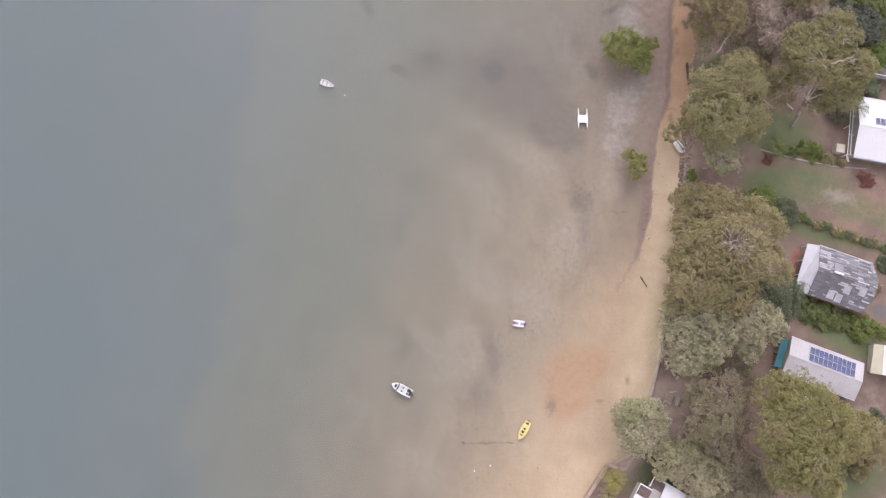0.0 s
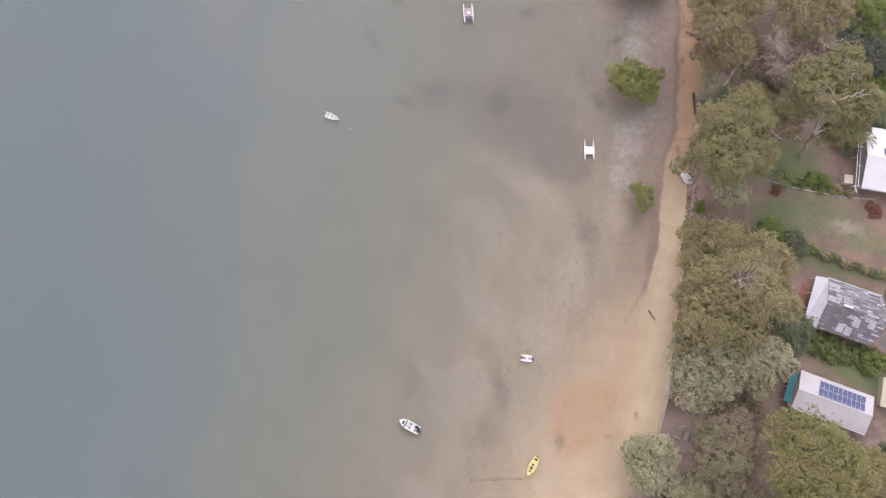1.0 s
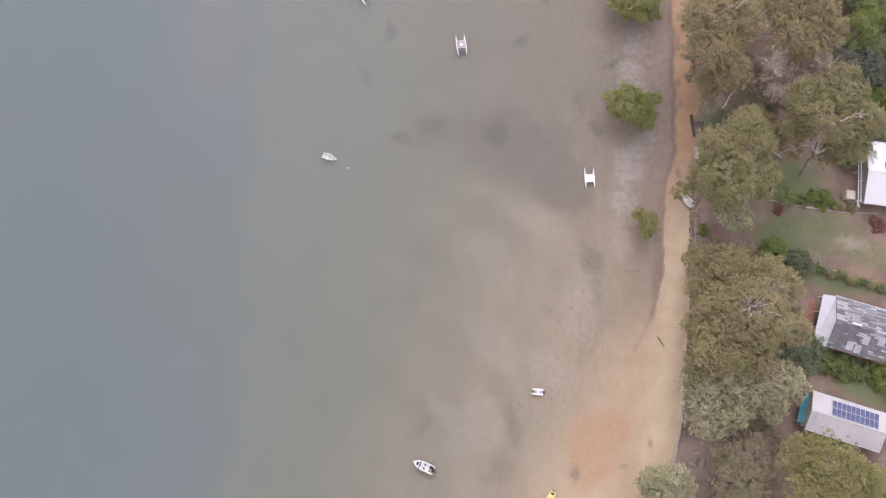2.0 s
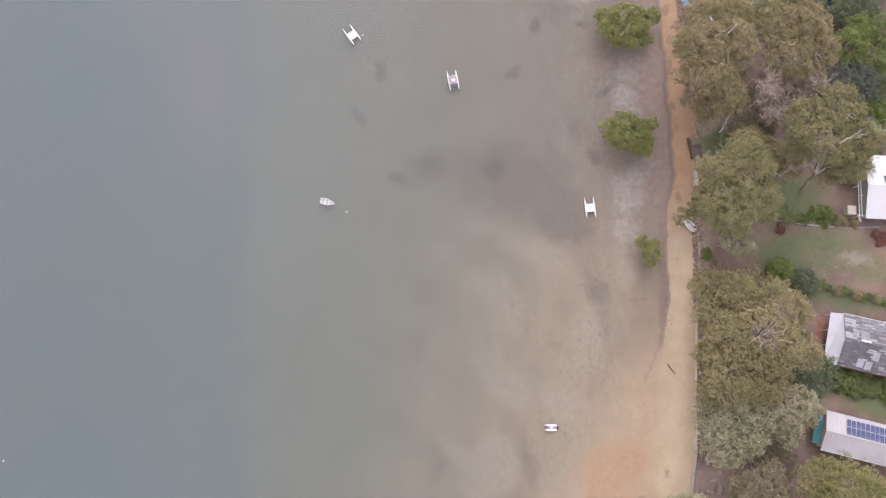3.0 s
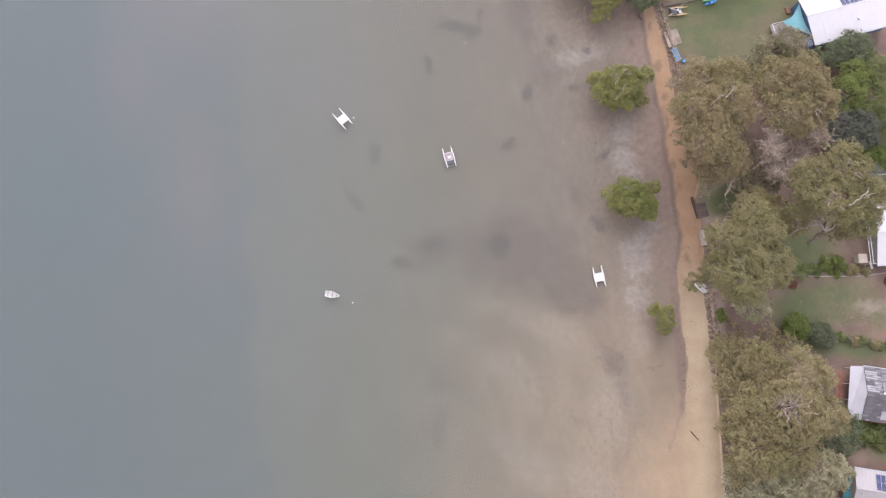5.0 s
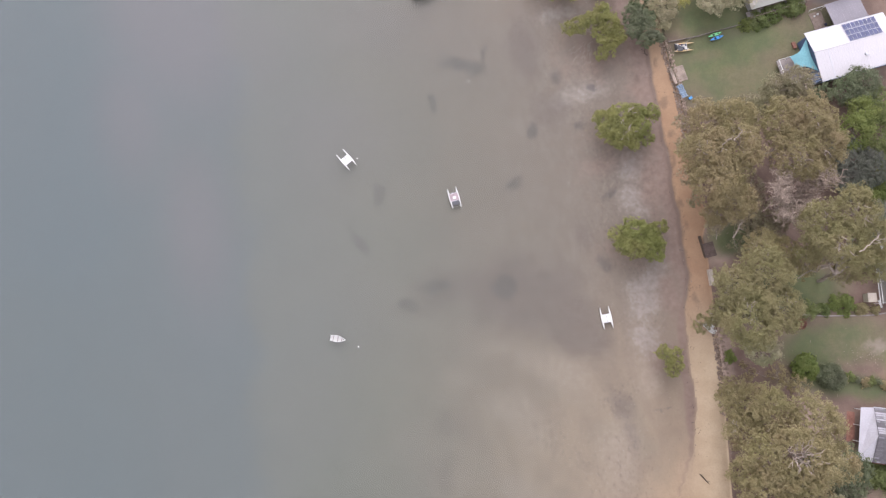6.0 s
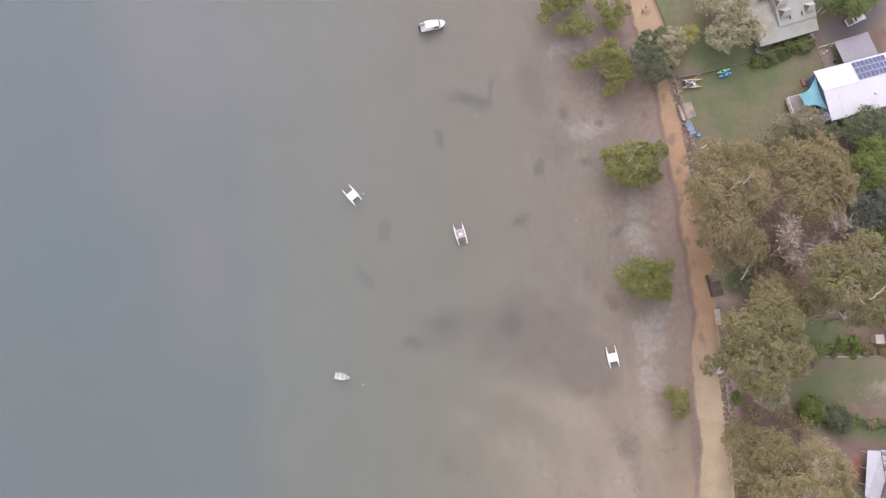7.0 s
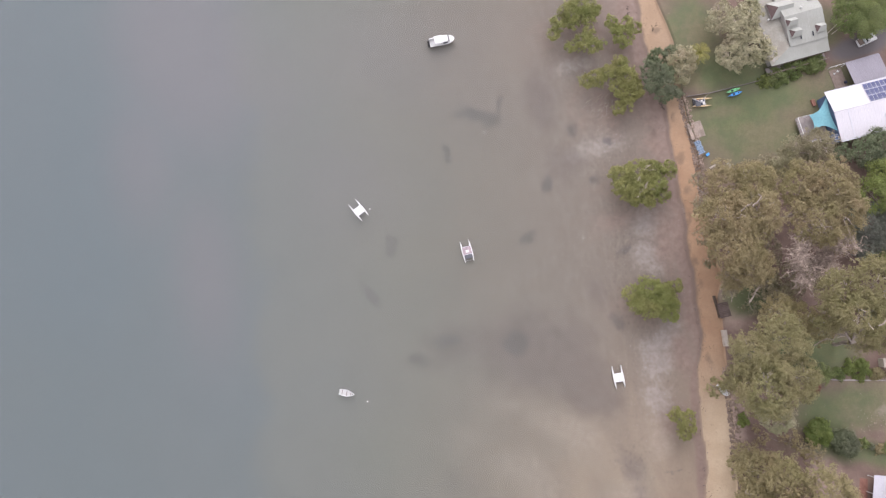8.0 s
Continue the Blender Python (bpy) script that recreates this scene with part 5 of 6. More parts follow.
def bare_tree(x, y, r, top, seed, label):
    rng = np.random.default_rng(seed)
    g = land_height(x, y)
    t = thing("dead_tree", x, y, g, 0, label, "tree")
    fork = np.array((0, 0, (top - g) * 0.45))
    part("trunk", tubes("trunk", [wander(rng, (0, 0, -0.3), fork, 0.3, 0.2, 5, 0.05)], DEADTWIG, 8), None, t)
    for k in range(9):
        w_ = 6.283 * k / 9 + rng.uniform(-0.3, 0.3)
        rr = r * rng.uniform(0.5, 1.0)
        end = np.array((math.cos(w_) * rr, math.sin(w_) * rr, (top - g) * rng.uniform(0.8, 1.0)))
        run = wander(rng, fork, end, 0.15, 0.05, 6, 0.12)
        limb = part("limb", tubes("limb", [run], DEADTWIG, 5), None, t)
        runs = []
        for p in run[0][2:]:
            for _ in range(12):
                tip = p + rng.normal(size=3) * np.array((1.5, 1.5, 0.7)) + (end - fork) * 0.12
                sub = wander(rng, p, tip, 0.085, 0.035, 4, 0.2)
                runs.append(sub)
                for q in sub[0][1:]:
                    for _ in range(2):
                        runs.append(wander(rng, q, q + rng.normal(size=3) * 0.5, 0.042, 0.022, 2, 0.2))
        tagged(part("twig_mass", tubes("twig_mass", runs, DEADTWIG, 4), None, limb), kind="stuff")
    return t


tree("gum_tree", [(58.0, 48.2, 3.2, 15), (59.4, 53.2, 4.4, 19), (65.7, 55.0, 5.2, 19), (60.4, 46.4, 5.9, 20), (67.6, 47.3, 4.4, 18), (55.3, 46.4, 1.9, 7), (57.0, 47.4, 1.8, 10)], "sage", "tall olive-green gum tree overhanging the beach", 1, bare=3, twigs=5)
tree("gum_tree", [(64.7, 39.5, 3.4, 13), (62.4, 41.0, 2.0, 12)], "grey", "slim grey-leaved gum tree beside the tall one", 2, leaf=0.2, twigs=5)
tree("gum_tree", [(59.0, 29.1, 4.6, 12), (62.0, 27.2, 5.0, 16), (68.6, 24.4, 4.9, 19), (63.1, 18.7, 6.4, 22), (58.2, 18.9, 5.4, 19), (71.4, 16.0, 3.8, 18), (56.0, 12.0, 5.4, 19), (63.4, 11.2, 4.9, 18), (53.6, 16.6, 3.0, 15), (53.2, 8.8, 3.2, 15), (56.4, 24.0, 3.6, 13), (57.6, 31.6, 3.0, 9)], "olive", "broad old gum tree with bare pale branches in its top", 3, bare=9, density=0.95, star=(61.4, 20.3, 22.2, 3.0), twigs=5)
tree("gum_tree", [(54.7, 3.8, 4.5, 13.5), (59.0, 5.1, 4.5, 14.5), (55.7, -1.9, 4.4, 12), (60.6, 0.0, 4.0, 13)], "grey", "grey-leaved gum tree at the edge of the beach", 4, leaf=0.2, twigs=5)
tree("gum_tree", [(66.0, 4.2, 3.4, 14), (69.7, 4.8, 4.5, 15), (69.1, 0.3, 3.2, 12), (73.8, 3.3, 2.5, 13)], "grey", "grey-leaved gum tree beside the old house", 5, leaf=0.2, twigs=5)
tree("garden_tree", [(73.7, 11.1, 4.1, 10), (78.5, 12.0, 3.8, 9), (78.2, 8.4, 3.5, 8)], "dark", "dark green garden tree beside the old house", 6)
tree("gum_tree", [(78.6, 62.3, 4.2, 21), (83.9, 63.2, 4.7, 24), (80.2, 57.0, 4.4, 24), (88.2, 57.0, 4.2, 22), (77.6, 58.4, 3.4, 18), (87.4, 52.6, 3.8, 19), (84.2, 52.1, 2.8, 15)], "sage", "very tall spreading gum tree with pale limbs", 7, bare=5, density=0.95, stem=(85.2, 51.0), fork=(81.0, 52.0, 15.0), limbs=[((74.5, 52.4, 12.5), (79.4, 53.9, 15.5), 0.09, 0.13), ((80.1, 55.4, 25.0), (84.5, 57.2, 24.0), 0.12, 0.08)], twigs=5)
tree("gum_tree", [(62.6, 87.2, 4.8, 17), (67.6, 87.2, 4.6, 17.5), (59.9, 80.6, 5.2, 20), (66.5, 81.3, 4.8, 20), (61.0, 74.6, 5.4, 20), (64.4, 70.4, 4.4, 17), (61.0, 68.8, 2.8, 14)], "brown", "brownish gum tree leaning over the beach path", 8, bare=8, limbs=[((64.4, 81.8, 19.8), (66.4, 83.6, 20.4), 0.14, 0.08), ((61.6, 81.2, 20.2), (63.3, 82.3, 20.4), 0.13, 0.08), ((63.4, 63.1, 12.0), (64.5, 65.4, 14.0), 0.18, 0.11)], twigs=5)
tree("gum_tree", [(78.0, 84.8, 4.9, 18), (83.4, 84.4, 5.2, 19), (85.6, 78.9, 4.4, 18), (78.7, 77.4, 4.9, 19), (84.0, 73.4, 3.1, 16)], "brown", "brownish gum tree behind the beach", 9, bare=5, limbs=[((72.6, 79.4, 12.5), (77.6, 80.0, 15.5), 0.22, 0.14), ((76.9, 73.4, 14.0), (76.8, 75.6, 16.0), 0.13, 0.08), ((82.0, 70.0, 13.5), (84.3, 71.8, 14.5), 0.12, 0.08)], twigs=5)
tree("gum_tree", [(80.3, 93.3, 3.4, 14), (84.7, 93.5, 3.9, 15.3), (77.0, 90.8, 3.0, 13), (74.6, 92.0, 2.0, 11)], "dull", "thin grey-brown gum tree at the lawn's edge", 10, density=0.8, bare=6, twigs=5)
tree("garden_tree", [(94.8, 92.4, 2.0, 7), (99.4, 92.2, 3.4, 9), (104.0, 92.8, 3.6, 9), (103.0, 88.8, 3.4, 8.5)], "dark", "dense dark green tree beside the white house", 11)
tree("garden_tree", [(97.2, 81.7, 3.9, 11), (100.9, 85.8, 3.5, 10)], "bright", "fresh green garden tree", 12)
tree("garden_tree", [(95.3, 75.3, 4.9, 10), (93.5, 71.8, 3.5, 9), (101, 74, 4, 9)], "blue", "bluish dark garden tree", 13)
bare_tree(78.4, 70.6, 7.0, 18.0, 14, "bare grey-brown dead tree between the gums")
tree("gum_tree", [(68.9, 59.9, 4.0, 14), (73.8, 58.0, 3.4, 13), (78.2, 56.2, 3.4, 12)], "olive", "thin olive gum tree with pale trunk", 15, density=0.7, bare=6, twigs=5)
tree("beach_tree", [(44.9, -14.9, 3.5, 8.5), (48.9, -15.3, 3.9, 9), (46.6, -18.8, 4.1, 9), (50.3, -18.8, 3.0, 8)], "grey", "round grey-green tree on the edge of the sand", 16, leaf=0.19, density=1.2)
tree("beach_tree", [(53.6, -23.6, 3.8, 8), (58.2, -22.1, 3.8, 8.3), (58.2, -26.1, 4.5, 8.5), (62.4, -27.6, 3.8, 8)], "grey", "spreading grey-green tree beside the corner house", 17, leaf=0.19, density=1.2)
tree("gum_tree", [(58.7, -10.3, 3.2, 11), (62.6, -10.1, 4.3, 13), (60.6, -15.1, 5.1, 13.5), (61.9, -19.2, 3.5, 11)], "dull", "grey-brown gum tree by the picnic table", 18, twigs=5)
tree("gum_tree", [(72.6, -9.6, 4.4, 16), (76.0, -10.8, 5.4, 20), (71.8, -16.3, 4.9, 19), (80.1, -13.8, 4.8, 20), (85.0, -17.7, 4.2, 17), (76.6, -19.7, 5.4, 20), (73.6, -23.3, 4.4, 17), (81.2, -25.6, 3.9, 15), (88.4, -15.1, 2.8, 15)], "yellow", "huge yellow-green gum tree beside the long house", 19, bare=5, twigs=5)
tree("gum_tree", [(67.4, -24.9, 4.1, 9), (70.6, -29.2, 3.5, 9), (66, -31, 3.5, 8)], "dull", "low brownish gum tree", 20, twigs=5)
tree("garden_tree", [(70.4, -7.6, 2.8, 6), (69.0, -12.9, 2.2, 5), (69.6, -16.0, 2.2, 5.5)], "dull", "dull shrubby undergrowth below the gums", 21, density=0.6)
tree("fig_tree", [(62.2, 122.3, 1.6, 5.0), (58.6, 121.6, 2.0, 5.4), (56.7, 118.8, 2.5, 5.6), (58.6, 117.3, 2.5, 5.8), (56.1, 115.7, 2.1, 5.4), (59.1, 114.5, 2.1, 5.6), (60.1, 112.5, 1.6, 5.0), (57.7, 112.4, 1.6, 5.0), (61.4, 112.8, 1.3, 4.6)], "dark", "dense dark green tree growing over the beach", 22, leaf=0.19, density=1.2)
tree("beach_tree", [(64.1, 119.9, 3.1, 6), (63.1, 117.0, 2.4, 5)], "grey", "grey-leaved small tree on the sea wall", 23, leaf=0.2)
tree("gum_tree", [(74.4, 127.9, 3.3, 8), (77.3, 124.9, 3.5, 9), (79.4, 119.2, 3.8, 9), (75.1, 118.9, 3.5, 8), (80.5, 128.4, 3.0, 8)], "grey", "pale grey-leaved gum tree before the green-roofed house", 24, leaf=0.2, twigs=5)
tree("garden_tree", [(104.2, 124.7, 4.1, 9), (108.4, 122.7, 4.1, 9), (106.0, 121.8, 3.0, 8), (112, 126, 4, 9)], "hedge", "large-leaved green garden tree over the driveway", 25, leaf=0.2, density=0.9)
tree("gum_tree", [(72.5, 73.0, 3.2, 8), (76.5, 67.0, 3.4, 9), (70.5, 66.5, 3.0, 8), (74.5, 63.5, 3.0, 9)], "dull", "thin brownish undergrowth tree below the dead one", 26, density=0.45, twigs=5)
tree("gum_tree", [(67.4, 62.0, 1.6, 5), (71.5, 78.5, 3.0, 8), (69.0, 70.5, 2.2, 6)], "dull", "thin dull undergrowth tree between the gums", 27, density=0.4, twigs=5)
tree("gum_tree", [(73.0, 30.0, 2.6, 7), (70.0, 33.0, 2.4, 5), (64.0, 34.5, 2.0, 4)], "brown", "thin brownish shrubby tree on leaf litter", 28, density=0.4, twigs=5)
tree("gum_tree", [(62.9, 66.6, 2.0, 7), (63.8, 69.2, 2.0, 7)], "grey", "pale grey-leaved small gum beside the path", 29, density=0.7, bare=5, twigs=5)
tree("gum_tree", [(66.0, -4.0, 2.8, 7), (70.0, -3.5, 2.4, 6), (67.2, -19.5, 2.0, 6)], "dull", "thin brownish gum between the larger trees", 37, density=0.5, twigs=5)
tree("gum_tree", [(59.6, 78.6, 2.2, 8), (59.8, 85.2, 2.2, 9), (60.2, 73.4, 1.9, 7), (61.3, 91.5, 1.6, 6)], "dull", "thin feathery gum leaning over the sand path", 38, leaf=0.13, density=0.9, stem=(64.6, 79.0), twigs=5)
tree("garden_tree", [(97.5, 58.0, 2.8, 6), (95.2, 53.5, 2.2, 4.5), (94.0, 57.0, 2.2, 5)], "dark", "dark green shrubs beside the white house wall", 39, density=0.9)
tree("gum_tree", [(92.5, -16.5, 3.6, 11), (95.5, -20.5, 3.4, 10), (98.5, -18.0, 3.0, 8)], "olive", "dull olive tree beside the yellow-green gum", 40, density=0.8, twigs=5)
tree("gum_tree", [(71.5, 62.0, 3.0, 10), (69.5, 66.0, 2.6, 9), (80.0, 66.5, 3.0, 11)], "dull", "thin grey-brown gum below the dead tree", 41, density=0.55, bare=4, twigs=5)
tree("garden_tree", [(104.5, 80.5, 4.2, 9.5), (105.5, 87.5, 3.8, 9), (106.5, 74.5, 4.0, 8.5), (110.0, 83.0, 4.0, 9)], "hedge", "leafy green garden tree beside the gums", 42)
MANG = "mangroves in the flats"
tree("mangrove", [(42.4, 68.7, 2.1, 5.2), (45.8, 68.8, 2.8, 6.2), (45.2, 65.8, 2.8, 6.0), (48.4, 65.9, 2.8, 6.0), (49.4, 63.3, 2.0, 5.0), (43.4, 66.1, 1.9, 5.0), (49.9, 68.6, 1.6, 4.6), (52.3, 69.0, 1.4, 4.2)], "mangrove", "rounded yellow-green mangrove standing in grey mud", 30, 0.18, 1.3, group=MANG)
tree("mangrove", [(44.8, 95.1, 2.3, 5.2), (44.9, 92.4, 2.3, 5.4), (48.5, 95.2, 2.8, 6.2), (48.4, 91.3, 2.8, 6.2), (50.2, 89.3, 1.9, 5.0), (52.2, 92.2, 2.3, 5.6), (46.7, 89.6, 1.6, 4.6), (55.8, 95.1, 1.8, 4.6), (53.3, 89.6, 1.5, 4.4), (52.2, 95.5, 1.9, 5.4)], "mangrove", "broad yellow-green mangrove with grey dead twigs", 31, 0.18, 1.3, bare=10, group=MANG)
tree("mangrove", [(46.4, 42.3, 1.4, 4.0), (47.4, 40.5, 1.6, 4.6), (48.4, 39.1, 1.8, 5.0), (47.8, 37.6, 1.3, 4.0), (49.5, 40.9, 1.3, 4.2)], "mangrove", "small thin yellow-green mangrove beside the path", 32, 0.18, 0.9, group=MANG)
tree("mangrove", [(41.2, 118.8, 1.6, 3.8), (44.1, 118.9, 1.9, 4.2), (46.9, 119.8, 2.0, 4.4), (49.7, 121.1, 2.1, 4.6), (50.7, 118.1, 2.5, 5.0), (48.6, 115.8, 2.1, 4.6), (51.0, 114.0, 2.1, 4.8), (52.8, 114.5, 1.5, 4.2), (49.7, 111.9, 1.6, 4.2), (47.5, 111.3, 1.5, 4.0)], "mangrove", "sprawling yellow-green mangrove with uneven lobes", 33, 0.18, 1.2, group=MANG)
tree("mangrove", [(44.2, 136.7, 3.1, 5.4), (40.6, 135.4, 2.5, 5.0), (37.6, 133.1, 1.9, 4.4), (35.8, 131.0, 1.3, 3.8), (40.5, 132.9, 1.5, 4.4), (44.3, 133.1, 1.6, 4.4)], "mangrove", "long yellow-green mangrove reaching into the bay", 34, 0.18, 1.2, group=MANG)
tree("mangrove", [(39.8, 127.3, 1.6, 4.0), (42.5, 128.2, 1.9, 4.4), (44.3, 127.1, 1.9, 4.4), (46.3, 126.7, 1.1, 3.8), (44.0, 130.0, 1.4, 4.2)], "mangrove", "low yellow-green mangrove in grey mud", 35, 0.18, 1.2, group=MANG)
tree("mangrove", [(52.2, 128.3, 2.3, 4.4), (54.8, 129.9, 1.6, 4.2), (50.0, 132.1, 1.5, 4.0), (50.9, 130.2, 1.5, 4.0), (53.5, 131.3, 1.5, 4.0), (51.6, 126.5, 1.1, 3.6)], "mangrove", "low yellow-green mangrove beside the sand", 36, 0.18, 1.2, group=MANG)

BUSH = [
    ([(76.5, 33.2, 2.7, 4.8)], "bright", "bright green rounded bush on the lawn"), ([(81.6, 30.5, 2.7, 5)], "dark", "dark green bush beside the lawn"),
    ([(89.7, 45.0, 2.4, 3.2), (87.2, 45.6, 1.6, 2.8)], "bright", "fresh green bush beside the garden path"), ([(85.8, 8.3, 2.9, 3.4), (90.1, 7.2, 3.4, 3.6), (93.3, 6.1, 2.7, 3.2)], "hedge", "green hedge along the old house"),
    ([(97.5, 5.0, 3.1, 3.8)], "bright", "light green round garden bush"), ([(101.6, 4.2, 2.4, 3.2)], "bright", "green bush beside the shed"), ([(61.3, 38.2, 1.2, 2.9)], "bright", "small green shrub behind the sea wall"),
    ([(86.2, 113.6, 2.2, 3.6), (90.5, 115.0, 2.4, 3.9), (95.4, 115.6, 2.7, 4.0)], "hedge", "green hedge along the house deck"), ([(83.4, 112.7, 1.6, 3.0)], "bright", "yellow-green bush at the hedge's end"),
    ([(101.4, 38.6, 2.0, 2.9)], "red", "red-leaved low garden shrub"), ([(79.0, 42.4, 1.1, 2.5)], "red", "reddish low shrub beside the path"), ([(84.5, 44.5, 1.3, 2.8), (82.4, 44.9, 1.0, 2.6)], "hedge", "straggly green plants along the garden wall"), ([(93.0, 43.2, 1.4, 3.0), (96.0, 42.6, 1.1, 2.8)], "olive", "straggly olive plants along the garden wall"), ([(72.5, 13.5, 2.5, 6)], "dark", "dark shrub under the gums"), ([(99.5, -14.5, 2.0, 3.6)], "dark", "green shrub behind the long house"),
    ([(93.0, -20.0, 3.0, 5.0), (95.5, -24.5, 2.6, 4.2)], "olive", "olive garden shrub beside the lawn"), ([(102.2, 60.5, 3.0, 5.0)], "dark", "dark green shrub beside the white house"), ([(104.0, 67.5, 4.0, 6.5)], "bright", "green garden tree beside the dark shed"),
    ([(100.5, 14.5, 2.4, 4.0)], "olive", "olive shrub behind the old house"), ([(104.5, 19.0, 2.2, 3.4)], "dark", "green shrub on the lawn's edge"),
]
for i, (lobes, leaves, label) in enumerate(BUSH):
    tree("bush", lobes, leaves, label, 60 + i, 0.19, 2.2, flat=0.8, category="bush", group="garden bushes")
for i in range(15):
    k = i / 14
    x, y = 85.0 + 20 * k, 29.2 - 6.4 * k
    r = 0.7 + 0.35 * math.sin(i * 2.3)
    tree("bush", [(x, y + 0.4 * math.sin(i * 1.7), r, 2.5 + r * 0.5)], ("olive", "hedge", "dark")[i % 3], "small clipped shrub in a row along the garden edge", 90 + i, 0.18, 2.6, flat=0.8, category="bush", group="row of garden shrubs")


def palm(x, y, top, reach, fronds, seed, leaves, label):
    rng = np.random.default_rng(seed)
    g = land_height(x, y)
    t = thing("palm", x, y, g, 0, label, "palm")
    part("trunk", tubes("trunk", [wander(rng, (0, 0, -0.2), (0, 0, top - g), 0.16, 0.11, 5, 0.03)], BARK, 8), None, t)
    verts, faces = [], []
    steps = 9
    for i in range(steps):
        s = (i + 0.5) / steps
        x0, z0 = reach * s, 0.9 * math.sin(s * 2.6) - 1.0 * s * s
        ln = reach * 0.30 * math.sin(0.35 + s * 2.4)
        for side in (-1, 1):
            k = len(verts)
            verts += [(x0 - 0.05, 0, z0), (x0 + 0.07, 0, z0), (x0 + ln * 0.65, side * ln, z0 - ln * 0.35)]
            faces.append((k, k + 1, k + 2))
            verts += [(x0 + 0.10, 0, z0), (x0 + 0.20, 0, z0), (x0 + 0.15 + ln * 0.6, side * ln * 0.95, z0 - ln * 0.3)]
            faces.append((k + 3, k + 4, k + 5))
    rib = [((reach * s), 0, 0.9 * math.sin(s * 2.6) - 1.0 * s * s) for s in np.linspace(0, 1, 7)]
    v, f = tube_arrays(rib, [0.045 - 0.005 * i for i in range(7)], 4)
    k = len(verts)
    me = mesh_from("frond", verts + v, faces + [tuple(i + k for i in q) for q in f], LEAF[leaves])
    for i in range(fronds):
        ob = part("frond", me, None, t)
        ob.matrix_local = pose(0, 0, top - g, 0, rng.uniform(-28, 12), 360 * i / fronds + rng.uniform(-9, 9))


palm(68.2, 121.0, 4.3, 2.6, 16, 1, "palm", "yellow-green palm on the lawn behind the beach")
palm(42.6, -28.6, 3.2, 2.8, 15, 2, "palm", "yellow-green palm behind the low beach wall")
palm(97.0, 54.2, 6.5, 3.0, 13, 3, "dark", "dark green palm beside the white house")
palm(80.6, 45.2, 3.0, 2.6, 12, 4, "hedge", "drooping garden palm beside the path")
palm(99.6, 63.5, 7.0, 2.8, 13, 5, "blue", "bluish palm beside the tall gum")
palm(105.2, 121.6, 9.6, 4.6, 18, 7, "hedge", "broad dark green palm over the driveway")
palm(108.6, 124.4, 10.0, 4.4, 18, 8, "hedge", "broad dark green palm beside the driveway")
palm(41.5, -31.5, 3.0, 2.2, 12, 6, "olive", "dull green palm behind the low beach wall")


# ---- shore and garden things ----
def block(name, pts, wide, z0, z1, material, label, category, kind="", group=""):
    """A low wall, kerb or plank run along the points, one piece a stretch."""
    w = thing(name, pts[0][0], pts[0][1], 0, 0, label, category, group, kind)
    for (ax, ay), (bx, by) in zip(pts, pts[1:]):
        ln, a = math.hypot(bx - ax, by - ay), math.atan2(by - ay, bx - ax)
        ob = part("wall_length", boxed(0, ln, -wide / 2, wide / 2, z0, z1, bevel=0.03), material, w)
        ob.matrix_local = Matrix.Translation((ax - pts[0][0], ay - pts[0][1], 0)) @ Matrix.Rotation(a, 4, "Z")
    return w


block("low_wall", [(37.1, -32.9), (40.1, -28.5), (41.9, -25.8), (45.4, -26.7), (47.3, -23.8)], 0.7, 0.2, 2.0, WALLTIMBER, "low weathered timber sea wall", "wall", "structure")
block("low_wall", [(50.9, -12.6), (52.0, -8.4), (53.3, -3.6), (54.0, 1.5)], 0.35, 0.3, 1.95, CONCRETE, "pale concrete sea wall edge", "wall", "structure")
block("garden_wall", [(77.3, 44.9), (84.4, 43.2), (94.8, 41.5), (106.4, 41.2)], 0.3, 1.5, 2.2, DECKWOOD, "grey low garden wall along the path", "wall", "structure")
block("sea_wall_edge", [(61.5, 54.2), (61.6, 55.8), (61.7, 57.8)], 0.9, 0.4, 1.95, CONCRETE, "pale concrete coping of the sea wall", "wall", "structure")
block("fence", [(64.4, 111.9), (70.0, 112.0), (76.0, 112.6), (82.6, 113.3)], 0.09, 1.6, 2.4, DECKWOOD, "low weathered timber fence across the lawn", "fence")
block("retaining_board", [(61.5, 60.6), (61.2, 65.6)], 0.3, 0.4, 1.7, DARKWOOD, "dark timber retaining board beside the path", "wall", "structure")
block("fallen_post", [(63.6, 110.0), (63.1, 112.6)], 0.22, 0.75, 1.1, DARKWOOD, "dark fallen timber post on the sand", "post")

platform = thing("timber_platform", 63.1, 62.2, 1.35, 4, "dark brown timber platform on the bank above the path", "platform")
for i in range(9):
    part("plank", boxed(-1.75, 0.75, -1.66 + 0.37 * i, -1.32 + 0.37 * i, 0.38, 0.43), PLATFORM, platform)
for x0 in (-1.6, 0.5):
    part("bearer", boxed(x0, x0 + 0.15, -1.66, 1.64, 0.2, 0.38), DARKWOOD, platform)
for x0 in (-1.6, 0.5):
    for y0 in (-1.5, 1.35):
        part("post", boxed(x0 + 0.01, x0 + 0.14, y0, y0 + 0.13, -0.7, 0.2), DARKWOOD, platform)

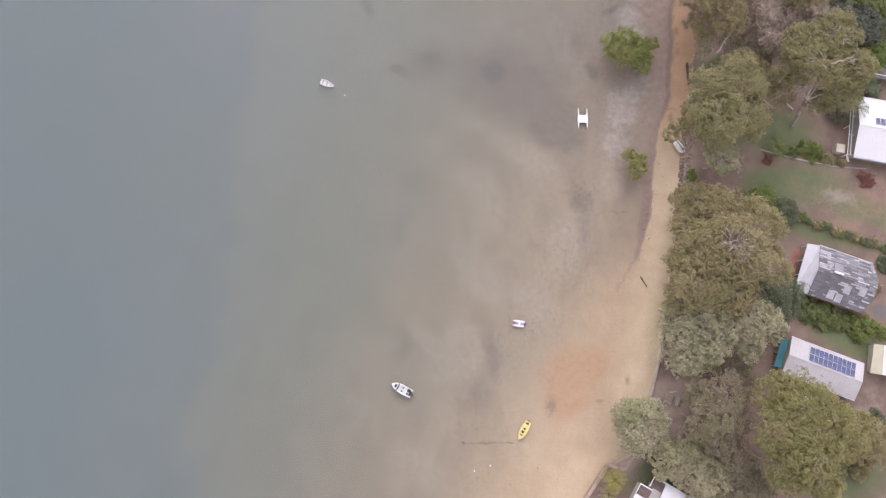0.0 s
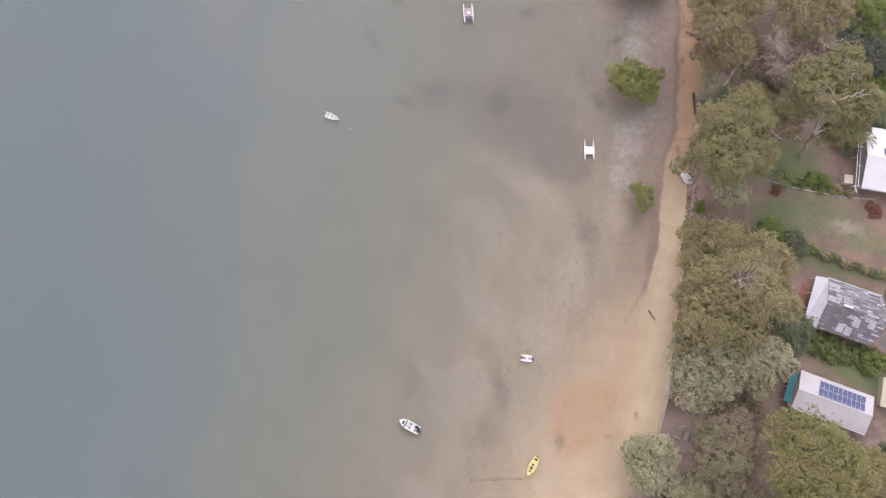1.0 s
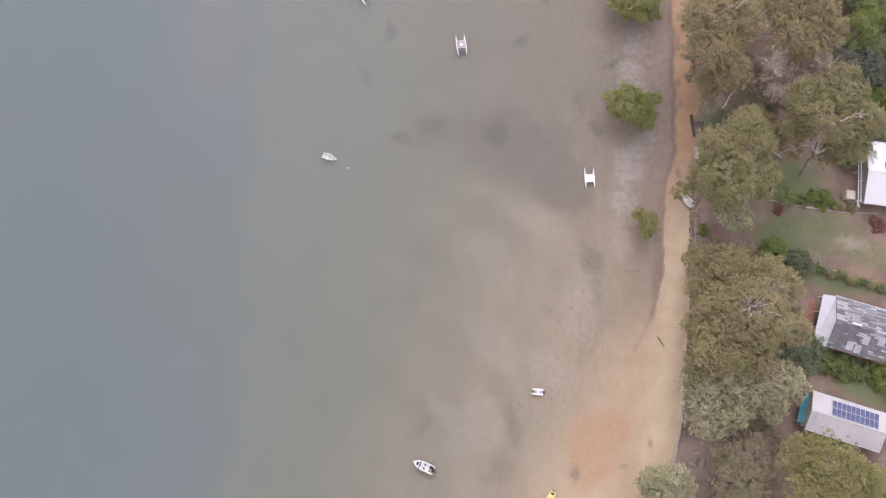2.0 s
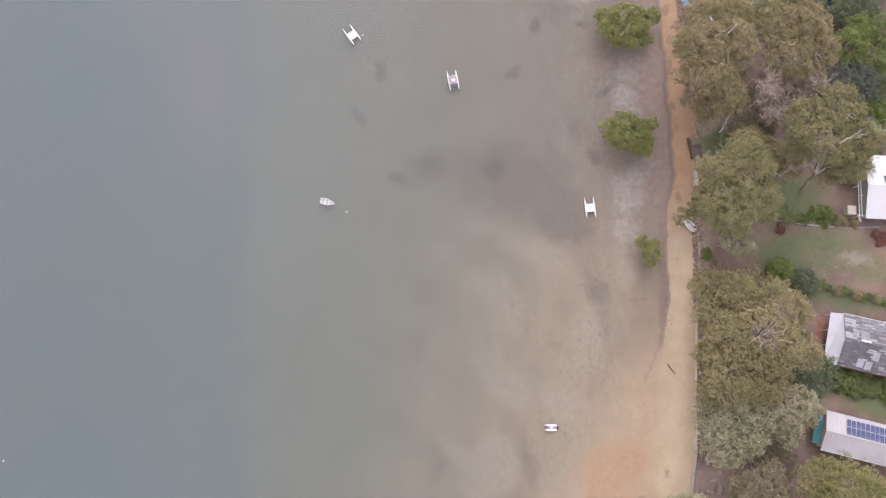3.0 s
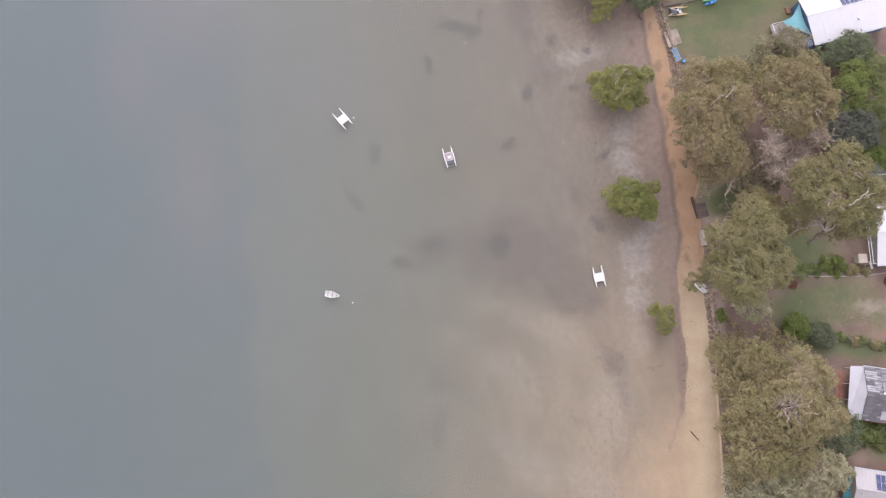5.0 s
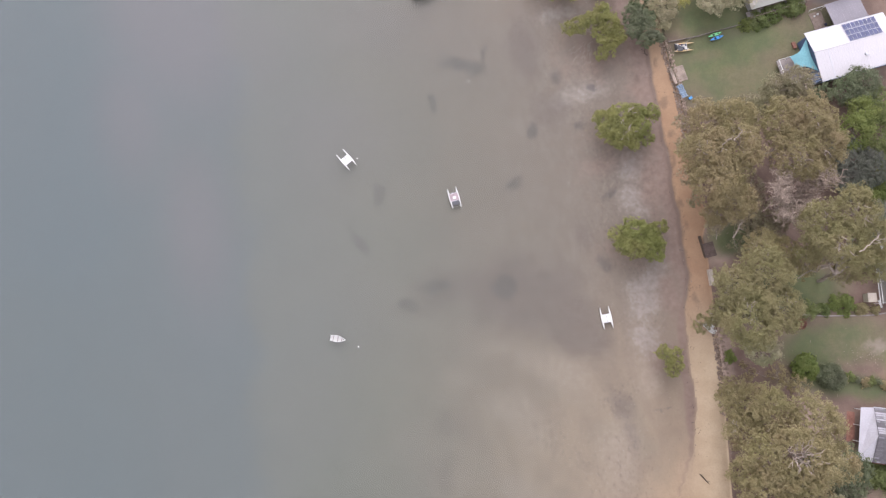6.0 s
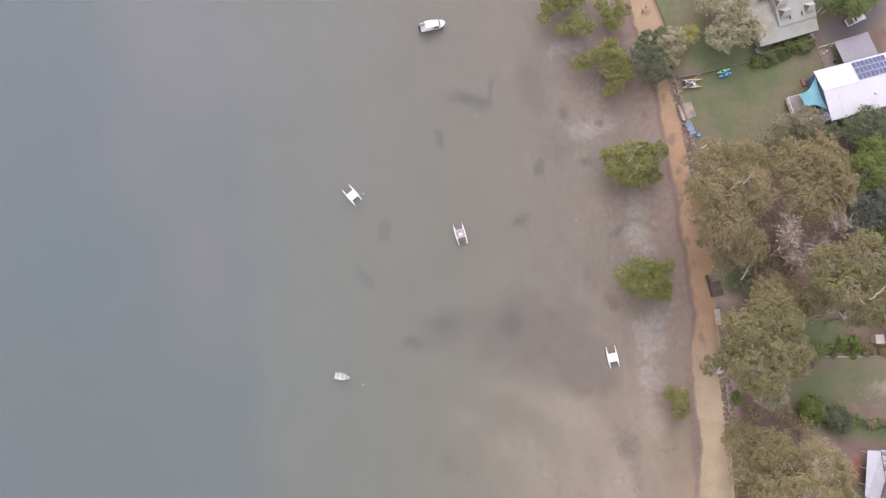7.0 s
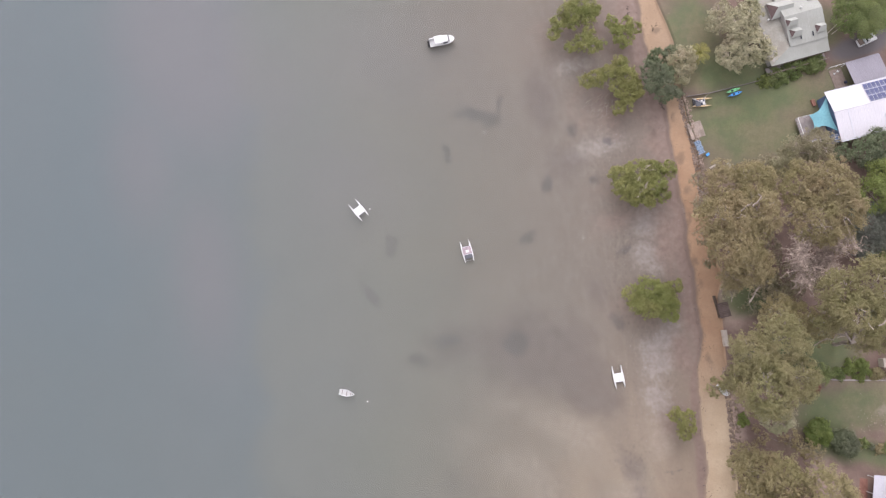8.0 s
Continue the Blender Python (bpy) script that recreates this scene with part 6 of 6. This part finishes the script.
log = thing("driftwood_log", 49.9, 14.6, 0.35, 0, "dark driftwood log lying on the sand", "log")
rng0 = np.random.default_rng(5)
part("trunk", tubes("trunk", [wander(rng0, (0, 0, 0.05), (1.9, -3.2, 0.1), 0.14, 0.07, 6, 0.006)], DARKWOOD, 7), None, log)
part("stub", tubes("stub", [wander(rng0, (0.1, -0.1, 0.1), (-0.35, 0.3, 0.35), 0.08, 0.03, 3, 0.05)], DARKWOOD, 5), None, log)
part("stub", tubes("stub", [wander(rng0, (1.0, -1.7, 0.1), (1.6, -1.75, 0.3), 0.05, 0.02, 3, 0.05)], DARKWOOD, 5), None, log)


DRIFT = [(55.6, 135.6, 75, 2.6), (60.9, 130.6, 55, 2.6), (54.4, 129.6, 50, 1.8), (58.9, 111.0, 120, 2.0)]


def driftwood(x, y, turn, long):
    z = land_height(x, y)
    d = thing("driftwood_branch", x, y, z, turn, "dark forked driftwood branch lying on the sand path", "branch", "driftwood on the path")
    rng = np.random.default_rng(int(x * 10))
    part("stem", tubes("stem", [wander(rng, (-long / 2, 0, 0.06), (long / 2, 0.1, 0.12), 0.10, 0.04, 6, 0.12)], DARKWOOD, 6), None, d)
    for k in range(3):
        a = (-0.2 + 0.3 * k) * long
        part("fork", tubes("fork", [wander(rng, (a, 0.0, 0.1), (a + 0.5, rng.choice((-1, 1)) * rng.uniform(0.5, 0.9), 0.15), 0.06, 0.025, 3, 0.1)], DARKWOOD, 5), None, d)


for dx, dy, turn, long in DRIFT:
    driftwood(dx, dy, turn, long)


def picnic_table(x, y, turn):
    p = thing("picnic_table", x, y, land_height(x, y), turn, "weathered timber picnic table on bare ground", "table")
    for i in range(5):
        part("top_plank", boxed(-0.95, 0.95, -0.37 + 0.15 * i, -0.235 + 0.15 * i, 0.71, 0.75), CONCRETE, p)
    for y0 in (-0.95, 0.7):
        part("bench_plank", boxed(-0.95, 0.95, y0, y0 + 0.25, 0.42, 0.46), TIMBER, p)
    for x0 in (-0.7, 0.6):
        part("cross_beam", boxed(x0, x0 + 0.1, -0.95, 0.95, 0.36, 0.42), TIMBER, p)
        part("leg", boxed(x0, x0 + 0.1, -0.5, -0.4, 0, 0.71), TIMBER, p)
        part("leg", boxed(x0, x0 + 0.1, 0.4, 0.5, 0, 0.71), TIMBER, p)


picnic_table(56.7, -12.2, 70)


def bench(x, y, turn):
    p = thing("bench", x, y, land_height(x, y), turn, "pale timber bench on bare ground", "bench", "benches near the beach")
    for i in range(3):
        part("slat", boxed(-0.8, 0.8, -0.2 + 0.14 * i, -0.08 + 0.14 * i, 0.42, 0.46), CONCRETE, p)
    for x0 in (-0.6, 0.5):
        part("leg", boxed(x0, x0 + 0.1, -0.18, 0.2, 0, 0.42), TIMBER, p)


for bx, by, bt in ((55.9, -10.2, 10), (54.7, -12.4, -30), (58.9, -16.0, 60), (66.8, 94.6, 20), (56.0, -6.2, 120)):
    bench(bx, by, bt)


def steps_down():
    s = thing("beach_steps", 49.6, -13.2, 0.5, 15, "pale stone steps down to the sand", "steps")
    for i in range(5):
        part("step", boxed(-1.9 + 0.42 * i, -1.5 + 0.42 * i, -0.9, 0.9, -0.2, 0.05 + 0.18 * i, bevel=0.02), CONCRETE, s)


steps_down()


def beached_cat():
    c = thing("catamaran", 67.6, 110.0, 1.8, -4, "old catamaran with tan hulls and heaped gear stored on the grass", "catamaran")
    me = hull_mesh("hull", 4.4, 0.42, 0.45, TANHULL, bow=0.4, transom=0.4, closed=True, rocker=0.2)
    for s in (-1, 1):
        part("hull", me, None, c).location = (0.2 * s, s * 0.85, 0)
    part("trampoline", boxed(-1.5, 0.5, -0.75, 0.75, 0.46, 0.5), NAVY, c, "dark blue crumpled trampoline")
    part("cover", boxed(-1.7, -0.5, -1.0, 0.2, 0.5, 0.72, bevel=0.1), MESHGREY, c, "grey bundled cover")
    part("cover", boxed(-2.3, -1.6, -0.5, 0.9, 0.3, 0.62, bevel=0.12), BLACK, c, "black folded cover")
    for x in (-1.5, 0.55):
        part("beam", tubes("beam", [([(x, -1.0, 0.5), (x, 1.0, 0.5)], [0.06, 0.06])], ALU), None, c)
    part("mast", tubes("mast", [([(-2.6, -1.1, 0.62), (0.0, 0.5, 0.66), (2.0, 2.1, 0.7)], [0.07, 0.065, 0.05])], CONCRETE), None, c, "pale spar laid across the hulls")
    part("boom", tubes("boom", [([(-2.2, 0.9, 0.66), (0.9, -0.6, 0.60)], [0.06, 0.05])], WHITE), None, c)
    part("rope_bag", boxed(-0.4, 0.1, 0.1, 0.5, 0.5, 0.7, bevel=0.06), WHITE, c)
    part("rope_bag", boxed(-1.2, -0.8, 0.35, 0.7, 0.5, 0.72, bevel=0.06), RUST, c, "faded red bag")
    part("sail_bag", boxed(0.0, 0.45, -0.7, 0.1, 0.5, 0.66, bevel=0.06), OFFWHITE, c)


beached_cat()


def kayak(x, y, turn, material, label):
    k = thing("kayak", x, y, land_height(x, y) + 0.35, turn, label, "kayak", "kayaks on the lawn")
    part("hull", hull_mesh("hull", 3.3, 0.72, 0.34, material, bow=0.5, transom=0.25, closed=True, rocker=0.2), None, k)
    part("seat", boxed(-0.7, -0.15, -0.22, 0.22, 0.36, 0.48, bevel=0.05), BLACK, k, "black moulded seat")
    part("hatch", boxed(0.6, 0.9, -0.15, 0.15, 0.36, 0.44, bevel=0.04), BLACK, k)
    part("handle", boxed(1.35, 1.5, -0.05, 0.05, 0.34, 0.42), BLACK, k)
    part("cradle", boxed(-0.9, -0.8, -0.4, 0.4, -0.38, 0.02), TIMBER, k)
    part("cradle", boxed(0.8, 0.9, -0.4, 0.4, -0.38, 0.02), TIMBER, k)


kayak(75.4, 111.7, 10, KAYAKGREEN, "bright green plastic kayak on the lawn")
kayak(75.6, 110.8, 10, KAYAKBLUE, "bright blue plastic kayak on the lawn")


def pickup():
    c = thing("pickup_truck", 109.2, 119.2, 2.25, 16, "white pickup truck parked on the driveway", "truck")
    part("body", boxed(-2.45, 2.45, -0.92, 0.92, 0.35, 0.95, bevel=0.1), WHITE, c)
    part("cab", boxed(-0.4, 1.35, -0.85, 0.85, 0.95, 1.65, bevel=0.18), WHITE, c)
    part("windscreen", slab([(1.36, -0.75, 0.98), (1.22, -0.68, 1.55), (1.22, 0.68, 1.55), (1.36, 0.75, 0.98)], 0.04), GLASS, c)
    part("rear_window", boxed(-0.43, -0.405, -0.6, 0.6, 1.1, 1.5), GLASS, c)
    bed = boxed(-2.35, -0.5, -0.8, 0.8, 0.955, 0.97)
    part("tray", bed, TIMBER, c, "brown worn tray floor")
    for y in (-0.88, 0.8):
        part("tray_side", boxed(-2.4, -0.5, y, y + 0.08, 0.95, 1.25), WHITE, c)
    part("rack", boxed(-1.1, -1.0, -0.8, 0.8, 1.25, 1.31), ALU, c)
    part("tool_box", boxed(-1.1, -0.6, -0.7, 0.7, 0.98, 1.3, bevel=0.03), ALU, c)
    for x in (-1.5, 1.5):
        for y in (-0.95, 0.75):
            v, f = tube_arrays([(x, y, 0.35), (x, y + 0.2, 0.35)], [0.35, 0.35], 14)
            w = part("wheel", mesh_from("wheel", v, f, BLACK), None, c)
            v, f = tube_arrays([(x, y - 0.01, 0.35), (x, y + 0.21, 0.35)], [0.2, 0.2], 10)
            part("rim", mesh_from("rim", v, f, ALU), None, w)


pickup()

for i, (x, y, a) in enumerate(((102.6, 123.6, 34), (103.6, 123.0, 28))):
    p = thing("timber_pole", x, y, 2.3, a, "long pale timber pole lying beside the driveway", "pole", "timber poles")
    part("pole", tubes("pole", [([(-2.2, 0, 0.08), (0, 0, 0.1), (2.2, 0, 0.06)], [0.09, 0.08, 0.06])], CONCRETE), None, p)

slab_ob = thing("concrete_slab", 65.7, 103.9, 1.62, 8, "rough pale concrete slab at the lawn's edge", "slab", kind="structure")
part("slab_top", boxed(-1.4, 1.0, -1.9, 1.9, 0.0, 0.22, bevel=0.08), WORN, slab_ob)
part("slab_edge", boxed(-2.4, -1.65, -2.0, 1.9, -0.3, 0.12, bevel=0.06), WORN, slab_ob)

tarp = thing("tarpaulin", 64.9, 99.6, 1.6, 12, "crumpled blue tarpaulin over rubble on the sea wall", "tarpaulin")
bm = bmesh.new()
bmesh.ops.create_grid(bm, x_segments=14, y_segments=24, size=1.0)
for v in bm.verts:
    h = noise.noise(Vector((v.co.x * 3, v.co.y * 5, 2))) * 0.28
    v.co = Vector((v.co.x * (0.75 + 0.25 * noise.noise(Vector((1, v.co.y * 3, 5)))), v.co.y * 1.6, 0.45 + h - 0.25 * v.co.x ** 4))
part("sheet", bm, BLUETARP, tarp)
crate = thing("plastic_crate", 66.3, 97.6, 1.75, 30, "dark blue plastic crate beside the tarpaulin", "crate")
part("body", boxed(-0.4, 0.4, -0.25, 0.25, 0, 0.35, bevel=0.03), NAVY, crate)
part("lid", boxed(-0.42, 0.42, -0.27, 0.27, 0.352, 0.40), KAYAKBLUE, crate)


def garden_chair(x, y, turn, material, label):
    c = thing("garden_chair", x, y, land_height(x, y), turn, label, "chair", "chairs on the lawn")
    for i in range(3):
        part("slat", boxed(-0.3 + 0.22 * i, -0.12 + 0.22 * i, -0.3, 0.9, 0.36, 0.4), material, c)
    part("backrest", slab([(-0.3, 0.9, 0.4), (0.32, 0.9, 0.4), (0.32, 1.3, 0.85), (-0.3, 1.3, 0.85)], 0.04), material, c)
    for x0 in (-0.28, 0.25):
        for y0 in (-0.25, 0.8):
            part("leg", boxed(x0, x0 + 0.05, y0, y0 + 0.05, 0, 0.36), material, c)


garden_chair(70.6, 94.0, 12, WHITE, "white slatted garden lounger on the grass")
garden_chair(69.4, 94.5, 5, TIMBER, "weathered garden chair on the grass")

for x, y, turn in ((79.6, 55.7, -42), (84.1, 55.8, -42), (89.2, 55.5, -42)):
    p = thing("timber_rail", x, y, land_height(x, y), turn, "pale timber rail edging the lawn under the gum", "rail", "timber rails")
    part("rail", boxed(-1.55, 1.55, -0.1, 0.1, 0.45, 0.57, bevel=0.02), CONCRETE, p)
    for x0 in (-1.4, 1.25):
        part("post", boxed(x0, x0 + 0.14, -0.07, 0.07, -0.1, 0.448), TIMBER, p)

carport = thing("carport", 104.2, 65.5, 2.2, -8, "dark-roofed carport with pale framing", "shelter")
part("roof", boxed(-3.6, 5.5, -3.2, 4.5, 2.4, 2.5, bevel=0.03), SHEETDARK, carport)
for y in (-2.4, 0.2, 2.8):
    part("beam", boxed(-3.7, 5.5, y, y + 0.14, 2.505, 2.6), OFFWHITE, carport)
for x in (-3.4, 5.2):
    for y in (-3.0, 4.2):
        part("post", boxed(x, x + 0.12, y, y + 0.12, -0.2, 2.4), OFFWHITE, carport)

terrace = thing("paved_terrace", 83.6, 19.3, 1.9, -16, "red-brown brick terrace strip beside the verandah", "paving", kind="structure")
part("paving", boxed(-0.45, 1.35, -3.4, 3.0, 0.0, 0.14, bevel=0.03), REDPAVE, terrace)


# ---- sea wall stones, wrack and twigs ----
def stone_shapes(count):
    shapes = []
    for i in range(count):
        rng = random.Random(40 + i)
        bm = bmesh.new()
        bmesh.ops.create_icosphere(bm, subdivisions=1, radius=0.5)
        for v in bm.verts:
            v.co *= rng.uniform(0.78, 1.15)
            v.co.z *= 0.7
        me = bpy.data.meshes.new("stone")
        bm.to_mesh(me)
        bm.free()
        me.materials.append(STONE)
        shapes.append(me)
    return shapes


STONES = stone_shapes(8)
sea_wall = thing("sea_wall", 61, 60, 0, 0, "rough dark stone revetment between sand and gardens", "wall", kind="structure")
rngs = random.Random(3)
count = 0
y = 22.0
while y < 113 and count < 298:
    if not (28 < y < 50 or 84 < y < 113):
        y += 0.5
        continue
    rowed = 3
    for k in range(rowed):
        u = -0.75 + 0.55 * k + rngs.uniform(-0.2, 0.2)
        yy = y + rngs.uniform(-0.25, 0.25)
        ob = new("stone", STONES[rngs.randrange(8)])
        ob.parent = sea_wall
        s = rngs.uniform(0.5, 1.0)
        ob.matrix_local = Matrix.Translation((float(shore(yy)) + u - 61, yy - 60, 0.75 + 0.42 * k)) @ Euler((rngs.uniform(-0.4, 0.4), rngs.uniform(-0.4, 0.4), rngs.uniform(0, 6.3))).to_matrix().to_4x4() @ Matrix.Diagonal((s, s * rngs.uniform(0.7, 1.1), s * 0.8, 1))
        count += 1
    y += 0.56


def scatter(name, n, place, maker, material, label, category):
    """Uncounted small bits on the ground, in one mesh."""
    rng = np.random.default_rng(len(name) * 7)
    verts, faces = [], []
    for i in range(n):
        x, y = place(rng)
        v, f = maker(rng, x, y, land_height(x, y))
        k = len(verts)
        verts += list(v)
        faces += [tuple(a + k for a in g) for g in f]
    return tagged(new(name, mesh_from(name, verts, faces, material)), label, category, kind="stuff")


def twig(rng, x, y, z):
    w = rng.uniform(0, 6.28)
    ln = rng.uniform(0.2, 0.8)
    return tube_arrays([(x, y, z + 0.02), (x + math.cos(w) * ln * 0.5 + rng.normal() * 0.05, y + math.sin(w) * ln * 0.5, z + 0.06), (x + math.cos(w) * ln, y + math.sin(w) * ln, z + 0.02)], [0.03, 0.025, 0.01], 4)


def clod(rng, x, y, z):
    r = rng.uniform(0.05, 0.16)
    return tube_arrays([(x, y, z - 0.03), (x + 0.02, y, z + r * 0.15), (x + 0.04, y + 0.02, z + r * 0.3)], [r, r * 0.8, r * 0.25], 6)


def wrack_place(rng):
    y = rng.uniform(18, 136)
    return float(bank(y)) + rng.normal() * 0.7 + (rng.random() < 0.25) * rng.uniform(0, 4), y


def mangrove_place(rng):
    c = ((46, 66), (50, 93), (47.5, 115.5), (42, 131), (51, 129), (48, 40))[rng.integers(6)]
    return c[0] + rng.normal() * 4.5, c[1] + rng.normal() * 4.0


def flats_place(rng):
    y = rng.uniform(-28, 24)
    return float(bank(y)) - abs(rng.normal()) * 14, y


def litter_place(rng):
    y = rng.uniform(-30, 95)
    return float(shore(y)) + 0.6 + abs(rng.normal()) * 12, y


def shoot(rng, x, y, z):
    h = rng.uniform(0.12, 0.3)
    return tube_arrays([(x, y, z - 0.05), (x + rng.normal() * 0.03, y + rng.normal() * 0.03, z + h)], [0.03, 0.012], 3)


def rubble_place(rng):
    y = rng.uniform(26, 50) if rng.random() < 0.4 else rng.uniform(84, 113)
    return float(shore(y)) + rng.uniform(-0.9, 1.0), y


def rubble(rng, x, y, z):
    r = rng.uniform(0.10, 0.30)
    z = max(z, 0.9)
    return tube_arrays([(x, y, z - 0.1), (x + r * 0.2, y, z + r * 0.4), (x + r * 0.4, y + r * 0.2, z + r * 0.8)], [r, r * 0.85, r * 0.35], 5)


def yard_stone_place(rng):
    return 92.5 + rng.normal() * 3.2, 33.0 + rng.normal() * 1.8


scatter("rubble", 800, rubble_place, rubble, STONE, "loose brown and grey rubble along the sea wall", "rubble")
scatter("yard_stones", 90, yard_stone_place, clod, TIMBER, "scattered brownish stones on the worn lawn", "stones")
scatter("wrack_line", 40, wrack_place, clod, TIMBER, "dark dried seaweed and debris along the tide line", "wrack")
scatter("twigs", 120, wrack_place, twig, DARKWOOD, "small dark twigs on the sand", "twigs")
scatter("mangrove_shoots", 1300, mangrove_place, shoot, BARK, "thin grey breathing roots in the mud", "roots")


def strand(rng, x, y, z):
    ln, w = rng.uniform(0.15, 0.7), rng.normal() * 0.6
    return tube_arrays([(x, y, z - 0.03), (x + ln * 0.5, y + w * ln * 0.5, z + 0.03), (x + ln, y + w * ln, z - 0.03)], [0.04, 0.09, 0.03], 5)


def root_place(rng):
    return 44.4 + rng.normal() * 2.2, 112.6 + rng.normal() * 1.3


def root(rng, x, y, z):
    w, ln = rng.normal() * 0.35 + 0.7, rng.uniform(0.6, 2.2)
    return tube_arrays([(x, y, z + 0.02), (x + math.cos(w) * ln * 0.5, y + math.sin(w) * ln * 0.5 + rng.normal() * 0.1, z + 0.10), (x + math.cos(w) * ln, y + math.sin(w) * ln, z + 0.02)], [0.03, 0.032, 0.012], 4)


def weed_line_place(rng):
    x = rng.uniform(10.5, 21.8)
    return x, -22.6 + 0.055 * (x - 10.5) + rng.normal() * 0.10


def strand_place(rng):
    y = rng.uniform(-32, 26)
    return float(bank(y)) - 8 - abs(rng.normal()) * 13, y


scatter("weed_strands", 55, strand_place, strand, WEED, "short dark strands of weed on the wet sand", "weed")
scatter("mud_lumps", 40, flats_place, clod, WEED, "small dark lumps on the wet flat", "mud")
scatter("fallen_branches", 420, litter_place, twig, DEADWOOD, "fallen pale twigs and bark under the gum trees", "litter")
scatter("weed_line", 70, weed_line_place, strand, WEED, "thin straight line of stranded dark weed", "weed")
scatter("exposed_roots", 55, root_place, root, BARK, "pale exposed mangrove roots on grey mud", "roots")
